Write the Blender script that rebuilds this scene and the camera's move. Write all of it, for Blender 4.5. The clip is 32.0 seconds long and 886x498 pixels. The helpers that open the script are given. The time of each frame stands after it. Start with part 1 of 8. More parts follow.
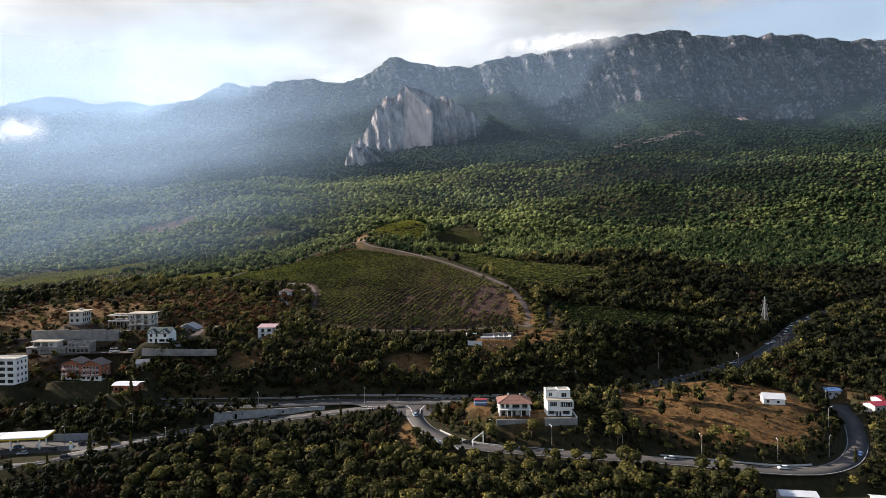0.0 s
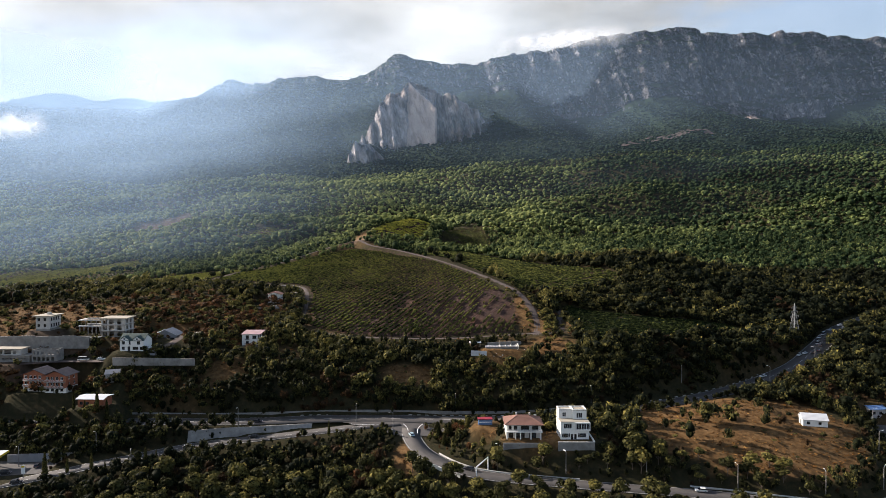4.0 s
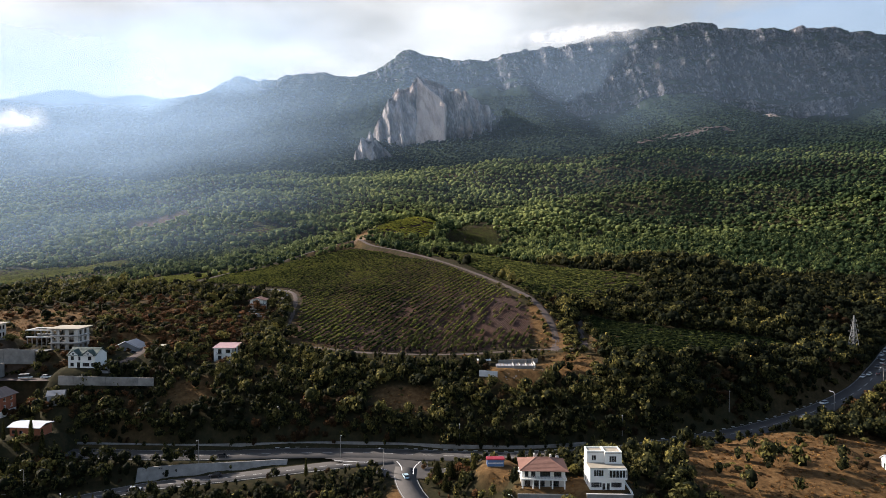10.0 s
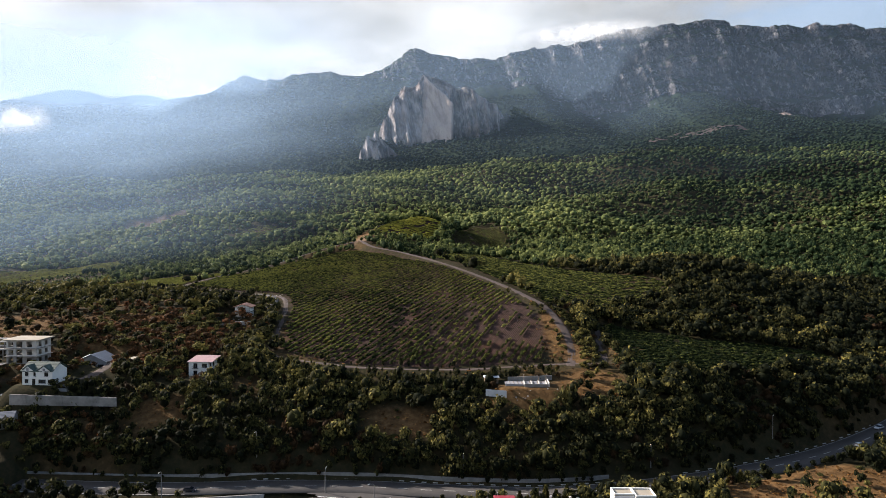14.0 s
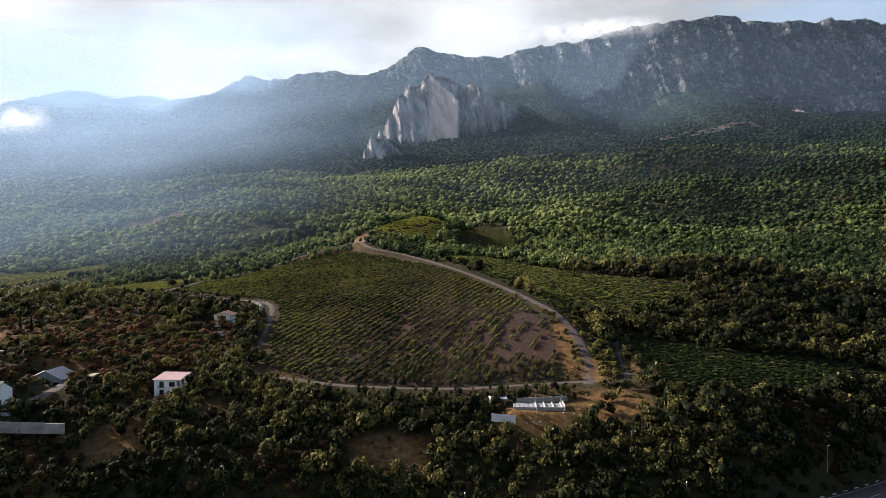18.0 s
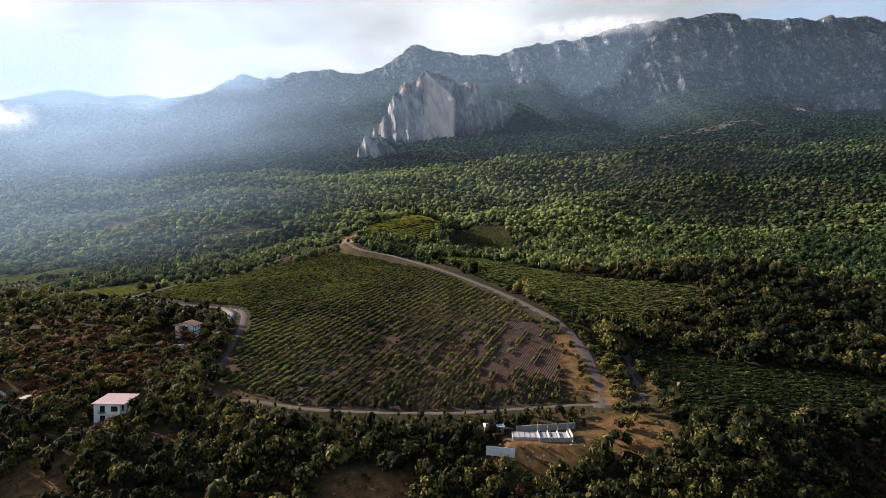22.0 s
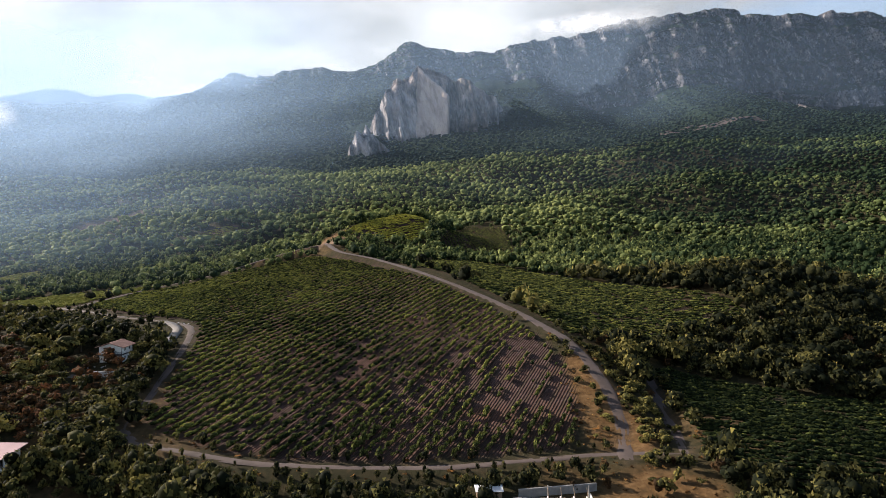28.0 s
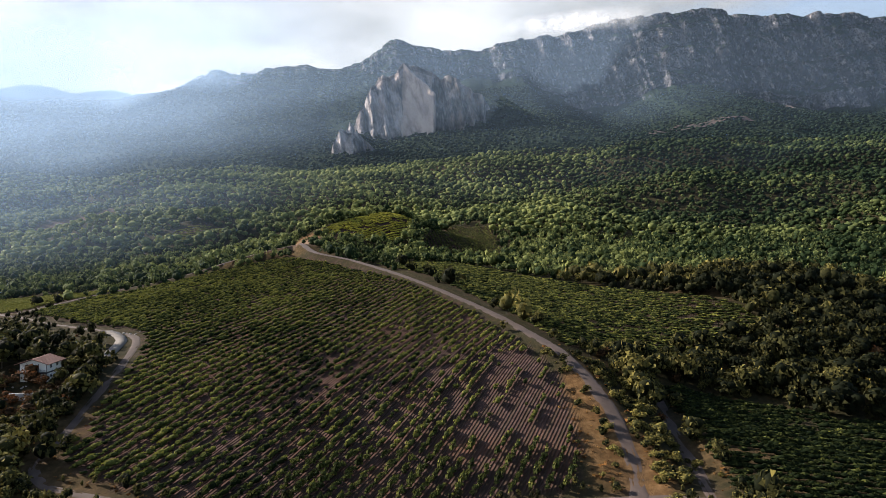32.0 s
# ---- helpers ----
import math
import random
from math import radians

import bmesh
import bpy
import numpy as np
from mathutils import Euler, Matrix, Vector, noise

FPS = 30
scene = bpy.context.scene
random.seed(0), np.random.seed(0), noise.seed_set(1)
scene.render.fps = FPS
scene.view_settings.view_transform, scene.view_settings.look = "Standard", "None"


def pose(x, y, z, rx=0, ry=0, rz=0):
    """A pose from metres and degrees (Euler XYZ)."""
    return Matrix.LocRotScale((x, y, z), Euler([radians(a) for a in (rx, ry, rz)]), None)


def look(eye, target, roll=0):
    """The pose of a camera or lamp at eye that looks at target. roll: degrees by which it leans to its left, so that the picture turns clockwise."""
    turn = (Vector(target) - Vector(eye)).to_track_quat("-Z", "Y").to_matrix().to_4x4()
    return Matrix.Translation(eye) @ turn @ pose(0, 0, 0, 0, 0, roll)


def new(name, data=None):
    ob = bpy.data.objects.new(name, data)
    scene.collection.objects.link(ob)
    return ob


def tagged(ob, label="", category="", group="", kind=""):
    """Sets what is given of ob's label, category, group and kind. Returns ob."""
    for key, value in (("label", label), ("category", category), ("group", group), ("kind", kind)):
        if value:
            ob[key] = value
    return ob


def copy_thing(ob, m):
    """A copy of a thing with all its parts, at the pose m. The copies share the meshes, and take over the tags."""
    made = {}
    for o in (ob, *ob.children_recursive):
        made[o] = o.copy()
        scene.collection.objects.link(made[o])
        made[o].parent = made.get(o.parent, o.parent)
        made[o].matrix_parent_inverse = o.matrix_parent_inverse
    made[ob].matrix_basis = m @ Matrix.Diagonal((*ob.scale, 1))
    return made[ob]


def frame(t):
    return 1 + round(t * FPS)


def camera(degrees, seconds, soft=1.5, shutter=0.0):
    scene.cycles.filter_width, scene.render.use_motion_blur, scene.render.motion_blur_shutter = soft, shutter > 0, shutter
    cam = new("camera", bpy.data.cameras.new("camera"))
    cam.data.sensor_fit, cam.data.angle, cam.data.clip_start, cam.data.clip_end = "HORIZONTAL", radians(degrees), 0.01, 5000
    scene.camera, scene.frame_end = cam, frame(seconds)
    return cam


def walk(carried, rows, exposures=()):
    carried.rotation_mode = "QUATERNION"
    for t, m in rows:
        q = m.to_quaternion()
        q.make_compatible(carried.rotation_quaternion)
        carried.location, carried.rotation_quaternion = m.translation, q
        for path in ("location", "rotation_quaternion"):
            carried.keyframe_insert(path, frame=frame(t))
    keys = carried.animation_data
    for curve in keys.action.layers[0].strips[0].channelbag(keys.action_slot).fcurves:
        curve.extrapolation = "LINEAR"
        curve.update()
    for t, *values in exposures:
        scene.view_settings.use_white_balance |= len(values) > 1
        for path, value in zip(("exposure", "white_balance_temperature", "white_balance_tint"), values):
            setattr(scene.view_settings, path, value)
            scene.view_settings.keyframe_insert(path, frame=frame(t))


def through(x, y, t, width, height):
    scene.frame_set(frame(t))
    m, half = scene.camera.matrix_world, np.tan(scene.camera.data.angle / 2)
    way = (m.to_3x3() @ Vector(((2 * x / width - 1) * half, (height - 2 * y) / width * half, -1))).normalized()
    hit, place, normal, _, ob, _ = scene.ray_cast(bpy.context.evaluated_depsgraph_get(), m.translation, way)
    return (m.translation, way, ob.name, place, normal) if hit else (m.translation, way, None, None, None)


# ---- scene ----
cam = camera(70.0, 32.0, 0.85)
# seconds, x, y, z, tilt, turn, lean
PATH = [
    (0, -0.00, -0.00, 70.77, 88.655, 0.197, -0.40),
    (1, 0.30, 8.21, 70.72, 88.634, 0.275, -0.36),
    (2, 0.62, 16.42, 70.68, 88.618, 0.377, -0.29),
    (3, 0.96, 24.62, 70.63, 88.609, 0.479, -0.21),
    (6, 2.01, 49.23, 70.47, 88.581, 0.843, 0.07),
    (7, 2.39, 57.47, 70.42, 88.558, 1.030, 0.14),
    (8, 2.78, 65.74, 70.37, 88.537, 1.163, 0.15),
    (9, 3.16, 74.03, 70.33, 88.538, 1.320, 0.17),
    (10, 3.50, 82.35, 70.29, 88.560, 1.462, 0.19),
    (11, 3.83, 90.66, 70.25, 88.585, 1.611, 0.21),
    (12, 4.15, 98.97, 70.21, 88.604, 1.751, 0.21),
    (13, 4.48, 107.27, 70.16, 88.624, 1.955, 0.23),
    (14, 4.83, 115.59, 70.11, 88.642, 2.140, 0.25),
    (17, 5.96, 140.58, 69.97, 88.691, 2.592, 0.12),
    (18, 6.36, 148.91, 69.92, 88.698, 2.761, 0.12),
    (19, 6.80, 157.23, 69.87, 88.713, 2.823, 0.12),
    (20, 7.22, 165.55, 69.82, 88.727, 2.842, 0.13),
    (21, 7.64, 173.84, 69.76, 88.729, 2.737, 0.10),
    (22, 8.06, 182.12, 69.71, 88.740, 2.512, 0.06),
    (23, 8.46, 190.38, 69.66, 88.758, 2.367, 0.04),
    (24, 8.83, 198.59, 69.62, 88.777, 2.244, -0.01),
    (25, 9.18, 206.74, 69.58, 88.796, 2.203, -0.04),
    (28, 10.19, 230.80, 69.45, 88.795, 2.137, -0.15),
    (29, 10.50, 238.49, 69.38, 88.803, 2.109, -0.17),
    (30, 10.81, 245.86, 69.27, 88.813, 1.912, -0.12),
    (31, 11.10, 252.99, 69.13, 88.817, 1.404, -0.09),
    (32, 11.37, 260.00, 68.97, 88.823, 0.928, -0.05),
]
walk(cam, [(t, pose(x, y, z, tilt, 0, turn) @ pose(0, 0, 0, 0, 0, lean)) for t, x, y, z, tilt, turn, lean in PATH])
# ---- world, sun and exposure ----
SUN_AZIMUTH, SUN_HEIGHT = -71.0, 25.0  # degrees from +y, positive to the east (+x)
SUN_WAY = Vector((math.sin(radians(SUN_AZIMUTH)) * math.cos(radians(SUN_HEIGHT)), math.cos(radians(SUN_AZIMUTH)) * math.cos(radians(SUN_HEIGHT)), math.sin(radians(SUN_HEIGHT))))


def build_world():
    w = bpy.data.worlds.new("world")
    scene.world = w
    w.use_nodes = True
    t = w.node_tree
    t.nodes.clear()

    def n(kind, **sets):
        node = t.nodes.new(kind)
        for k, v in sets.items():
            if k in node.inputs:
                node.inputs[k].default_value = v
        return node

    def join(a, i, b, j):
        t.links.new(a.outputs[i], b.inputs[j])

    def math_node(op, a, b=None, clamp=False):
        m = t.nodes.new("ShaderNodeMath")
        m.operation, m.use_clamp = op, clamp
        for k, v in enumerate((a, b)):
            if v is None:
                continue
            if isinstance(v, (int, float)):
                m.inputs[k].default_value = v
            else:
                t.links.new(v, m.inputs[k])
        return m.outputs[0]

    sky = n("ShaderNodeTexSky")
    sky.sky_type, sky.sun_disc = "NISHITA", False
    sky.sun_elevation, sky.sun_rotation = radians(SUN_HEIGHT), radians(SUN_AZIMUTH)
    sky.altitude, sky.air_density, sky.dust_density = 200, 1.0, 3.0
    air = n("ShaderNodeVectorMath")
    air.operation = "SCALE"
    air.inputs["Scale"].default_value = 0.35
    join(sky, 0, air, 0)
    where = n("ShaderNodeTexCoord")
    split = n("ShaderNodeSeparateXYZ")
    join(where, "Generated", split, 0)
    up = math_node("MAXIMUM", split.outputs[2], 0.03)
    flat = n("ShaderNodeCombineXYZ")
    t.links.new(math_node("DIVIDE", split.outputs[0], math_node("ADD", up, 0.12)), flat.inputs[0])
    t.links.new(math_node("DIVIDE", split.outputs[1], math_node("ADD", up, 0.12)), flat.inputs[1])
    t.links.new(math_node("MULTIPLY", split.outputs[2], 3.0), flat.inputs[2])
    bank = n("ShaderNodeTexNoise", Scale=0.85, Detail=7.0, Roughness=0.58)
    join(flat, 0, bank, "Vector")
    grain = n("ShaderNodeTexNoise", Scale=1.5, Detail=7.0, Roughness=0.56)
    join(flat, 0, grain, "Vector")
    toward = n("ShaderNodeVectorMath")
    toward.operation = "DOT_PRODUCT"
    toward.inputs[1].default_value = SUN_WAY
    join(where, "Generated", toward, 0)
    close = math_node("MAXIMUM", toward.outputs["Value"], 0.0)
    # More cloud towards the sun, a clear strip to the east.
    cover = math_node("ADD", bank.outputs[0], math_node("MULTIPLY", split.outputs[0], -0.85))
    cover = math_node("ADD", cover, math_node("MULTIPLY", math_node("SUBTRACT", split.outputs[1], 0.75), 0.45))
    cover = math_node("SUBTRACT", cover, math_node("MULTIPLY", math_node("MAXIMUM", math_node("SUBTRACT", split.outputs[2], 0.36), 0.0), 3.0))
    cover = math_node("MULTIPLY", math_node("SUBTRACT", cover, 0.24), 7.0, True)
    cover = math_node("MAXIMUM", cover, math_node("SUBTRACT", 0.66, math_node("MULTIPLY", split.outputs[2], 1.25), True))  # pale air low down
    glow = math_node("POWER", close, 3.0)
    light = math_node("ADD", 0.40, math_node("MULTIPLY", math_node("POWER", grain.outputs[0], 2.0), 2.2))
    light = math_node("ADD", light, math_node("MULTIPLY", glow, 0.95))
    tone = n("ShaderNodeVectorMath")
    tone.operation = "SCALE"
    tone.inputs[0].default_value = (0.98, 0.99, 1.0)
    t.links.new(light, tone.inputs["Scale"])
    blend = n("ShaderNodeMix")
    blend.data_type = "RGBA"
    t.links.new(cover, blend.inputs["Factor"])
    t.links.new(air.outputs[0], blend.inputs["A"])
    t.links.new(tone.outputs[0], blend.inputs["B"])
    back = n("ShaderNodeBackground", Strength=0.28)
    t.links.new(blend.outputs["Result"], back.inputs["Color"])
    out = n("ShaderNodeOutputWorld")
    join(back, 0, out, 0)


build_world()
sun = new("sun", bpy.data.lights.new("sun", "SUN"))
sun.data.energy, sun.data.angle, sun.data.color = 5.0, radians(0.6), (1.0, 0.89, 0.80)
sun.matrix_world = look(SUN_WAY * 100, (0, 0, 0))
scene.view_settings.exposure = 1.32
# ---- materials ----
def material(name, rough_value=0.8, metal=0.0):
    m = bpy.data.materials.new(name)
    m.use_nodes = True
    t = m.node_tree
    b = t.nodes["Principled BSDF"]
    b.inputs["Roughness"].default_value, b.inputs["Metallic"].default_value = rough_value, metal
    b.inputs["Specular IOR Level"].default_value = 0.3
    return m, t, b


def node(t, kind, **sets):
    n = t.nodes.new(kind)
    for k, v in sets.items():
        n.inputs[k].default_value = v
    return n


def noise_node(t, scale, detail=4.0, source="Object", stretch=(1, 1, 1)):
    co = t.nodes.new("ShaderNodeTexCoord")
    mp = node(t, "ShaderNodeMapping", Scale=stretch)
    n = node(t, "ShaderNodeTexNoise", Scale=scale, Detail=detail, Roughness=0.6)
    t.links.new(co.outputs[source], mp.inputs[0])
    t.links.new(mp.outputs[0], n.inputs["Vector"])
    return n.outputs["Fac"]


def place_noise(t, scale, detail=4.0, stretch=(1, 1, 1)):
    """Noise by the place in the world, for meshes that lie at the origin or are copied about."""
    ge = t.nodes.new("ShaderNodeNewGeometry")
    mp = node(t, "ShaderNodeMapping", Scale=stretch)
    n = node(t, "ShaderNodeTexNoise", Scale=scale, Detail=detail, Roughness=0.62)
    t.links.new(ge.outputs["Position"], mp.inputs[0])
    t.links.new(mp.outputs[0], n.inputs["Vector"])
    return n.outputs["Fac"]


def leaning_noise(t, scale, detail, tall):
    """Noise drawn out downhill and leaning to one side, for fractured rock."""
    ge = t.nodes.new("ShaderNodeNewGeometry")
    turn = node(t, "ShaderNodeMapping", Rotation=(0, radians(17), 0))
    mp = node(t, "ShaderNodeMapping", Scale=(1, 0.6, tall))
    n = node(t, "ShaderNodeTexNoise", Scale=scale, Detail=detail, Roughness=0.66)
    t.links.new(ge.outputs["Position"], turn.inputs[0])
    t.links.new(turn.outputs[0], mp.inputs[0])
    t.links.new(mp.outputs[0], n.inputs["Vector"])
    return n.outputs["Fac"]


def colours(t, fac, *stops):
    r = t.nodes.new("ShaderNodeValToRGB")
    e = r.color_ramp.elements
    while len(e) < len(stops):
        e.new(0.5)
    for k, (p, c) in enumerate(stops):
        e[k].position, e[k].color = p, (*c, 1)
    t.links.new(fac, r.inputs[0])
    return r.outputs[0]


def mixed(t, fac, a, b, way="MIX"):
    m = t.nodes.new("ShaderNodeMix")
    m.data_type, m.blend_type = "RGBA", way
    for key, v in (("Factor", fac), ("A", a), ("B", b)):
        s = m.inputs[key] if key == "Factor" else [q for q in m.inputs if q.name == key and q.type == "RGBA"][0]
        if isinstance(v, (int, float)):
            s.default_value = v
        elif isinstance(v, tuple):
            s.default_value = (*v, 1)
        else:
            t.links.new(v, s)
    return [q for q in m.outputs if q.type == "RGBA"][0]


def maths(t, op, a, b=0.0, clamp=False):
    m = t.nodes.new("ShaderNodeMath")
    m.operation, m.use_clamp = op, clamp
    for k, v in enumerate((a, b)):
        if isinstance(v, (int, float)):
            m.inputs[k].default_value = v
        else:
            t.links.new(v, m.inputs[k])
    return m.outputs[0]


def relief(t, b, height, strength=0.4, distance=0.1):
    n = node(t, "ShaderNodeBump", Strength=strength, Distance=distance)
    t.links.new(height, n.inputs["Height"])
    t.links.new(n.outputs[0], b.inputs["Normal"])


def plain(name, colour, rough_value=0.8, vary=0.25, scale=1.5, metal=0.0, bump_d=0.02, fine=14.0):
    """A painted, plastered or mineral surface with stains and grain."""
    m, t, b = material(name, rough_value, metal)
    big, small = place_noise(t, scale * 0.35, 5), place_noise(t, fine, 3)
    dark = tuple(c * (1 - vary) for c in colour)
    light = tuple(min(1, c * (1 + vary * 0.4)) for c in colour)
    c = colours(t, big, (0.3, dark), (0.62, colour), (0.85, light))
    c = mixed(t, maths(t, "MULTIPLY", small, 0.35), c, dark)
    t.links.new(c, b.inputs["Base Color"])
    if bump_d:
        relief(t, b, small, 0.5, bump_d)
    return m


def leaf_material(name, dark, mid, light, through=0.3):
    """Foliage: colour from the tint kept on each tree, light shining through the leaves."""
    m, t, b = material(name, 0.8)
    b.inputs["Specular IOR Level"].default_value = 0.05
    at = t.nodes.new("ShaderNodeAttribute")
    at.attribute_name = "tint"
    info = t.nodes.new("ShaderNodeObjectInfo")
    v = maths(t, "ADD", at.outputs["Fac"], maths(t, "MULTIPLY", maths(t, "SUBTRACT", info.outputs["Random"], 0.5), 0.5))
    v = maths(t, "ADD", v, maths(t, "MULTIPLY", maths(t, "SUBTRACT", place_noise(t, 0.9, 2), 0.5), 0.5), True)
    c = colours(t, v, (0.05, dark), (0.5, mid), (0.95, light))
    t.links.new(c, b.inputs["Base Color"])
    tr = t.nodes.new("ShaderNodeBsdfTranslucent")
    t.links.new(c, tr.inputs[0])
    mx = node(t, "ShaderNodeMixShader", Fac=through)
    t.links.new(b.outputs[0], mx.inputs[1])
    t.links.new(tr.outputs[0], mx.inputs[2])
    t.links.new(mx.outputs[0], t.nodes["Material Output"].inputs[0])
    return m


def ground_material():
    m, t, b = material("ground", 1.0)
    b.inputs["Specular IOR Level"].default_value = 0.04
    at = t.nodes.new("ShaderNodeAttribute")
    at.attribute_name = "cover"
    sp = t.nodes.new("ShaderNodeSeparateColor")
    t.links.new(at.outputs["Color"], sp.inputs[0])
    big, mid, fine = place_noise(t, 0.05, 5), place_noise(t, 0.45, 5), place_noise(t, 3.0, 3)
    floor = colours(t, mid, (0.3, (0.012, 0.015, 0.007)), (0.55, (0.028, 0.025, 0.012)), (0.75, (0.055, 0.038, 0.018)))
    grass = colours(t, mid, (0.28, (0.042, 0.022, 0.010)), (0.5, (0.125, 0.064, 0.026)), (0.7, (0.22, 0.128, 0.058)))
    grass = mixed(t, maths(t, "MULTIPLY", big, 0.5), grass, (0.075, 0.055, 0.022))
    soil = colours(t, mid, (0.3, (0.020, 0.011, 0.011)), (0.52, (0.048, 0.028, 0.026)), (0.75, (0.090, 0.056, 0.050)))
    soil = mixed(t, maths(t, "MULTIPLY", maths(t, "SUBTRACT", big, 0.45, True), 2.6, True), soil, (0.092, 0.042, 0.026))
    # the raised strip under each row of vines, and the furrows left by the plough between the rows
    ge = t.nodes.new("ShaderNodeNewGeometry")
    mp = node(t, "ShaderNodeMapping", Rotation=(0, 0, radians(66)))
    mp.vector_type = "TEXTURE"
    t.links.new(ge.outputs["Position"], mp.inputs[0])
    rows = []
    for scale, bend in ((0.0898, 0.3), (0.359, 0.9)):
        wave = node(t, "ShaderNodeTexWave", Scale=scale, Distortion=bend, Detail=2.0)
        wave.wave_type, wave.bands_direction = "BANDS", "Y"
        t.links.new(mp.outputs[0], wave.inputs["Vector"])
        rows.append(wave.outputs["Fac"])
    soil = mixed(t, maths(t, "MULTIPLY", maths(t, "POWER", rows[1], 3.0), 0.28), soil, (0.095, 0.066, 0.058))
    soil = mixed(t, maths(t, "MULTIPLY", maths(t, "POWER", rows[0], 4.0), 0.5), soil, (0.030, 0.024, 0.015))
    track = colours(t, mid, (0.3, (0.050, 0.035, 0.026)), (0.7, (0.10, 0.070, 0.052)))
    c = mixed(t, sp.outputs[0], floor, grass)
    c = mixed(t, sp.outputs[1], c, soil)
    c = mixed(t, sp.outputs[2], c, track)
    c = mixed(t, at.outputs["Alpha"], c, colours(t, mid, (0.3, (0.15, 0.105, 0.070)), (0.7, (0.29, 0.205, 0.140))))
    c = mixed(t, maths(t, "MULTIPLY", fine, 0.35), c, (0.05, 0.04, 0.025))
    t.links.new(c, b.inputs["Base Color"])
    height = maths(t, "ADD", fine, maths(t, "MULTIPLY", maths(t, "MULTIPLY", rows[1], sp.outputs[1]), 1.2))
    relief(t, b, height, 0.7, 0.3)
    return m


def mountain_material():
    """Woods on the lower slopes, bare grey limestone where the face is steep."""
    m, t, b = material("mountain", 1.0)
    b.inputs["Specular IOR Level"].default_value = 0.04
    ge = t.nodes.new("ShaderNodeNewGeometry")
    sp = t.nodes.new("ShaderNodeSeparateXYZ")
    t.links.new(ge.outputs["True Normal"], sp.inputs[0])
    patch, grain = place_noise(t, 0.011, 6), place_noise(t, 0.16, 5)
    streak, speck, chip = leaning_noise(t, 0.030, 7, 0.30), leaning_noise(t, 0.085, 6, 0.42), leaning_noise(t, 0.21, 4, 0.6)
    rock = colours(t, streak, (0.34, (0.024, 0.028, 0.038)), (0.50, (0.080, 0.082, 0.096)), (0.66, (0.190, 0.180, 0.184)))
    rock = mixed(t, maths(t, "MULTIPLY", maths(t, "SUBTRACT", speck, 0.53, True), 9.0, True), rock, (0.34, 0.31, 0.305))
    rock = mixed(t, maths(t, "MULTIPLY", maths(t, "SUBTRACT", chip, 0.50, True), 10.0, True), rock, (0.014, 0.019, 0.022))
    rock = mixed(t, maths(t, "MULTIPLY", maths(t, "SUBTRACT", patch, 0.56, True), 3.0, True), rock, (0.150, 0.118, 0.105))
    wood = colours(t, grain, (0.3, (0.006, 0.012, 0.008)), (0.52, (0.014, 0.024, 0.015)), (0.72, (0.030, 0.042, 0.022)))
    wood = mixed(t, maths(t, "MULTIPLY", maths(t, "SUBTRACT", patch, 0.62, True), 2.0, True), wood, (0.055, 0.050, 0.032))
    steep = maths(t, "SUBTRACT", 0.56, sp.outputs[2])
    steep = maths(t, "ADD", steep, maths(t, "MULTIPLY", maths(t, "SUBTRACT", streak, 0.5), 0.8))
    steep = maths(t, "MULTIPLY", steep, 5.0, True)
    t.links.new(mixed(t, steep, wood, rock), b.inputs["Base Color"])
    relief(t, b, maths(t, "ADD", chip, maths(t, "MULTIPLY", speck, 2.0)), 0.8, 6.0)
    return m


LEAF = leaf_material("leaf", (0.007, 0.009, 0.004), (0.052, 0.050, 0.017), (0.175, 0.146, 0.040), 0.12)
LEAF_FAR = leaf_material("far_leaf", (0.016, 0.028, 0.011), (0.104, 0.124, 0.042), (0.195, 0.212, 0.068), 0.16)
LEAF_HIGH = leaf_material("pine_leaf", (0.008, 0.018, 0.012), (0.024, 0.038, 0.022), (0.062, 0.078, 0.036), 0.12)
LEAF_DRY = leaf_material("dry_leaf", (0.026, 0.016, 0.008), (0.075, 0.042, 0.018), (0.15, 0.060, 0.024), 0.14)
STRAW = leaf_material("straw", (0.046, 0.023, 0.008), (0.150, 0.070, 0.021), (0.26, 0.145, 0.045), 0.15)
VINE = leaf_material("vine_leaf", (0.007, 0.012, 0.004), (0.050, 0.060, 0.017), (0.185, 0.180, 0.040), 0.14)
VINE_YELLOW = leaf_material("yellowing_vine_leaf", (0.060, 0.064, 0.014), (0.20, 0.195, 0.036), (0.34, 0.315, 0.055), 0.2)
BARK = plain("bark", (0.11, 0.085, 0.065), 0.95, 0.4, 2.0)
GROUND = ground_material()
MOUNTAIN = mountain_material()
ASPHALT = plain("asphalt", (0.070, 0.064, 0.060), 0.85, 0.35, 0.5, fine=2.5)
GRAVEL = plain("track_gravel", (0.078, 0.057, 0.048), 0.95, 0.35, 0.8, fine=3.0)
PALE_LANE = plain("pale_lane", (0.15, 0.135, 0.12), 0.9, 0.3, 0.8)
KERB = plain("kerb_concrete", (0.46, 0.44, 0.40), 0.9, 0.35, 0.8)
PAINT = plain("road_paint", (0.34, 0.33, 0.31), 0.7, 0.3, 2.0, bump_d=0)
# ---- landform ----
def lattice(ix, iy, seed):
    h = (ix * 374761393 + iy * 668265263 + seed * 1442695041) & 0xFFFFFFFF
    h = ((h ^ (h >> 13)) * 1274126177) & 0xFFFFFFFF
    return ((h ^ (h >> 16)) & 0xFFFF) / 65535.0


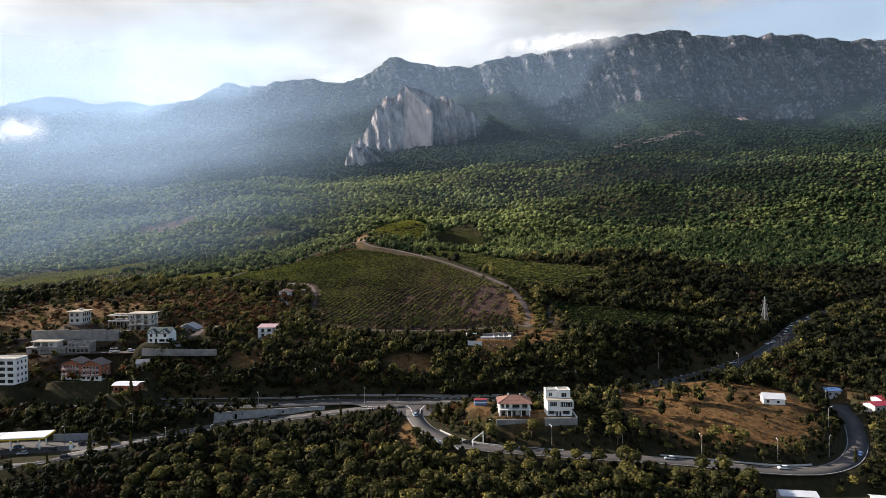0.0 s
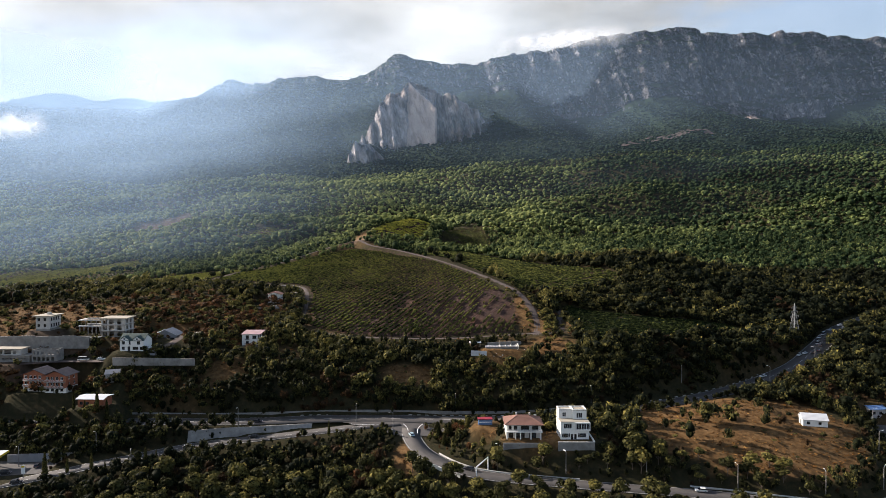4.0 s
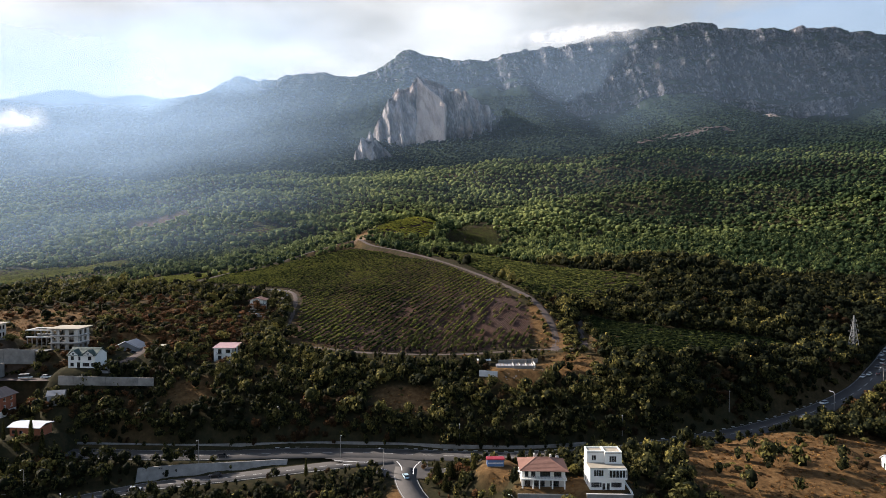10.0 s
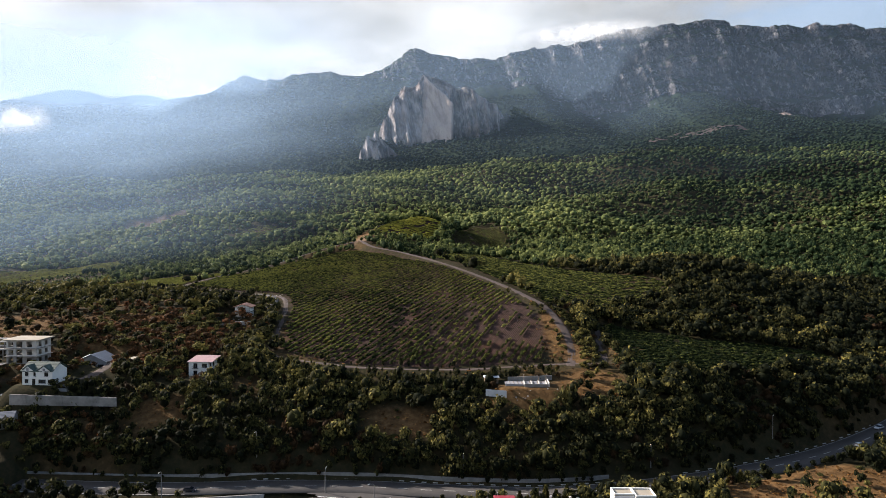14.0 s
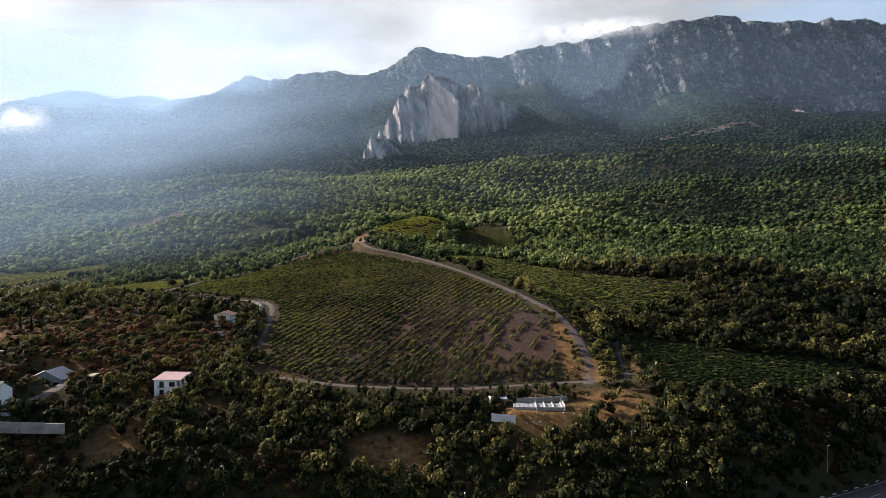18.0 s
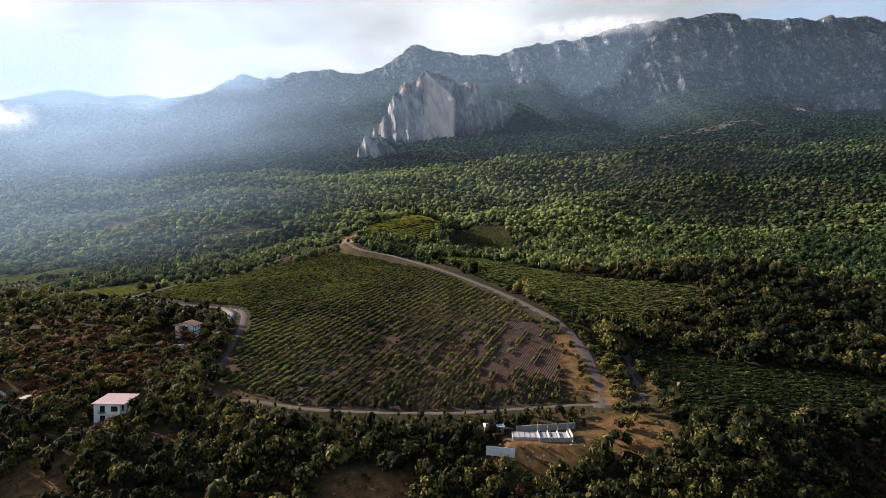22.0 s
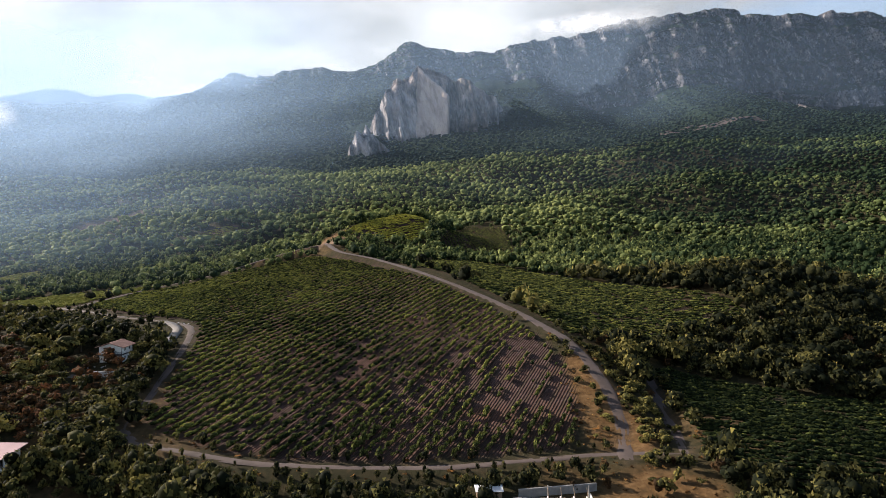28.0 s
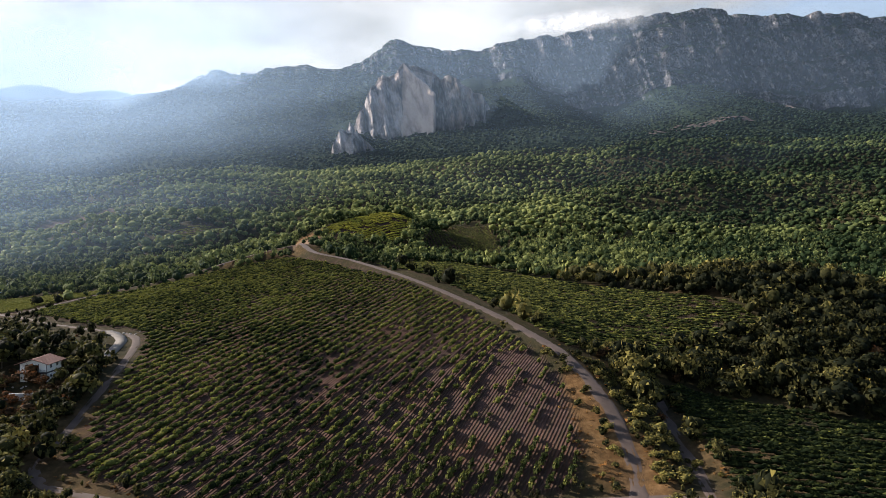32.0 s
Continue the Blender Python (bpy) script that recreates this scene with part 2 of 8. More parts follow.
def rough(x, y, size, seed=0, octaves=4):
    """Value noise summed over octaves, about -1 to 1."""
    total, amp, gain = 0.0, 1.0, 0.0
    x, y = np.asarray(x, float) / size, np.asarray(y, float) / size
    for k in range(octaves):
        ix, iy = np.floor(x).astype(np.int64), np.floor(y).astype(np.int64)
        fx, fy = x - ix, y - iy
        fx, fy = fx * fx * (3 - 2 * fx), fy * fy * (3 - 2 * fy)
        a, b = lattice(ix, iy, seed + k), lattice(ix + 1, iy, seed + k)
        c, d = lattice(ix, iy + 1, seed + k), lattice(ix + 1, iy + 1, seed + k)
        total = total + amp * ((a + (b - a) * fx) * (1 - fy) + (c + (d - c) * fx) * fy - 0.5) * 2
        gain += amp
        x, y, amp = x * 2.03 + 17.1, y * 2.03 + 5.7, amp * 0.5
    return total / gain


def ramp(v, lo, hi):
    t = np.clip((np.asarray(v, float) - lo) / (hi - lo), 0, 1)
    return t * t * (3 - 2 * t)


# Cross-sections of the slope, by their x: depth and height.
SECTIONS = {
    -900: ((-400, -60), (200, -50), (500, -10), (800, 8), (1000, 40), (1250, 95), (1500, 160), (1750, 235)),
    -560: ((-400, -60), (200, -48), (369, 2), (560, 2), (800, 12), (900, 42), (1050, 85), (1300, 130), (1750, 240)),
    -350: ((-400, -60), (230, -38), (285, -28), (325, -17), (350, 0), (400, 18), (462, 24), (585, 22), (750, 34),
           (835, 52), (880, 74), (1038, 110), (1300, 150), (1750, 240)),
    -190: ((-400, -60), (200, -42), (250, -33), (290, -26), (325, -16), (352, 7), (395, 20), (462, 29), (585, 32),
           (700, 38), (800, 50), (900, 74), (1050, 108), (1300, 150), (1750, 245)),
    -75: ((-400, -60), (200, -45), (250, -36), (285, -27), (320, -17), (350, 0), (385, 12), (407, 15), (455, 27),
          (560, 42), (664, 58), (740, 69), (850, 78), (1050, 108), (1300, 155), (1750, 255)),
    0: ((-400, -60), (190, -50), (250, -32), (285, -21), (330, -16), (350, -3), (383, 11), (400, 14), (450, 28.5),
        (515, 40), (577, 50), (640, 53), (720, 57), (850, 74), (1000, 96), (1250, 145), (1750, 262)),
    45: ((-400, -60), (190, -48), (240, -30), (265, -23), (288, -13), (305, -13), (330, -15), (352, 0), (375, 11),
         (400, 14), (457, 33), (515, 38), (600, 46), (720, 56), (850, 73), (1000, 90), (1250, 145), (1750, 275)),
    85: ((-400, -60), (190, -45), (240, -31), (262, -24), (285, -14), (310, -10), (338, -14), (352, 4), (366, 15),
         (420, 16.5), (465, 18), (482, 24), (505, 31), (600, 44), (700, 55), (850, 68), (1000, 82), (1250, 140), (1750, 285)),
    140: ((-400, -60), (190, -44), (245, -28), (258, -26), (280, -17), (310, -8), (335, -9), (356, -11), (378, 10),
          (410, 14), (445, 15), (475, 27), (530, 36), (600, 42), (700, 54), (850, 66), (1000, 82), (1250, 140), (1750, 300)),
    215: ((-400, -60), (200, -42), (260, -29), (285, -25), (320, -18), (370, -6), (412, 3), (440, 10), (480, 20), (560, 34),
          (700, 50), (850, 66), (1000, 84), (1250, 140), (1750, 310)),
    330: ((-400, -60), (200, -36), (320, -18), (420, 4), (500, 13), (560, 26), (690, 50), (850, 72), (1000, 98),
          (1250, 160), (1750, 320)),
    700: ((-400, -60), (200, -30), (420, 12), (690, 55), (900, 95), (1100, 135), (1400, 220), (1750, 330)),
    1100: ((-400, -60), (200, -20), (420, 20), (690, 70), (900, 110), (1100, 150), (1400, 240), (1750, 345)),
}
GX, GY = np.arange(-1000, 1201, 8.0), np.arange(-400, 1761, 8.0)


def blurred(a, times=2):
    for _ in range(times):
        for axis in (0, 1):
            p = np.concatenate([a.take([0], axis), a, a.take([-1], axis)], axis)
            n = p.shape[axis]
            a = 0.25 * p.take(range(0, n - 2), axis) + 0.5 * p.take(range(1, n - 1), axis) + 0.25 * p.take(range(2, n), axis)
    return a


SX = sorted(SECTIONS)
COLUMNS = np.array([np.interp(GY, *zip(*SECTIONS[x])) for x in SX])
SLOPE = blurred(np.array([[np.interp(x, SX, COLUMNS[:, j]) for j in range(len(GY))] for x in GX]))

# The ridge: x, depth and height of its crest, and the height of the cliff band under it.
CREST = ((-3400, 3400, 640), (-2344, 3350, 762), (-2031, 3290, 792), (-1841, 3305, 768), (-1529, 3330, 757), (-1320, 3290, 766),
         (-1080, 3150, 819), (-864, 3078, 792), (-803, 3057, 808), (-641, 3000, 800), (-478, 2895, 764), (-365, 2818, 760),
         (-297, 2770, 785), (-231, 2722, 816), (-134, 2712, 799), (11, 2696, 785), (153, 2680, 782), (269, 2653, 812),
         (405, 2621, 810), (494, 2600, 826), (605, 2580, 848), (713, 2560, 858), (893, 2526, 864), (1139, 2501, 834), (1369, 2478, 834),
         (1695, 2450, 796), (2300, 2420, 760), (3200, 2400, 650))
CX, CY, CZ = (np.array(c, float) for c in zip(*CREST))
BAND_X, BAND_H = (-3400, -2000, -1500, -1080, -700, -420, -230, 60, 240, 420, 800, 1300, 1800, 3200), (60, 40, 30, 85, 90, 40, 150, 130, 200, 280, 330, 320, 280, 220)


# The rocky spur that comes forward from the west end of the ridge.
SPUR = ((-1080, 3100, 800), (-1130, 2900, 690), (-1190, 2720, 592), (-1240, 2560, 505), (-1285, 2400, 420), (-1330, 2200, 335))


def mountain(x, y):
    """The upper slopes, the cliff band and the plateau behind it."""
    wob = rough(x, y * 0.15, 210, 31, 4)
    edge = np.interp(x, CX, CY) + 55 * wob + 16 * rough(x, y * 0.1, 42, 37, 3)
    top = np.interp(x, CX, CZ) + 5 * rough(x, x * 0 + 7, 36, 33, 3)
    foot = top - np.interp(x, BAND_X, BAND_H) * (1 + 0.25 * rough(x, y * 0, 260, 39, 3))
    s = np.clip((y - 1500) / (edge - 130 - 1500), 0, 1.0)
    base = np.interp(x, (-3400, -1000, -560, -190, 0, 140, 330, 1100, 3200), (130, 168, 178, 190, 200, 215, 238, 262, 260))
    upper = base + (foot - base) * (0.72 * s + 0.28 * s * s) + (1 - s) * s * 4 * (20 * rough(x, y, 420, 41, 4) + 9 * rough(x, y, 120, 43, 3))
    rise = np.clip((y - (edge - 130)) / 112, 0, 1)
    step = rise + 0.055 * np.sin(rise * 19 + 3 * wob) * (1 - rise) * rise * 4
    face = foot + (top - foot) * step
    z = np.where(y < edge - 130, upper, face) - 0.1 * np.maximum(0, y - edge - 40)
    d, h = beside(SPUR, x, y)
    spur = h + 9 * rough(x, y, 60, 45, 3) - (0.62 + 0.14 * rough(x, y, 90, 47, 3)) * d
    return np.where(y < edge - 60, np.maximum(z, spur), z)


def bilinear(x, y):
    u = np.clip((x - GX[0]) / 8.0, 0, len(GX) - 1.001)
    v = np.clip((y - GY[0]) / 8.0, 0, len(GY) - 1.001)
    i, j = u.astype(int), v.astype(int)
    a, b = u - i, v - j
    return ((SLOPE[i, j] * (1 - a) + SLOPE[i + 1, j] * a) * (1 - b) + (SLOPE[i, j + 1] * (1 - a) + SLOPE[i + 1, j + 1] * a) * b)


def bump(x, y, cx, cy, rx, ry, h):
    return h * np.exp(-((x - cx) / rx) ** 2 - ((y - cy) / ry) ** 2)


def inside(poly, x, y):
    x, y = np.asarray(x, float), np.asarray(y, float)
    odd = np.zeros(x.shape, bool)
    for (x0, y0), (x1, y1) in zip(poly, poly[1:] + poly[:1]):
        odd ^= ((y0 > y) != (y1 > y)) & (x < (x1 - x0) * (y - y0) / ((y1 - y0) or 1e-9) + x0)
    return odd


def beside(line, x, y):
    """The distance to a polyline of (x, y, z), and the line's height at the nearest point."""
    x, y = np.asarray(x, float), np.asarray(y, float)
    best, height = np.full(x.shape, 1e9), np.zeros(x.shape)
    for (x0, y0, z0), (x1, y1, z1) in zip(line, line[1:]):
        dx, dy = x1 - x0, y1 - y0
        t = np.clip(((x - x0) * dx + (y - y0) * dy) / (dx * dx + dy * dy), 0, 1)
        d = np.hypot(x - x0 - t * dx, y - y0 - t * dy)
        near = d < best
        best, height = np.where(near, d, best), np.where(near, z0 + t * (z1 - z0), height)
    return best, height


def smooth_line(line, step=4.0):
    """A Catmull-Rom curve through the points, in steps of about that many metres."""
    p = [Vector(v) for v in line]
    p = [2 * p[0] - p[1]] + p + [2 * p[-1] - p[-2]]
    out = []
    for a, b, c, d in zip(p, p[1:], p[2:], p[3:]):
        n = max(2, int((c - b).length / step))
        for k in range(n):
            t = k / n
            out.append(tuple(0.5 * (2 * b + (c - a) * t + (2 * a - 5 * b + 4 * c - d) * t * t + (3 * b - a - 3 * c + d) * t ** 3)))
    return out + [tuple(p[-2])]


# Roads: centre lines, and half widths.
HIGHWAY = smooth_line(((-330, 324, -18), (-180, 326, -17), (-107, 325, -17), (-60, 328, -16.5), (-30, 329, -16.5), (0, 326, -16.2), (40, 325, -15.5),
                       (94, 336, -13), (144, 356, -10), (190, 383, -4), (222, 412, 3), (262, 454, 8), (330, 500, 13), (430, 530, 19)))
SLIP_ROAD = smooth_line(((-330, 240, -33), (-250, 252, -30), (-181, 271, -27), (-140, 291, -23.8), (-109, 305, -21.5), (-75, 312, -19.6), (-40, 319, -17.4), (-22, 323, -16.7)))
LOWER_ROAD = smooth_line(((-16, 322, -16.8), (-15, 306, -18.5), (-7, 289, -20.3), (12, 274, -22), (50, 267, -23.2), (94, 261, -24.3), (136, 254, -26), (160, 258, -26),
                          (180, 276, -25.2), (197, 305, -23), (205, 330, -20)))
RIDGE_TRACK = smooth_line(((50, 389, 13.5), (52, 400, 14.4), (53.6, 413, 18.4), (51.5, 434, 26), (47, 452, 31.2), (42.5, 466, 33.8), (24, 511, 39.8), (-9, 566, 48.4), (-45, 620, 55), (-74, 652, 59), (-92, 690, 64)))
FIELD_TRACK = smooth_line(((66, 392, 14.2), (44, 393, 13.4), (0, 387, 11.8), (-39, 387, 12.2), (-62, 392, 13.2), (-80, 398, 13.9), (-87, 406, 15.2), (-88.5, 422, 19), (-91.5, 440, 23), (-95, 460, 27.4), (-102, 484, 31.2),
                           (-112, 497, 32.1), (-126, 505, 32.3), (-148, 517, 32.2), (-193, 551, 31.6), (-233, 583, 29.5)))
WEST_TRACK = smooth_line(((-94, 694, 63.5), (-112, 683, 59.5), (-134, 668, 52.5), (-155, 652, 45.0), (-172, 641, 40.5), (-195, 625, 35.2), (-206, 598, 31.6), (-200, 563, 31.6)))
LANE = smooth_line(((-122, 500.5, 32.6), (-115.5, 495, 32.2), (-109, 487, 31.2), (-105.5, 474, 29.6), (-103, 461, 27.8)))
EAST_TRACK = smooth_line(((66, 392, 14.2), (70, 425, 16), (76, 462, 18.5)))
VILLAGE_ROAD = smooth_line(((-280, 346, 1), (-235, 349, 4), (-200, 352, 6), (-165, 352, 7), (-150, 366, 11), (-148, 385, 14)))
GRADED = ((HIGHWAY, 6.0, 7), (SLIP_ROAD, 5.0, 5), (LOWER_ROAD, 4.6, 7), (RIDGE_TRACK, 2.6, 4), (FIELD_TRACK, 1.7, 3), (WEST_TRACK, 1.3, 4), (LANE, 2.2, 4), (EAST_TRACK, 2.0, 4), (VILLAGE_ROAD, 3.0, 3))

# Level places: x, y, height, half length, half width.
PADS = [(51, 288.5, -11.9, 8.5, 6), (31, 291, -12.5, 8.5, 7), (17, 305, -12.2, 6, 6), (158, 309, -12.8, 8, 7), (31, 370, 9.6, 13, 7), (-109, 384, 8.2, 8, 7), (-113.5, 449.5, 25.5, 8, 7),
        (-217, 374, 18.8, 8, 7), (-187, 377, 15.3, 17, 8), (-219, 355, 5.4, 27, 5.5), (-157, 388, 10.1, 11, 6), (-160, 357.5, 10.7, 11, 6), (-195, 341, -6, 16, 8),
        (-236, 333, -6, 12, 8), (-164, 324, -9.2, 9, 6), (-196, 287, -26.2, 32, 12), (150, 238, -33, 26, 10), (-141, 389, 11.2, 4, 4), (-163, 339, -1.8, 5, 4)]

VINEYARD = [(-82, 409), (-74, 402), (-60, 396), (-39, 391), (0, 391), (40, 398), (43, 432), (41, 446), (37, 461), (19, 509), (-14, 563), (-50, 617), (-78, 646), (-98, 672), (-128, 662), (-165, 634),
            (-196, 614), (-198, 580), (-190, 560), (-148, 523), (-118, 507), (-105, 497), (-97, 480), (-91, 460), (-87, 440), (-84, 424)]
EAST_FIELD = [(72, 395), (80, 368), (130, 384), (184, 419), (178, 434), (120, 442), (79, 466), (74, 425)]
UPPER_FIELD = [(50, 471), (100, 488), (133, 503), (130, 528), (72, 588), (8, 650), (-34, 632), (0, 572), (32, 516)]
KNOLL_FIELD = [(-86, 712), (-62, 752), (-36, 774), (-20, 768), (-26, 714), (-50, 702)]
HOLLOW_FIELD = [(-10, 715), (50, 700), (47, 850), (6, 860)]
WEST_FIELD = [(-600, 690), (-600, 835), (-380, 800), (-330, 720), (-420, 680)]
FALLOW_FIELD = [(-515, 985), (-500, 1050), (-412, 1078), (-440, 1032)]
SMALL_FIELD = [(-285, 845), (-240, 885), (-200, 872), (-240, 838)]
LONG_FIELD = [(-176, 646), (-199, 630), (-212, 596), (-206, 574), (-300, 557), (-318, 592), (-232, 636)]
FIELDS = (VINEYARD, EAST_FIELD, UPPER_FIELD, KNOLL_FIELD, HOLLOW_FIELD, WEST_FIELD, FALLOW_FIELD, SMALL_FIELD, LONG_FIELD)
DRY_HILL = [(82, 290), (87, 320), (120, 338), (172, 332), (178, 310), (168, 280), (140, 268), (100, 272)]


def land(x, y):
    """The height of the ground."""
    x, y = np.asarray(x, float), np.asarray(y, float)
    z = bilinear(x, y)
    z = z + bump(x, y, -42, 768, 46, 55, 21) + bump(x, y, -88, 730, 26, 30, 7) + bump(x, y, 165, 560, 60, 45, 12) - bump(x, y, 30, 690, 60, 30, 4)
    z = z + bump(x, y, 110, 900, 90, 120, 14) + bump(x, y, -300, 900, 90, 60, 10) - bump(x, y, -420, 1020, 90, 80, 18)
    z = z + bump(x, y, 300, 1150, 120, 80, 18) + bump(x, y, -150, 1180, 110, 90, 16) + bump(x, y, 560, 950, 120, 90, 16)
    z = z + bump(x, y, 260, 1320, 520, 110, 24) - bump(x, y, 260, 1540, 560, 90, 18) + bump(x, y, 480, 1080, 150, 60, 14) - bump(x, y, 330, 1010, 200, 45, 10)
    z = z + bump(x, y, -330, 1090, 150, 60, 18) - bump(x, y, -300, 985, 170, 45, 12) + bump(x, y, -560, 1290, 240, 70, 22) - bump(x, y, -420, 1190, 220, 45, 14)
    if (y > 1450).any():
        far = ramp(y, 1450, 1720)
        z = z * (1 - far) + mountain(x, y) * far
        z = z + bump(x, y, 110, 1945, 105, 60, 46)
    wild = ramp(y, 640, 900)
    z = z + rough(x, y, 46, 3, 3) * (0.9 + 3.5 * wild) + rough(x, y, 150, 5, 3) * 17 * wild
    for line, half, fade in GRADED:
        lo, hi = np.min(line, 0) - 20, np.max(line, 0) + 20
        some = (x > lo[0]) & (x < hi[0]) & (y > lo[1]) & (y < hi[1])
        if some.any():
            d, h = beside(line, x[some], y[some])
            k = 1 - ramp(d, half, half + fade)
            z[some] = z[some] * (1 - k) + (h - 0.12) * k
    for cx, cy, h, a, b in PADS if (y < 480).any() else ():
        k = (1 - ramp(np.abs(x - cx), a, a + 4)) * (1 - ramp(np.abs(y - cy), b, b + 4))
        z = z * (1 - k) + h * k
    return z


def ground(x, y):
    return float(land(np.array([x]), np.array([y]))[0])
# ---- mesh helpers ----
def mesh_object(name, verts, faces, mat=None, smooth=False, attribute=None, colour=None):
    """A mesh from arrays; faces all of one size."""
    verts, faces = np.asarray(verts, np.float32), np.asarray(faces, np.int32)
    me = bpy.data.meshes.new(name)
    me.vertices.add(len(verts))
    me.vertices.foreach_set("co", verts.ravel())
    n, k = faces.shape
    me.loops.add(n * k)
    me.loops.foreach_set("vertex_index", faces.ravel())
    me.polygons.add(n)
    me.polygons.foreach_set("loop_start", np.arange(0, n * k, k, dtype=np.int32))
    if smooth:
        me.polygons.foreach_set("use_smooth", np.ones(n, bool))
    if attribute is not None:
        a = me.attributes.new("tint", "FLOAT", "POINT")
        a.data.foreach_set("value", np.asarray(attribute, np.float32))
    if colour is not None:
        a = me.attributes.new("cover", "FLOAT_COLOR", "POINT")
        a.data.foreach_set("color", np.asarray(colour, np.float32).ravel())
    me.update(calc_edges=True)
    if mat:
        me.materials.append(mat)
    return new(name, me)


def sheet(xs, ys):
    """Vertices and quads over a grid of lines, from the ground's height."""
    X, Y = np.meshgrid(xs, ys)
    n, m = len(ys), len(xs)
    i = np.arange(n * m).reshape(n, m)
    quads = np.stack([i[:-1, :-1], i[:-1, 1:], i[1:, 1:], i[1:, :-1]], -1).reshape(-1, 4)
    return X.ravel(), Y.ravel(), quads


def part(name, bm, mat, parent, label=""):
    me = bpy.data.meshes.new(name)
    bm.to_mesh(me)
    bm.free()
    me.materials.append(mat)
    ob = new(name, me)
    ob.parent = parent
    return tagged(ob, label)


def lines(*spans):
    """Grid lines: (from, to, step) end to end."""
    return np.unique(np.concatenate([np.linspace(a, b, max(2, int(abs(b - a) / s) + 1)) for a, b, s in spans]).round(3))


# ---- ground and mountain ----
def build_ground():
    xs = lines((-3400, -1000, 60), (-1000, -380, 18), (-380, -260, 6), (-260, 230, 3.2), (230, 420, 6), (420, 1200, 18), (1200, 3200, 60))
    ys = lines((-600, 120, 40), (120, 215, 8), (215, 500, 3.2), (500, 700, 5), (700, 1000, 9), (1000, 1600, 20))
    x, y, quads = sheet(xs, ys)
    z = land(x, y)
    soft = rough(x, y, 9, 51, 3) * 3
    soil = np.zeros(len(x))
    for f in FIELDS:
        soil = np.maximum(soil, inside(f, x, y) * (0.12 if f is EAST_FIELD else 0.45 if f is UPPER_FIELD else 1.0))
    dry = ramp(rough(x, y, 42, 53, 3), 0.2, 0.5) * 0.35 * (y < 720) * (y > 332)
    dry = np.maximum(dry, inside(DRY_HILL, x + soft, y + soft) * 1.0)
    for cx, cy, rx, ry in DRY_PATCHES:
        dry = np.maximum(dry, 1 - ramp(np.hypot((x - cx + soft) / rx, (y - cy + soft) / ry), 0.75, 1.15))
    bare = np.zeros(len(x))
    for line, half in ((RIDGE_TRACK, 0.9), (FIELD_TRACK, 0.5), (WEST_TRACK, 0.3), (EAST_TRACK, 0.6)):
        bare = np.maximum(bare, 0.4 - 0.4 * ramp(beside(line, x, y)[0], half, half + 1.4))
    for cx, cy, rx, ry in BARE_SITES:
        bare = np.maximum(bare, 0.9 - 0.9 * ramp(np.hypot((x - cx + soft) / rx, (y - cy + soft) / ry), 0.7, 1.15))
    bare = np.maximum(bare, 0.4 * inside(FALLOW_FIELD, x, y))
    sand = 0.16 * inside(FALLOW_FIELD, x, y)
    for cx, cy, rx, ry in SAND_SITES:
        sand = np.maximum(sand, 1 - ramp(np.hypot((x - cx + soft) / rx, (y - cy + soft) / ry), 0.6, 1.1))
    ob = mesh_object("ground", np.stack([x, y, z], -1), quads, GROUND, True, colour=np.stack([dry, soil, bare, sand], -1))
    tagged(ob, "wooded hillside ground of dry grass, soil and leaf litter", "ground", kind="structure")


# Trampled and dug ground: the building site, the clearing at the top of the vineyard.
BARE_SITES = ((-222, 348, 38, 5), (-226, 369, 34, 7), (-196, 361, 14, 6), (-97, 695, 17, 10))
SAND_SITES = ((-98, 700, 15, 11), (-290, 722, 20, 12), (134, 508, 7, 6))
DRY_PATCHES = ((-20, 354, 15, 9), (41, 288, 19, 8), (17, 303, 9, 7), (26, 363, 15, 6), (-112, 350, 12, 9), (54, 372, 14, 13), (-232, 412, 38, 14), (-250, 398, 48, 24), (-236, 430, 50, 14), (-195, 425, 40, 9), (-150, 402, 26, 10), (-165, 440, 30, 8), (-230, 345, 20, 5), (48, 424, 8, 28),
               (25, 316, 16, 9), (-16, 291, 7, 12), (-86, 368, 6, 5), (-205, 468, 30, 8), (134, 506, 7, 5), (56, 404, 6, 12), (-95, 712, 16, 12), (42, 770, 6, 60), (180, 1480, 120, 20), (-30, 1330, 60, 10), (-190, 345, 12, 5))


def rock_face(x, y):
    """The mountain's surface, with leaning ribs, ledges and broken blocks on the cliffs."""
    z = land(x, y)
    s = ramp(y - np.interp(x, CX, CY), -250, -130) * (1 - ramp(y - np.interp(x, CX, CY), 10, 60))
    u = x + 0.19 * z + 16 * rough(x, z, 110, 59, 3)
    # buttresses with broad sunny west sides and steep shaded east sides, of uneven width and reach
    shift = 0.0
    for size, deep, seed in ((150.0, 34, 61), (58.0, 19, 63), (21.0, 9, 65)):
        v = u / size + 1.25 * rough(u, z * 0.25, size * 2.3, seed, 3)
        f, k = v - np.floor(v), np.floor(v)
        crest = 0.55 + 0.3 * rough(k * 57.1, k * 0, 40, seed + 20, 1)
        saw = np.where(f < crest, f / crest, (1 - f) / (1 - crest))
        shift = shift - deep * (saw ** 0.8 - 0.5) * np.clip(0.65 + 0.9 * rough(k * 97.3, z * 0.5, 60, seed + 30, 2), 0.05, 1.5)
    shift = shift + 10 * rough(u, z * 0.7, 26, 65, 3)
    ledge = (z / 34.0 + 1.2 * rough(x, z, 90, 67, 3)) % 1.0
    return x, y + s * (shift + 11 * ledge), z


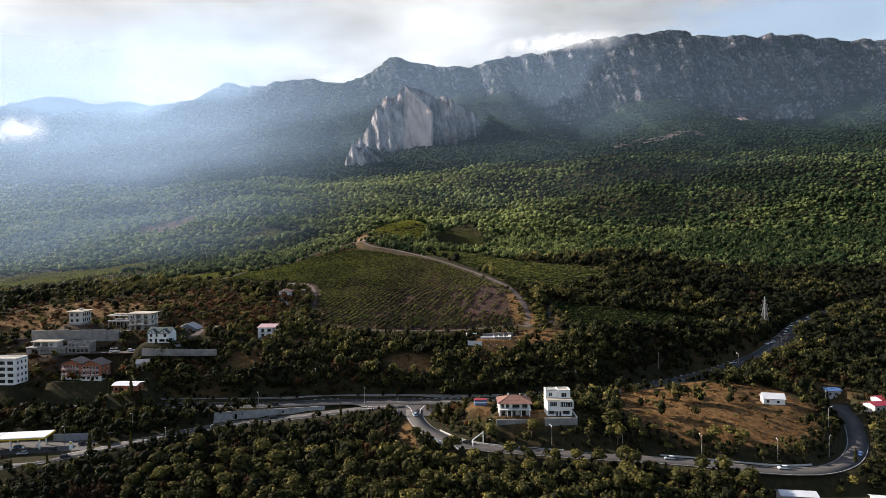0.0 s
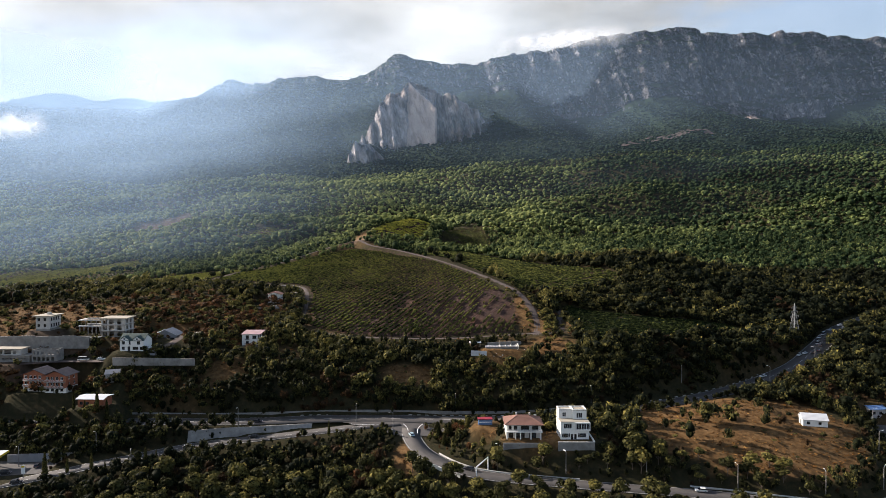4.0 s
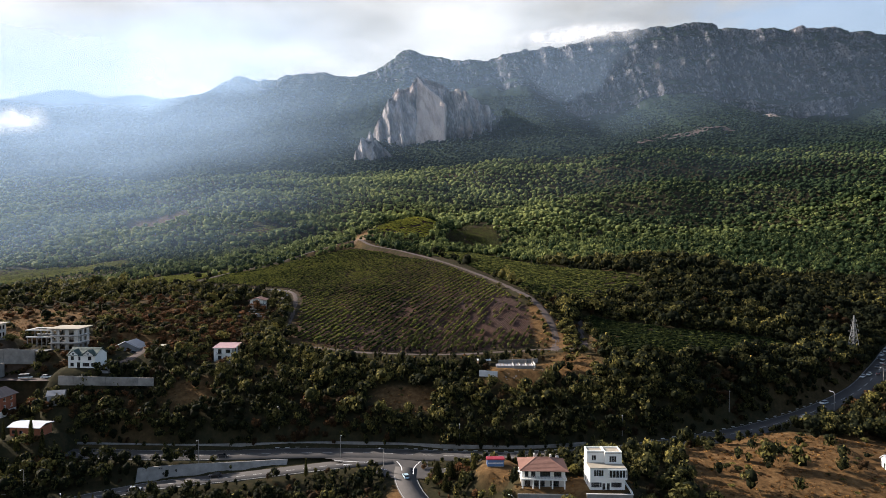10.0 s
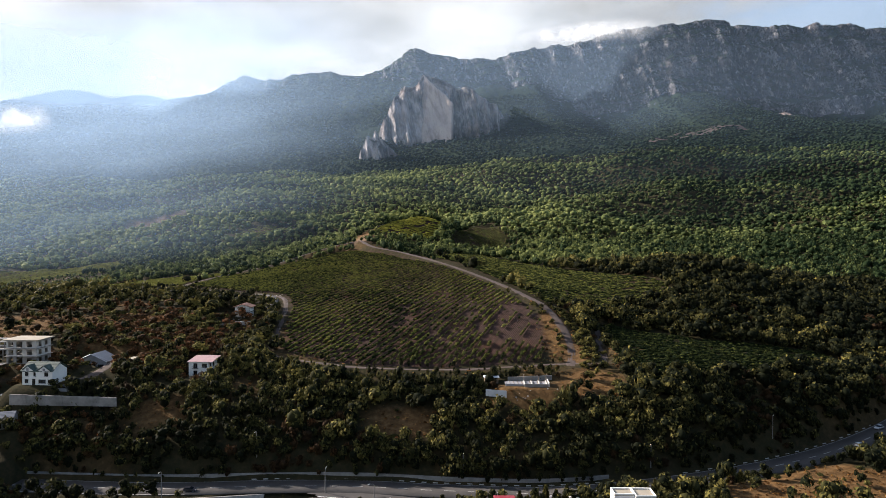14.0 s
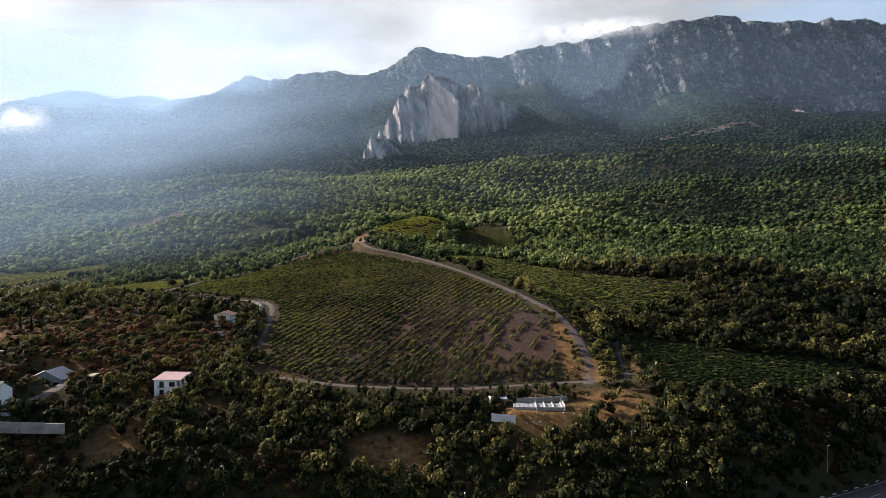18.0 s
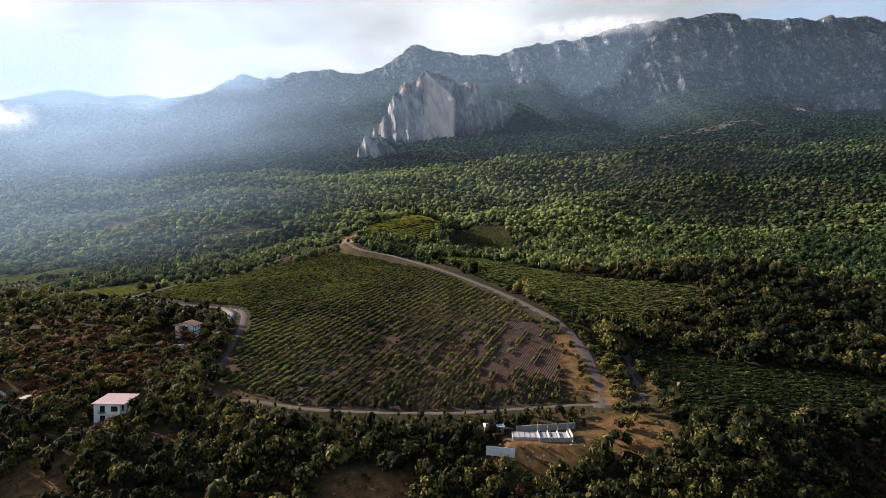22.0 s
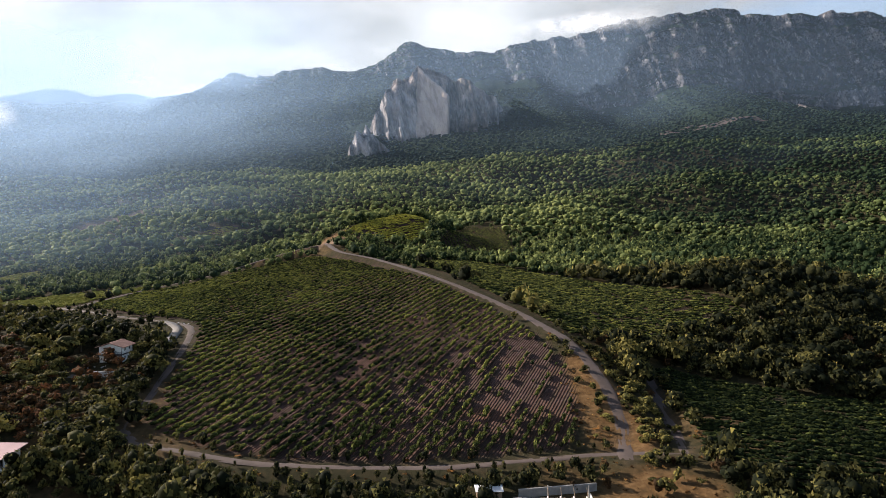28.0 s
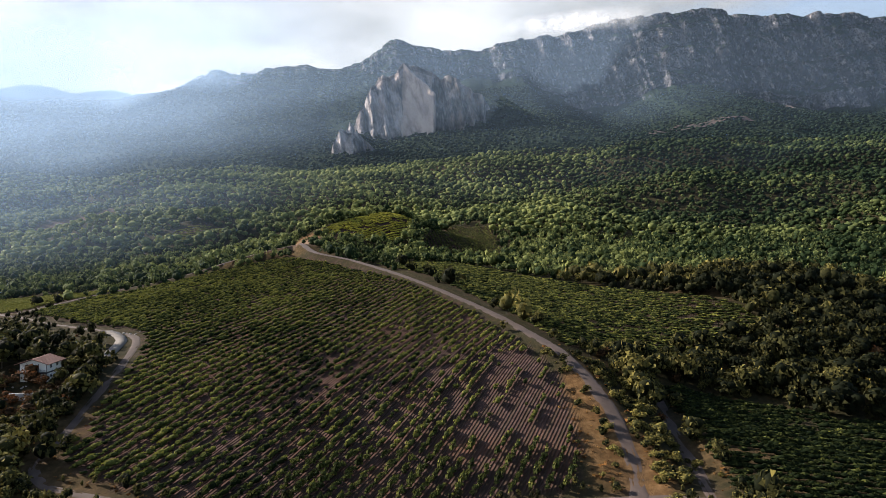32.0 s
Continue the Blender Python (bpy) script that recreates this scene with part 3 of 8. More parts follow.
def build_mountain():
    xs = lines((-3300, -1700, 22), (-1700, -500, 12), (-500, 1900, 6), (1900, 3200, 25))
    t = np.concatenate([np.linspace(0, 0.82, 64), np.linspace(0.825, 1.0, 96), np.linspace(1.01, 1.3, 12)])
    T, X = np.meshgrid(t, xs, indexing="ij")
    edge = np.interp(X, CX, CY)
    Y = 1590 + (edge + 40 - 1590) * T
    n, m = T.shape
    i = np.arange(n * m).reshape(n, m)
    quads = np.stack([i[:-1, :-1], i[:-1, 1:], i[1:, 1:], i[1:, :-1]], -1).reshape(-1, 4)
    x, y = X.ravel(), Y.ravel()
    ob = mesh_object("mountain", np.stack(rock_face(x, y), -1), quads, MOUNTAIN, True)
    tagged(ob, "long grey limestone mountain ridge above wooded slopes", "mountain", kind="structure")


# ---- vegetation ----
def icosahedron():
    bm = bmesh.new()
    bmesh.ops.create_icosphere(bm, subdivisions=1, radius=1)
    v = np.array([q.co[:] for q in bm.verts])
    f = np.array([[q.index for q in p.verts] for p in bm.faces])
    bm.free()
    return v, f


def crown(rng, leaves, size, lobes=5, core=True, fill=0.95, squash=0.75, core_shade=-0.12):
    """A crown of radius about 1 standing on z = 0 to 2: leaf sprays over a few lobes, with an uneven core tinted dark
    to imitate inner shade. Triangles, and a tint per vertex, lighter towards the top.
    """
    verts, faces, tint = [], [], []
    centres = rng.normal(0, 1, (lobes, 3))
    centres /= np.linalg.norm(centres, axis=1)[:, None]
    centres *= rng.uniform(0.25, 0.62, lobes)[:, None]
    radii = rng.uniform(0.38, 0.62, lobes)
    if core:
        v, f = icosahedron()
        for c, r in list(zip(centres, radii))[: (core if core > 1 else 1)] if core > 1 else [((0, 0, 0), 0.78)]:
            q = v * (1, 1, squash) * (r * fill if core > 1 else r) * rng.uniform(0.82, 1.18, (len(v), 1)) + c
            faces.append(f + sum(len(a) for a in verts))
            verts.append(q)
            # core tint lowered so the gaps between sprays look shaded; lighter upwards
            tint.append(core_shade + 0.16 * q[:, 2])
    which = rng.integers(0, lobes, leaves)
    way = rng.normal(0, 1, (leaves, 3))
    way /= np.linalg.norm(way, axis=1)[:, None]
    way[:, 2] = np.abs(way[:, 2]) * 0.75 + way[:, 2] * 0.25
    p = centres[which] + way * (1, 1, squash) * (radii[which] * rng.uniform(0.86, 1.12, leaves))[:, None]
    a = np.cross(way + rng.normal(0, 0.55, (leaves, 3)), rng.normal(0, 1, (leaves, 3)))
    a /= np.linalg.norm(a, axis=1)[:, None] + 1e-9
    b = np.cross(way + rng.normal(0, 0.45, (leaves, 3)), a)
    b /= np.linalg.norm(b, axis=1)[:, None] + 1e-9
    s = size * rng.uniform(0.6, 1.25, (leaves, 1))
    quad = np.stack([p - a * s * 1.15 - b * s * 0.5, p + a * s * 1.15 - b * s * 0.6, p + b * s * 1.3 + way * s * 0.3], 1).reshape(-1, 3)
    k = sum(len(q) for q in verts)
    i = np.arange(leaves)[:, None] * 3 + k
    verts.append(quad)
    faces += [np.concatenate([i, i + 1, i + 2], 1)]
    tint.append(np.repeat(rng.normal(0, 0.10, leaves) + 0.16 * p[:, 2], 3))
    v = np.concatenate(verts)
    v[:, 2] += 1
    return v, np.concatenate(faces), np.concatenate(tint)


def scatter(name, templates, x, y, z, radius, height, shade, mat, rng, label, category, way=None):
    """One mesh of many crowns, each a turned and scaled copy of one of the templates."""
    verts, faces, tint, base = [], [], [], 0
    pick, turn = rng.integers(0, len(templates), len(x)), rng.uniform(0, 6.283, len(x)) if way is None else radians(way) + 3.1416 * rng.integers(0, 2, len(x)) + rng.normal(0, 0.1, len(x))
    for k, (tv, tf, tt) in enumerate(templates):
        m = pick == k
        if not m.any():
            continue
        c, s, r, h = np.cos(turn[m])[:, None], np.sin(turn[m])[:, None], radius[m][:, None], height[m][:, None]
        vx = (tv[:, 0] * c - tv[:, 1] * s) * r + x[m][:, None]
        vy = (tv[:, 0] * s + tv[:, 1] * c) * r + y[m][:, None]
        vz = tv[:, 2] * 0.5 * h + z[m][:, None]
        n = m.sum()
        verts.append(np.stack([vx, vy, vz], -1).reshape(-1, 3))
        faces.append((tf[None] + (np.arange(n) * len(tv))[:, None, None] + base).reshape(-1, 3))
        tint.append((tt[None] + shade[m][:, None]).ravel())
        base += n * len(tv)
    if not verts:
        return None
    ob = mesh_object(name, np.concatenate(verts), np.concatenate(faces), mat, True, np.concatenate(tint))
    return tagged(ob, label, category, kind="stuff")


def jittered(rng, x0, x1, y0, y1, step):
    gx, gy = np.meshgrid(np.arange(x0, x1, step), np.arange(y0, y1, step))
    gx = gx + (np.arange(gx.shape[0]) % 2)[:, None] * step * 0.5
    x = (gx + rng.uniform(-0.42, 0.42, gx.shape) * step).ravel()
    y = (gy + rng.uniform(-0.42, 0.42, gy.shape) * step).ravel()
    seen = np.abs(x + 0.015 * y) < 0.76 * y + 30
    return x[seen], y[seen]


# Open ground in front of the houses.
CLEARINGS = ((9, 26, 294, 311), (-168, -146, 374, 384), (-119, -101, 366, 380), (-127, -105, 429, 446), (-250, -186, 343, 366), (-182, -148, 352, 372), (-206, -186, 329, 334), (-246, -226, 321, 326), (18, 40, 360, 368), (-172, -156, 314, 326), (24, 60, 279, 286),
             (150, 170, 298, 306), (-240, -180, 366, 372))


def scrub(x, y):
    """The dry slope of low bushes west of the vineyard."""
    return (x < -95) & (x > -290) & (y > 372) & (y < 470) & (y < 446 + 18 * rough(x, y, 40, 69, 2))


def woods(x, y):
    """How thickly trees stand at a place, 0 to 1."""
    d = np.ones(len(x))
    for f in FIELDS:
        d *= ~inside(f, x, y)
    for line, half in ((HIGHWAY, 6.9), (SLIP_ROAD, 6.3), (LOWER_ROAD, 6.3), (RIDGE_TRACK, 6.5), (FIELD_TRACK, 2.6), (WEST_TRACK, 3.5), (LANE, 3.0), (EAST_TRACK, 3.0), (VILLAGE_ROAD, 4.5)):
        d *= beside(line, x, y)[0] > half
    for cx, cy, h, a, b in PADS:
        d *= ~((np.abs(x - cx) < a + 0.5) & (np.abs(y - cy) < b + 1))
    for x0, x1, y0, y1 in CLEARINGS:
        d *= ~((x > x0) & (x < x1) & (y > y0) & (y < y1))
    d *= ~((x > 40) & (x < 73 - 0.2 * (y - 396)) & (y > 396) & (y < 468))
    soft = rough(x, y, 14, 71, 2) * 4
    for cx, cy, rx, ry in DRY_PATCHES:
        d *= np.where(np.hypot((x - cx + soft) / rx, (y - cy + soft) / ry) < 0.95, 0.10, 1)
    d *= np.where(inside(DRY_HILL, x + soft * 0.6, y + soft * 0.6), 0.08, 1)
    return d


def offset_line(line, d):
    p = np.array(line)
    g = np.gradient(p[:, :2], axis=0)
    g /= np.linalg.norm(g, axis=1)[:, None] + 1e-9
    q = p.copy()
    q[:, 0] += g[:, 1] * d
    q[:, 1] -= g[:, 0] * d
    return q


SINGLE_TREES, NEAR_VINES = [], []


def near_x(line, x):
    """The index of the line's point nearest to that x."""
    return int(np.argmin(np.abs(np.array(line)[:, 0] - x)))


def build_woods():
    rng = np.random.default_rng(11)
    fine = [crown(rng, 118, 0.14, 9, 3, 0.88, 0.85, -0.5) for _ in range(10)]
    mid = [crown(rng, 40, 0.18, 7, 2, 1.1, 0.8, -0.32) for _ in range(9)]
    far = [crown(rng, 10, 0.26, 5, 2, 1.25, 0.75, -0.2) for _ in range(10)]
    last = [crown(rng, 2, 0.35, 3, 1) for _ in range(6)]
    # the near slopes
    x, y = jittered(rng, -330, 330, 226, 400, 3.25)
    keep = rng.uniform(0, 1, len(x)) < woods(x, y) * 0.97 * np.where(scrub(x, y), 0.05 + 0.3 * ramp(x, -200, -165) + 0.2 * ramp(x, -150, -135), 1)
    x, y = x[keep], y[keep]
    single = (np.abs(x - 5) < 135) & (y > 238) & (y < 292)
    single &= np.cumsum(single) % 3 == 0
    SINGLE_TREES.extend(zip(x[single].tolist()[:290], y[single].tolist()[:290]))
    x, y = x[~single], y[~single]
    hedge = np.array(offset_line(HIGHWAY, -9.6))[near_x(HIGHWAY, -200):near_x(HIGHWAY, 190)]
    hx = np.repeat(hedge[:, 0], 2) + rng.normal(0, 0.9, 2 * len(hedge))
    hy = np.repeat(hedge[:, 1], 2) + rng.normal(0.8, 0.9, 2 * len(hedge))
    x, y = np.r_[x, hx], np.r_[y, hy]
    low = np.minimum(beside(LOWER_ROAD, x, y)[0], beside(SLIP_ROAD, x, y)[0])
    r = rng.gamma(9.0, 0.28, len(x)).clip(1.3, 4.4) * (1 + 0.15 * rough(x, y, 40, 79, 2)) * np.where((y > 333) & (x < 60), 1.0, np.where((x < -85) & (y > 262) & (low > 7.5), 0.95, 0.5 + 0.5 * ramp(low, 8, 24)))
    r *= np.where((y < 404) & (np.abs(x + 14) < 84), np.clip((1.4 + 0.42 * beside(FIELD_TRACK, x, y)[0]) / 8.0, 0.22, 1), 1)
    r *= np.where((x < -140) & (y > 316) & (y < 346), 0.78, 1) * np.where(((x < -85) & (y < 322)) | ((y > 333) & (x < 60)), 0.9, 0.55 + 0.45 * ramp(beside(HIGHWAY, x, y)[0], 7, 13))
    h = r * rng.uniform(1.7, 2.6, len(x))
    # tint darkened to the east, imitating shaded slopes; darker too in the low west
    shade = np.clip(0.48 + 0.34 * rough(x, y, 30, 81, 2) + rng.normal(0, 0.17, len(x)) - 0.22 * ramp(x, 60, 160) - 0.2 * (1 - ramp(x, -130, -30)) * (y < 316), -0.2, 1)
    g = land(x, y) - 0.3
    brown = rough(x, y, 24, 77, 3) + rng.normal(0, 0.28, len(x)) > 0.42
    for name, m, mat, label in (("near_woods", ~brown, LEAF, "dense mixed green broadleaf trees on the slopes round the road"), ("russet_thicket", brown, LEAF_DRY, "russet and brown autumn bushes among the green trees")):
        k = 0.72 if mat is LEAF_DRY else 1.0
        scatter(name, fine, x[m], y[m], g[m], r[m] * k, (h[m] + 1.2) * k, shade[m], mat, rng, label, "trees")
    # scrub between the village and the vineyard, and round the houses
    x, y = jittered(rng, -300, -92, 312, 476, 2.7)
    open_ground = np.zeros(len(x), bool)
    for x0, x1, y0, y1 in CLEARINGS:
        open_ground |= (x > x0) & (x < x1) & (y > y0) & (y < y1)
    on_pad = np.zeros(len(x), bool)
    for cx, cy, q, a, b in PADS:
        on_pad |= (np.abs(x - cx) < a - 1) & (np.abs(y - cy + 1) < b - 2.5)
    for line, half in ((VILLAGE_ROAD, 3.6), (FIELD_TRACK, 3.0), (HIGHWAY, 7.9)):
        on_pad |= beside(line, x, y)[0] < half
    thick = np.where((y < 348) & (x < -138), 0.9, np.where(open_ground, 0.5, np.where(scrub(x, y), (0.25 + 0.6 * ramp(x, -200, -165)) * (1 + 0.7 * rough(x, y, 22, 73, 2)), 0.0))) * ~on_pad * ~inside(VINEYARD, x, y)
    keep = rng.uniform(0, 1, len(x)) < thick
    x, y = x[keep], y[keep]
    r = rng.uniform(0.8, 2.6, len(x)) * (1 + 0.5 * (rng.uniform(0, 1, len(x)) > 0.9))
    g, russet = land(x, y) - 0.2, rng.uniform(0, 1, len(x)) < 0.58
    shade = np.clip(0.55 + 0.3 * rough(x, y, 20, 75, 2) + rng.normal(0, 0.18, len(x)), 0, 1)
    for name, m, mat, label in (("scrub", ~russet, LEAF, "low green scrub on the dry slope"), ("russet_scrub", russet, LEAF_DRY, "low russet and brown scrub on the dry slope")):
        scatter(name, fine, x[m], y[m], g[m], r[m], r[m] * 1.7, shade[m], mat, rng, label, "shrubs")
    # bushes round the yards below the road bend
    x, y = jittered(rng, 92, 225, 224, 300, 3.0)
    keep = (rng.uniform(0, 1, len(x)) < 0.8) & (beside(LOWER_ROAD, x, y)[0] > 6.8) & ((beside(LOWER_ROAD, x, y)[0] < 26) | (y < 262)) & ~((np.abs(x - 150) < 25) & (np.abs(y - 238) < 9.5)) & ~inside(DRY_HILL, x, y) & ((y < 262) | (x > 176))
    x, y = x[keep], y[keep]
    r = rng.uniform(1.0, 2.5, len(x))
    scatter("yard_bushes", fine, x, y, land(x, y) - 0.2, r, r * 1.8, np.clip(rng.normal(0.42, 0.25, len(x)), 0, 1), LEAF, rng, "green bushes and small trees round the roadside yards", "shrubs")
    # dry grass and low brush on the open slopes
    x, y = jittered(rng, -290, 185, 264, 470, 1.25)
    open_slope = inside(DRY_HILL, x, y) * 0.55
    for line in (RIDGE_TRACK, FIELD_TRACK, EAST_TRACK):
        open_slope = np.maximum(open_slope, 0.35 * (beside(line, x, y)[0] < 5.5))
    open_slope *= ~inside(VINEYARD, x, y)
    for cx, cy, rx, ry in DRY_PATCHES[:20]:
        open_slope = np.maximum(open_slope, 0.4 * (np.hypot((x - cx) / rx, (y - cy) / ry) < 1.1))
    for line, half in ((VILLAGE_ROAD, 3.0), (FIELD_TRACK, 2.6), (RIDGE_TRACK, 2.8), (EAST_TRACK, 2.4), (HIGHWAY, 6.5), (LOWER_ROAD, 5.5)):
        open_slope *= beside(line, x, y)[0] > half
    for cx, cy, q, a, b in PADS:
        open_slope *= ~((np.abs(x - cx) < a) & (np.abs(y - cy) < b))
    keep = rng.uniform(0, 1, len(x)) < open_slope * (1 + 0.8 * rough(x, y, 9, 121, 2))
    x, y = x[keep], y[keep]
    tuft = [crown(rng, 7, 0.5, 3, 0, 1, 0.6) for _ in range(5)]
    r = rng.gamma(4.0, 0.11, len(x)).clip(0.2, 1.1)
    scatter("dry_grass", tuft, x, y, land(x, y) - 0.1, r, r * rng.uniform(0.8, 1.6, len(x)), np.clip(rng.normal(0.5, 0.3, len(x)), 0, 1), STRAW, rng, "dry orange grass tufts and low brush on the open slope", "grass")
    # small bushes on the bank beside the ridge track
    k = rng.integers(0, near_x(RIDGE_TRACK, 40), 330)
    line = np.array(RIDGE_TRACK)
    side = np.where(rng.uniform(0, 1, 330) < 0.15, rng.uniform(-6, -3, 330), rng.uniform(3, 15, 330))
    at = np.array([offset_line(line, d)[j] for j, d in zip(k, side)])
    x, y = at[:, 0] + rng.normal(0, 1, 330), at[:, 1] + rng.normal(0, 1, 330)
    keep = (np.minimum(beside(EAST_TRACK, x, y)[0], np.minimum(beside(RIDGE_TRACK, x, y)[0], beside(FIELD_TRACK, x, y)[0])) > 2.8) & (y < 462)
    x, y = x[keep], y[keep]
    r = rng.uniform(0.5, 1.9, len(x))
    scatter("bank_bushes", fine, x, y, land(x, y) - 0.15, r, r * 1.7, np.clip(rng.normal(0.6, 0.25, len(x)), 0, 1), LEAF, rng, "small green bushes on the orange bank beside the track", "shrubs")
    # the middle hills
    x, y = jittered(rng, -620, 640, 400, 820, 5.6)
    bank_x, bank_y = jittered(rng, 55, 330, 402, 560, 5.4)
    x, y = np.r_[x, bank_x], np.r_[y, bank_y]
    keep = rng.uniform(0, 1, len(x)) < woods(x, y) * np.where(scrub(x, y), 0.06 + 0.25 * ramp(x, -200, -165) + 0.2 * ramp(x, -150, -135), 1)
    x, y = x[keep], y[keep]
    r = rng.gamma(8.0, 0.37, len(x)).clip(1.8, 5.2) * np.where((x < -300) & (y > 590) & (y < 700), 0.35, 1) * np.where(scrub(x, y), 0.75, 1) * np.where((x < -98) & (y > 462), 0.4 + 0.6 * ramp(beside(FIELD_TRACK, x, y)[0], 6, 34), 1)
    h = r * rng.uniform(1.5, 2.3, len(x))
    # tint lowered again eastwards, in place of shade falling on that hillside
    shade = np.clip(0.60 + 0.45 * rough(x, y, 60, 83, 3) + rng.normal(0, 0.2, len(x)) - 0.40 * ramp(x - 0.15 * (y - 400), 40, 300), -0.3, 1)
    near_by, g = (y < 490 + 0.1 * np.abs(x)) & (np.abs(x) < 330), land(x, y) - 0.5
    russet = near_by & (rough(x, y, 26, 78, 3) + rng.normal(0, 0.3, len(x)) > 0.46)
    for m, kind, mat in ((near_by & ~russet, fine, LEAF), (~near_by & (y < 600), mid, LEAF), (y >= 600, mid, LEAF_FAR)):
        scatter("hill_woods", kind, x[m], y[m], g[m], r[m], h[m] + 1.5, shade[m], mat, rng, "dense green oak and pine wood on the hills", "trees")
    scatter("russet_thicket", fine, x[russet], y[russet], g[russet], r[russet] * 0.7, h[russet] * 0.7, shade[russet], LEAF_DRY, rng, "russet and brown autumn bushes on the hillside", "trees")
    # thick low bushes along the west side of the field track
    line = np.array(FIELD_TRACK)
    k = rng.integers(near_x(FIELD_TRACK, -60), near_x(FIELD_TRACK, -98), 230)
    side = rng.uniform(-15, -3.2, 230)
    x, y = line[k, 0] + side + rng.normal(0, 0.6, 230), line[k, 1] - 0.25 * np.abs(side) + rng.normal(0, 1.5, 230)
    keep = (np.minimum(beside(FIELD_TRACK, x, y)[0], beside(LANE, x, y)[0]) > 3.0) & ~((np.abs(x + 113.5) < 9) & (np.abs(y - 449.5) < 9)) & (y > 392)
    x, y = x[keep], y[keep]
    r = rng.uniform(0.8, 2.4, len(x))
    scatter("track_bushes", fine, x, y, land(x, y) - 0.2, r, r * 1.7, np.clip(rng.normal(0.35, 0.22, len(x)), 0, 1), LEAF, rng, "dark green bushes crowding the side of the dirt track", "shrubs")
    # the far slopes
    x, y = jittered(rng, -1150, 1150, 820, 1600, 7.9)
    keep = rng.uniform(0, 1, len(x)) < woods(x, y) * (0.86 + 0.3 * (rough(x, y, 90, 85, 2) < 0.35))
    x, y = x[keep], y[keep]
    r = rng.gamma(10.0, 0.43, len(x)).clip(2.4, 6.6) * (1 + 0.2 * rough(x, y, 70, 86, 2))
    h = r * rng.uniform(1.2, 2.0, len(x))
    # eastern woods tinted darker, the shade over them put into the leaf colour
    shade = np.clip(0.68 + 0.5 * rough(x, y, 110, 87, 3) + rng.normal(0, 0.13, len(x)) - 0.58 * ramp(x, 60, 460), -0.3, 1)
    g, deep = land(x, y) - 0.8, y > 1150
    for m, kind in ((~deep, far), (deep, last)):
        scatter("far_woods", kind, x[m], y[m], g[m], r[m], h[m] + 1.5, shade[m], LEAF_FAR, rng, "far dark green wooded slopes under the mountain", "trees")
    # woods high on the mountain
    x, y = jittered(rng, -2100, 1900, 1600, 2420, 12.6)
    bare = np.hypot((x + 112) / 210, (y - 1985) / 70) < 1
    keep = (rng.uniform(0, 1, len(x)) < 0.85 + 0.5 * rough(x, y, 120, 89, 3)) & (y < np.interp(x, CX, CY) - 190) & ~bare
    x, y = x[keep], y[keep]
    r = rng.uniform(4.0, 7.4, len(x))
    shade = np.clip(0.40 + 0.45 * rough(x, y, 140, 97, 3) + rng.normal(0, 0.13, len(x)), 0, 1)
    wx, wy = jittered(rng, -2300, -250, 2420, 3080, 17.0)
    keep = (wy < np.interp(wx, CX, CY) - 100) & (rng.uniform(0, 1, len(wx)) < 0.8 + 0.6 * rough(wx, wy, 110, 88, 3))
    wx, wy = wx[keep], wy[keep]
    x, y, r = np.r_[x, wx], np.r_[y, wy], np.r_[r, rng.uniform(5.0, 9.0, len(wx))]
    shade = np.r_[shade, np.clip(0.40 + 0.45 * rough(wx, wy, 140, 97, 3) + rng.normal(0, 0.13, len(wx)), 0, 1)]
    scatter("mountain_woods", last, x, y, land(x, y) - 1.5, r, r * rng.uniform(1.2, 1.8, len(x)), shade, LEAF_HIGH, rng, "dark pine woods high on the mountain slope", "trees")


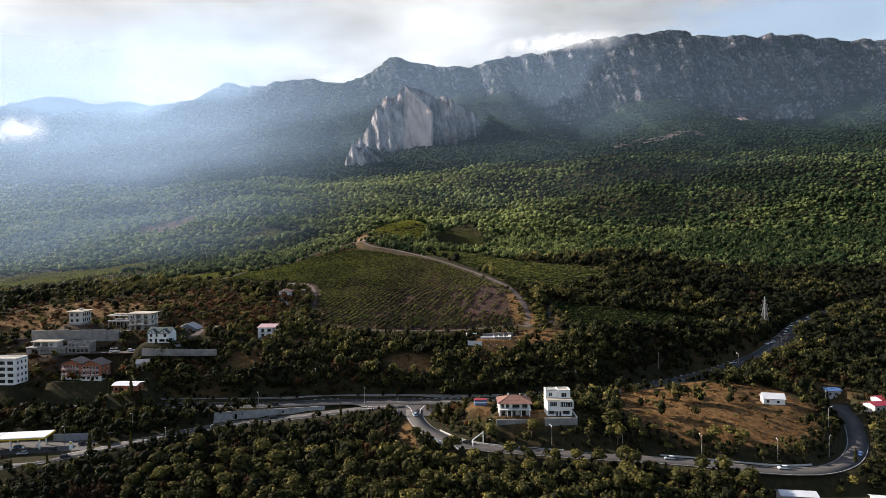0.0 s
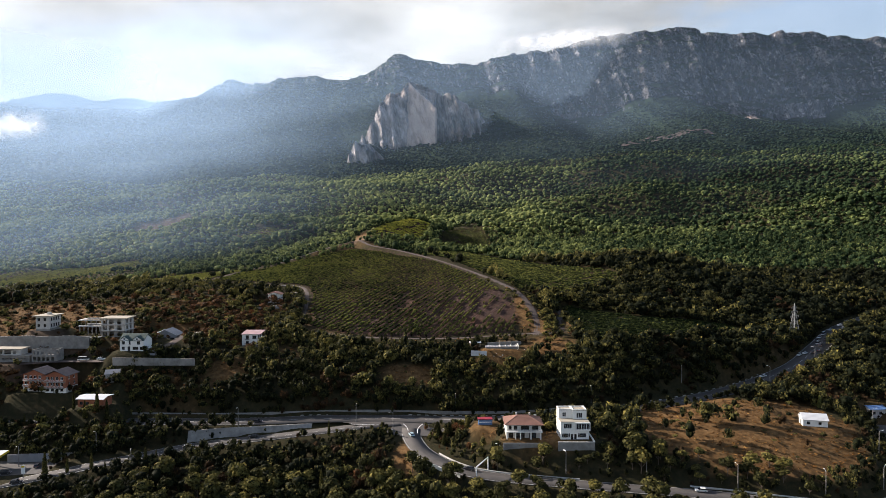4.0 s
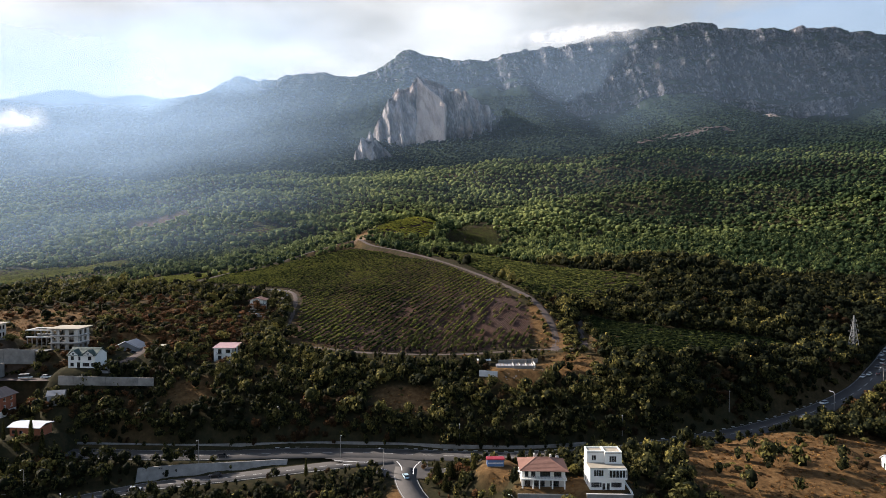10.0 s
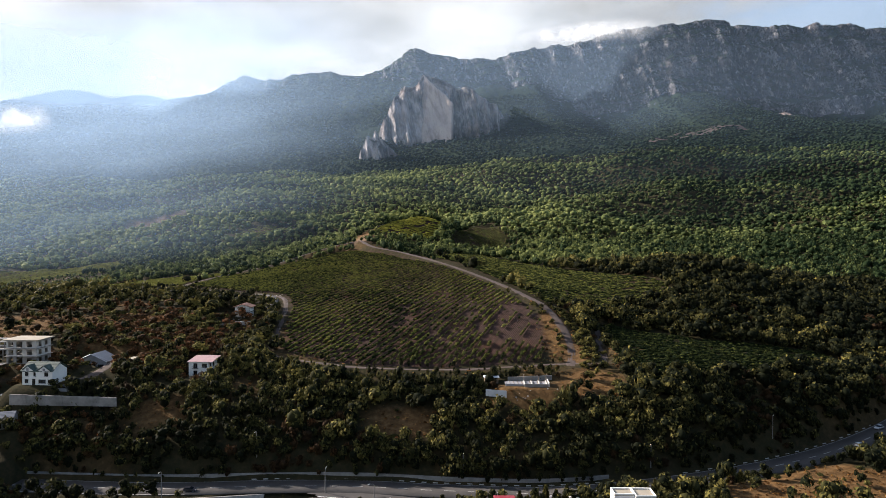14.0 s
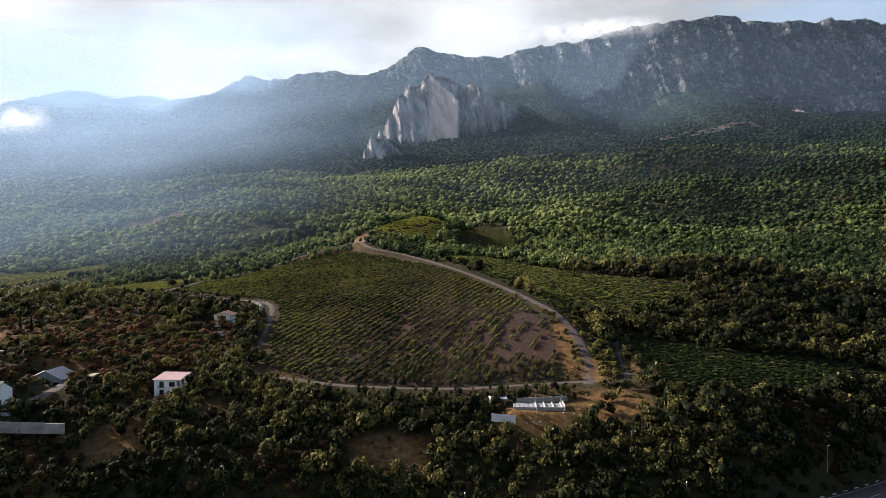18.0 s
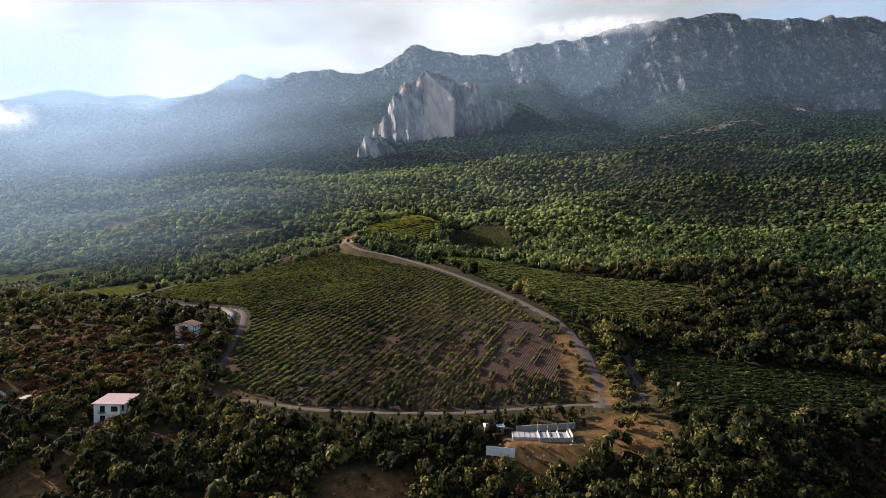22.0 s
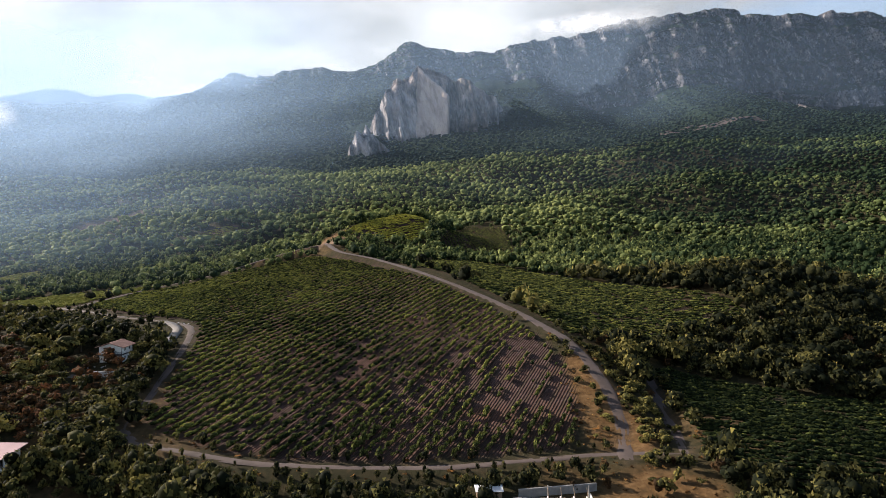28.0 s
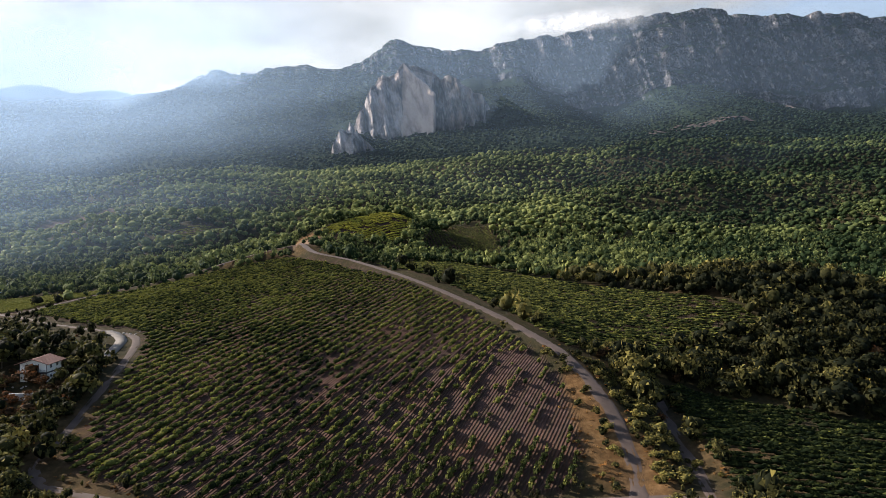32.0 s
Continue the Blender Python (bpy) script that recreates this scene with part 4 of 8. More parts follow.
def build_vines():
    rng = np.random.default_rng(23)
    bush = [crown(rng, 16, 0.30, 5, 1, 0.95, 0.75, -0.3) for _ in range(8)]
    bush = [(v * (1.75, 0.9, 1.0), f, q) for v, f, q in bush]

    def rows_in(poly, way, gap, step, keep):
        c, s = math.cos(radians(way)), math.sin(radians(way))
        px, py = np.array(poly).T
        u, v = px * c + py * s, -px * s + py * c
        gu, gv = np.meshgrid(np.arange(u.min(), u.max(), step), np.arange(v.min(), v.max(), gap))
        gu, gv = gu.ravel() + rng.uniform(-0.3, 0.3, gu.size) * step, gv.ravel() + rng.normal(0, 0.16, gv.size)
        x, y = gu * c - gv * s, gu * s + gv * c
        m = inside(poly, x, y) & (rng.uniform(0, 1, len(x)) < keep(x, y))
        return x[m], y[m]

    def runs(x, y, way, gap, seed):
        """Noise that stays alike along a row for a few metres and differs from row to row."""
        c, q = math.cos(radians(way)), math.sin(radians(way))
        return rough(x * c + y * q, np.round((-x * q + y * c) / gap) * 31.7, 11, seed, 2)

    def patchy(x, y):
        """Thick hedges low down, a nearly bare ploughed corner by the track, gaps over the brown middle."""
        run = runs(x, y, 66, 3.5, 99)
        bare = ramp(x - (y - 416) * 0.30, 8, 22) * ramp(y, 402, 418) * (1 - ramp(y, 452, 470))
        middle = np.exp(-((x - 2) / 44) ** 2 - ((y - 455) / 48) ** 2)
        limit = -0.62 + 0.85 * bare + 0.34 * middle + 0.10 * rough(x, y, 34, 91, 2)
        return np.where(run > limit, 0.96 - 0.25 * middle, np.where(bare > 0.3, 0.03, 0.30))

    x, y = rows_in(VINEYARD, 66, 3.5, 1.1, patchy)
    low = (y < 412) & (np.abs(x) < 60)
    NEAR_VINES.extend(zip(x[low].tolist()[:290], y[low].tolist()[:290]))
    low[np.flatnonzero(low)[290:]] = False
    x, y = x[~low], y[~low]
    r = rng.uniform(0.58, 1.0, len(x)) * (1 + 0.3 * rough(x, y, 5, 191, 2))
    scatter("vineyard_rows", bush, x, y, land(x, y) - 0.1, r, r * rng.uniform(1.9, 2.6, len(x)), np.clip(0.68 + 0.32 * rough(x, y, 35, 93, 2) + rng.normal(0, 0.18, len(x)), -0.1, 1), VINE, rng,
            "rows of green grapevines on the brown vineyard slope", "vines", 66)
    for name, poly, way, gap in (("east_vineyard_rows", EAST_FIELD, 170, 3.1), ("upper_vineyard_rows", UPPER_FIELD, 160, 2.5), ("knoll_vineyard_rows", KNOLL_FIELD, 50, 2.6), ("hollow_vineyard_rows", HOLLOW_FIELD, 100, 2.8),
                                 ("west_vineyard_rows", WEST_FIELD, 20, 4.6), ("small_vineyard_rows", SMALL_FIELD, 20, 4.0), ("long_vineyard_rows", LONG_FIELD, 25, 3.0)):
        x, y = rows_in(poly, way, gap, 1.0 if "east" in name else 2.0 if "west" in name else 1.4, lambda a, b: np.where(runs(a, b, way, gap, 95) > -0.45, 0.95, 0.15))
        r = rng.uniform(0.75, 1.15, len(x)) * (1.25 if "knoll" in name or "west" in name else 1.0)
        # the east field's vines get a darker tint, standing in for shade on it
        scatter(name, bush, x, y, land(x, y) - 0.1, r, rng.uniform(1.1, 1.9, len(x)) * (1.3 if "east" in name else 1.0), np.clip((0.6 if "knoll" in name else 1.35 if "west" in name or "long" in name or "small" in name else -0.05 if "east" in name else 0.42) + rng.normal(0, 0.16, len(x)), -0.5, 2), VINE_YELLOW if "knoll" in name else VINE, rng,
                "close rows of green grapevines on a field", "vines", way)


# ---- roads ----
def ribbon(name, line, lo, hi, lift, mat, label, category, depth=0.25, kind="structure"):
    """A strip of constant width along a line, with a thickness; lo and hi are its sides, positive to the right."""
    a, b = offset_line(line, lo), offset_line(line, hi)
    n = len(a)
    top_a, top_b = a + (0, 0, lift), b + (0, 0, lift)
    v = np.concatenate([top_a, top_b, top_a - (0, 0, depth), top_b - (0, 0, depth)])
    i = np.arange(n - 1)
    f = np.concatenate([np.stack(q, -1) for q in ((i, i + n, i + n + 1, i + 1), (i + n, i + 3 * n, i + 3 * n + 1, i + n + 1), (i + 2 * n, i, i + 1, i + 2 * n + 1))])
    return tagged(mesh_object(name, v, f, mat), label, category, kind=kind)


def worn_track(name, line, half, label, category):
    """A dirt track: ragged edges sinking into the ground, two wheel ruts and a raised middle."""
    p = np.array(smooth_line([tuple(q) for q in line[::2]] + [tuple(line[-1])], 1.6))
    rows = []
    for k, (d, h) in enumerate(((-1.45, -0.30), (-1.0, -0.04), (-0.5, -0.10), (0.0, 0.02), (0.5, -0.10), (1.0, -0.04), (1.45, -0.30))):
        q = offset_line(p, d * half)
        ragged = (0.45 if abs(d) >= 1 else 0.1) * rough(q[:, 0] + 40 * k, q[:, 1], 4, 101 + k, 3)
        q = offset_line(p, d * half + ragged)
        q[:, 2] += h + 0.05 * rough(q[:, 0], q[:, 1], 3, 111, 2)
        rows.append(q)
    n, m = len(p), len(rows)
    i = np.arange(n * m).reshape(m, n)
    quads = np.stack([i[:-1, :-1], i[1:, :-1], i[1:, 1:], i[:-1, 1:]], -1).reshape(-1, 4)
    tagged(mesh_object(name, np.concatenate(rows), quads, GRAVEL, True), label, category, kind="structure")


def build_roads():
    ribbon("highway", HIGHWAY, -5.5, 5.5, 0.06, ASPHALT, "worn grey asphalt highway along the foot of the slope", "road")
    ribbon("slip_road", SLIP_ROAD, -4.2, 4.2, 0.10, ASPHALT, "grey asphalt road branching down to the filling station", "road")
    ribbon("lower_road", LOWER_ROAD, -4.2, 4.2, 0.14, ASPHALT, "curving grey asphalt road below the houses", "road")
    worn_track("village_road", VILLAGE_ROAD, 1.8, "narrow village road between the houses", "road")
    worn_track("ridge_track", RIDGE_TRACK, 1.5, "dirt track with wheel ruts up the ridge of the vineyard", "track")
    worn_track("field_track", FIELD_TRACK, 1.05, "dirt track with wheel ruts round the foot of the vineyard", "track")
    worn_track("west_track", WEST_TRACK, 0.8, "pale dirt track along the upper edge of the vineyard", "track")
    ribbon("concrete_lane", LANE, -1.9, 1.9, 0.12, PALE_LANE, "short pale concrete lane beside the house", "track", 0.6)
    worn_track("east_track", EAST_TRACK, 1.3, "dirt track beside the lower field", "track")


build_ground()
build_mountain()
build_roads()
build_woods()
build_vines()
# ---- more materials ----
WHITE_WALL = plain("white_render", (0.78, 0.77, 0.73), 0.85, 0.16, 0.8)
PALE_WALL = plain("pale_render", (0.50, 0.48, 0.45), 0.88, 0.32, 0.9, fine=5.0)
CONCRETE = plain("raw_concrete", (0.27, 0.255, 0.235), 0.92, 0.5, 0.9, fine=4.0)
GREY_WALL = plain("grey_render", (0.26, 0.26, 0.27), 0.9, 0.25, 0.8)
BRICK = plain("red_brick", (0.33, 0.12, 0.065), 0.9, 0.3, 1.2)
TILE = plain("clay_tile", (0.20, 0.105, 0.08), 0.85, 0.28, 1.0)
PINK_TIN = plain("pink_roof_tin", (0.44, 0.29, 0.285), 0.6, 0.15, 0.6)
DARK_TILE = plain("dark_tile", (0.075, 0.065, 0.072), 0.8, 0.3, 1.0)
GREEN_TILE = plain("dark_green_tile", (0.045, 0.075, 0.065), 0.7, 0.3, 1.0)
WHITE_ROOF = plain("white_sheet_roof", (0.50, 0.51, 0.53), 0.6, 0.14, 0.5)
FLAT_ROOF = plain("flat_roof_felt", (0.34, 0.30, 0.235), 0.9, 0.25, 0.5)
RED_TIN = plain("red_roof_tin", (0.26, 0.03, 0.045), 0.5, 0.2, 0.5)
BLUE_TIN = plain("blue_sheet", (0.09, 0.17, 0.34), 0.6, 0.25, 0.8)
FRAME_WHITE = plain("white_frame", (0.74, 0.74, 0.73), 0.5, 0.1, 1.0, bump_d=0)
FRAME_DARK = plain("dark_frame", (0.035, 0.035, 0.04), 0.5, 0.2, 1.0, bump_d=0)
STEEL = plain("galvanised_steel", (0.42, 0.43, 0.44), 0.45, 0.2, 1.0, metal=0.7, bump_d=0)
PYLON_STEEL = plain("weathered_steel", (0.15, 0.155, 0.16), 0.6, 0.2, 1.0, bump_d=0)
TIMBER = plain("weathered_timber", (0.20, 0.14, 0.09), 0.9, 0.35, 1.5)
YELLOW = plain("yellow_fascia", (0.60, 0.42, 0.03), 0.5, 0.12, 1.0, bump_d=0)
RUBBER = plain("rubber", (0.02, 0.02, 0.02), 0.8, 0.2, 1.0, bump_d=0)
STONE = plain("rubble_stone", (0.36, 0.33, 0.30), 0.95, 0.35, 1.2)


def glass_material():
    m, t, b = material("window_glass", 0.06)
    b.inputs["Base Color"].default_value = (0.10, 0.12, 0.14, 1)
    b.inputs["Transmission Weight"].default_value = 0.75
    b.inputs["Specular IOR Level"].default_value = 0.5
    return m


GLASS = glass_material()


def car_paint(name, colour):
    m, t, b = material(name, 0.3)
    b.inputs["Base Color"].default_value = (*colour, 1)
    b.inputs["Coat Weight"].default_value = 0.6
    t.links.new(mixed(t, maths(t, "MULTIPLY", place_noise(t, 2.0, 3), 0.3), colour, tuple(c * 0.6 for c in colour)), b.inputs["Base Color"])
    return m


# ---- building helpers ----
def box(bm, x0, x1, y0, y1, z0, z1):
    v = [bm.verts.new((x, y, z)) for z in (z0, z1) for y in (y0, y1) for x in (x0, x1)]
    for f in ((0, 2, 3, 1), (4, 5, 7, 6), (0, 1, 5, 4), (2, 6, 7, 3), (0, 4, 6, 2), (1, 3, 7, 5)):
        bm.faces.new([v[k] for k in f])


def box_part(name, mat, parent, spans, label="", bevel=0.0):
    bm = bmesh.new()
    for s in spans:
        box(bm, *s)
    if bevel:
        bmesh.ops.bevel(bm, geom=bm.edges[:], offset=bevel, segments=1, affect="EDGES")
    return part(name, bm, mat, parent, label)


def tube(bm, a, b, r0, r1=None, sides=6):
    """A tapered rod between two points."""
    a, b = Vector(a), Vector(b)
    r1 = r0 if r1 is None else r1
    q = (b - a).to_track_quat("Z", "Y")
    rings = []
    for p, r in ((a, r0), (b, r1)):
        rings.append([bm.verts.new(p + q @ Vector((r * math.cos(6.2832 * k / sides), r * math.sin(6.2832 * k / sides), 0))) for k in range(sides)])
    for k in range(sides):
        bm.faces.new((rings[0][k], rings[0][(k + 1) % sides], rings[1][(k + 1) % sides], rings[1][k]))
    bm.faces.new(rings[0][::-1])
    bm.faces.new(rings[1])


def thing(name, label, category, at, turn=0.0, group=""):
    ob = new(name)
    ob.matrix_world = pose(*at, 0, 0, turn)
    ob.empty_display_size = 0.5
    return tagged(ob, label, category, group)


def wall_with_holes(parent, mat, side, w, d, z0, z1, holes, thick=0.28, ox=0.0, oy=0.0):
    """One wall of a block: front, back, left or right; holes are (from the wall's left end as seen from outside, sill, width, height)."""
    span = w if side in ("front", "back") else d
    us = sorted({0.0, span, *(round(u, 3) for h in holes for u in (h[0], h[0] + h[2]))})
    zs = sorted({z0, z1, *(round(v, 3) for h in holes for v in (z0 + h[1], z0 + h[1] + h[3]))})
    nu, nz = len(us) - 1, len(zs) - 1

    def solid(i, j):
        if not (0 <= i < nu and 0 <= j < nz):
            return False
        um, zm = (us[i] + us[i + 1]) / 2, (zs[j] + zs[j + 1]) / 2
        return not any(h[0] < um < h[0] + h[2] and z0 + h[1] < zm < z0 + h[1] + h[3] for h in holes)

    k = (d - 2 * thick - 0.006) / d

    def spot(u, depth, z):
        if side == "front":
            return (ox + u, oy + depth, z)
        if side == "back":
            return (ox + w - u, oy + d - depth, z)
        if side == "left":
            return (ox + depth, oy + d - thick - 0.003 - u * k, z)
        return (ox + w - depth, oy + thick + 0.003 + u * k, z)

    bm, made = bmesh.new(), {}

    def vert(i, j, n):
        if (i, j, n) not in made:
            made[i, j, n] = bm.verts.new(spot(us[i], thick * n, zs[j]))
        return made[i, j, n]

    for i in range(nu):
        for j in range(nz):
            if not solid(i, j):
                continue
            bm.faces.new([vert(i, j, 0), vert(i + 1, j, 0), vert(i + 1, j + 1, 0), vert(i, j + 1, 0)])
            bm.faces.new([vert(i, j + 1, 1), vert(i + 1, j + 1, 1), vert(i + 1, j, 1), vert(i, j, 1)])
            if not solid(i - 1, j):
                bm.faces.new([vert(i, j, 1), vert(i, j, 0), vert(i, j + 1, 0), vert(i, j + 1, 1)])
            if not solid(i + 1, j):
                bm.faces.new([vert(i + 1, j, 0), vert(i + 1, j, 1), vert(i + 1, j + 1, 1), vert(i + 1, j + 1, 0)])
            if not solid(i, j - 1):
                bm.faces.new([vert(i, j, 1), vert(i + 1, j, 1), vert(i + 1, j, 0), vert(i, j, 0)])
            if not solid(i, j + 1):
                bm.faces.new([vert(i, j + 1, 0), vert(i + 1, j + 1, 0), vert(i + 1, j + 1, 1), vert(i, j + 1, 1)])
    return part("wall", bm, mat, parent)


def window_in(parent, side, w, d, z0, hole, frame_mat, ox=0.0, oy=0.0, panes=2, name="window", sill=True):
    """A frame with glazing bars, its panes and a sill, set back in a hole of that wall."""
    u, s, ww, hh = hole
    bm, bar = bmesh.new(), 0.09
    glass = []

    def put(a, b, c, e, near, far):
        """A box in the plane of the wall: along a to b, up c to e, from near to far behind its face."""
        if side == "front":
            return (ox + u + a, ox + u + b, oy + near, oy + far, z0 + s + c, z0 + s + e)
        if side == "back":
            return (ox + w - u - b, ox + w - u - a, oy + d - far, oy + d - near, z0 + s + c, z0 + s + e)
        k = (d - 0.56) / d
        if side == "left":
            return (ox + near, ox + far, oy + d - 0.28 - (u + b) * k, oy + d - 0.28 - (u + a) * k, z0 + s + c, z0 + s + e)
        return (ox + w - far, ox + w - near, oy + 0.28 + (u + a) * k, oy + 0.28 + (u + b) * k, z0 + s + c, z0 + s + e)

    box(bm, *put(0, ww, hh - bar, hh, 0.08, 0.16))
    box(bm, *put(0, ww, 0, bar, 0.08, 0.16))
    step = (ww - bar) / panes
    for k in range(panes + 1):
        box(bm, *put(k * step, k * step + bar, bar, hh - bar, 0.08, 0.16))
    fr = part(name, bm, frame_mat, parent)
    for k in range(panes):
        box_part("pane", GLASS, fr, [put(k * step + bar, (k + 1) * step, bar, hh - bar, 0.11, 0.13)])
    if sill:
        box_part("sill", frame_mat, fr, [put(-0.06, ww + 0.06, -0.07, -0.004, -0.08, 0.07)])
    return fr


def block(parent, mat, w, d, z0, z1, openings=None, frame_mat=None, ox=0.0, oy=0.0, floor_mat=None, panes=2):
    """Four walls with their windows; openings by side."""
    openings = openings or {}
    for side in ("front", "back", "left", "right"):
        holes = openings.get(side, [])
        wall_with_holes(parent, mat, side, w, d, z0, z1, holes, 0.28, ox, oy)
        for h in holes:
            if frame_mat:
                window_in(parent, side, w, d, z0, h, frame_mat, ox, oy, panes if h[2] < 1.9 else max(2, int(h[2] / 0.75)))
    box_part("floor_slab", floor_mat or CONCRETE, parent, [(ox + 0.29, ox + w - 0.29, oy + 0.29, oy + d - 0.29, z0 - 0.3, z0 + 0.02)])


def flat_roof(parent, w, d, z, over=0.3, thick=0.25, mat=None, ox=0.0, oy=0.0, parapet=0.0, wall_mat=None):
    r = box_part("roof", mat or FLAT_ROOF, parent, [(ox - over, ox + w + over, oy - over, oy + d + over, z + 0.004, z + thick)], bevel=0.03)
    if parapet:
        t = 0.25
        box_part("parapet", wall_mat or WHITE_WALL, parent, [(ox, ox + w, oy, oy + t, z + thick + 0.003, z + thick + parapet), (ox, ox + w, oy + d - t, oy + d, z + thick + 0.003, z + thick + parapet),
                                                            (ox, ox + t, oy + t + 0.003, oy + d - t - 0.003, z + thick + 0.003, z + thick + parapet),
                                                            (ox + w - t, ox + w, oy + t + 0.003, oy + d - t - 0.003, z + thick + 0.003, z + thick + parapet)])
    return r


def roof_faces(parent, mat, corners, thick=0.16, name="roof"):
    """Sloping roof planes with thickness: each a list of corners, anticlockwise from above."""
    bm = bmesh.new()
    for face in corners:
        top = [bm.verts.new(p) for p in face]
        low = [bm.verts.new((p[0], p[1], p[2] - thick)) for p in face]
        bm.faces.new(top)
        bm.faces.new(low[::-1])
        n = len(face)
        for k in range(n):
            bm.faces.new((top[k], low[k], low[(k + 1) % n], top[(k + 1) % n]))
    return part(name, bm, mat, parent)


def tile_courses(parent, mat, face, count, name="tile_course", proud=0.05):
    """Raised battens of tile running level across one sloping face: face is eave-left, eave-right, ridge-right, ridge-left."""
    a, b, c, e = (Vector(p) for p in face)
    up = (b - a).cross(e - a).normalized()
    for k in range(count):
        t0, t1 = k / count, (k + 0.86) / count
        bm = bmesh.new()
        q = [a.lerp(e, t0), b.lerp(c, t0), b.lerp(c, t1), a.lerp(e, t1)]
        lo = [bm.verts.new(p + up * 0.006) for p in q]
        hi = [bm.verts.new(p + up * (proud if i < 2 else proud * 0.35)) for i, p in enumerate(q)]
        bm.faces.new(hi)
        for i in range(4):
            bm.faces.new((lo[i], lo[(i + 1) % 4], hi[(i + 1) % 4], hi[i]))
        part(name, bm, mat, parent)


def hip_roof(parent, mat, w, d, z, rise, over=0.6, ox=0.0, oy=0.0, courses=9):
    x0, x1, y0, y1 = ox - over, ox + w + over, oy - over, oy + d + over
    k = (y1 - y0) / 2
    a, b, c, e = (x0, y0, z), (x1, y0, z), (x1, y1, z), (x0, y1, z)
    p, q = (x0 + k, y0 + k, z + rise), (x1 - k, y0 + k, z + rise)
    r = roof_faces(parent, mat, [[a, b, q, p], [b, c, q], [c, e, p, q], [e, a, p]])
    if courses:
        tile_courses(r, mat, (a, b, q, p), courses)
        tile_courses(r, mat, (e, a, p, p), courses)
        tile_courses(r, mat, (b, c, q, q), courses)
    bm = bmesh.new()
    for s, t in ((a, p), (b, q), (c, q), (e, p), (p, q)):
        tube(bm, Vector(s) + Vector((0, 0, 0.03)), Vector(t) + Vector((0, 0, 0.03)), 0.13, sides=6)
    part("ridge_cap", bm, mat, r)
    return r


def gable_roof(parent, mat, w, d, z, rise, over=0.5, ox=0.0, oy=0.0, along="y", courses=8, gable_mat=None):
    x0, x1, y0, y1 = ox - over, ox + w + over, oy - over, oy + d + over
    if along == "y":
        m = (x0 + x1) / 2
        low = z - rise * over / (w / 2 + over) * 0
        faces = [[(x0, y1, low), (x0, y0, low), (m, y0, z + rise), (m, y1, z + rise)], [(x1, y0, low), (x1, y1, low), (m, y1, z + rise), (m, y0, z + rise)]]
        tri = [[(ox, oy + s, z), (ox + w, oy + s, z), (ox + w / 2, oy + s, z + rise * 0.9)] for s in (0.02, d - 0.3)]
        push = Vector((0, 0.28, 0))
    else:
        m = (y0 + y1) / 2
        faces = [[(x0, y0, z), (x1, y0, z), (x1, m, z + rise), (x0, m, z + rise)], [(x1, y1, z), (x0, y1, z), (x0, m, z + rise), (x1, m, z + rise)]]
        tri = [[(ox + s, oy, z), (ox + s, oy + d, z), (ox + s, oy + d / 2, z + rise * 0.9)] for s in (0.02, w - 0.3)]
        push = Vector((0.28, 0, 0))
    r = roof_faces(parent, mat, faces)
    for f in faces if courses else ():
        tile_courses(r, mat, f, courses)
    for g in tri:
        bm = bmesh.new()
        a = [bm.verts.new(Vector(p) - Vector((0, 0, 0.17))) for p in g]
        b = [bm.verts.new(Vector(p) + push - Vector((0, 0, 0.17))) for p in g]
        bm.faces.new(a)
        bm.faces.new(b[::-1])
        for k in range(3):
            bm.faces.new((a[k], b[k], b[(k + 1) % 3], a[(k + 1) % 3]))
        part("gable", bm, gable_mat or WHITE_WALL, parent)
    return r


def railing(parent, mat, points, height=0.95, gap=0.5, name="railing"):
    bm = bmesh.new()
    for a, b in zip(points, points[1:]):
        a, b = Vector(a), Vector(b)
        n = max(1, int((b - a).length / gap))
        for k in range(n + 1):
            p = a.lerp(b, k / n)
            tube(bm, p, p + Vector((0, 0, height)), 0.025, sides=4)
        tube(bm, a + Vector((0, 0, height)), b + Vector((0, 0, height)), 0.035, sides=4)
        tube(bm, a + Vector((0, 0, height * 0.5)), b + Vector((0, 0, height * 0.5)), 0.025, sides=4)
    return part(name, bm, mat, parent)


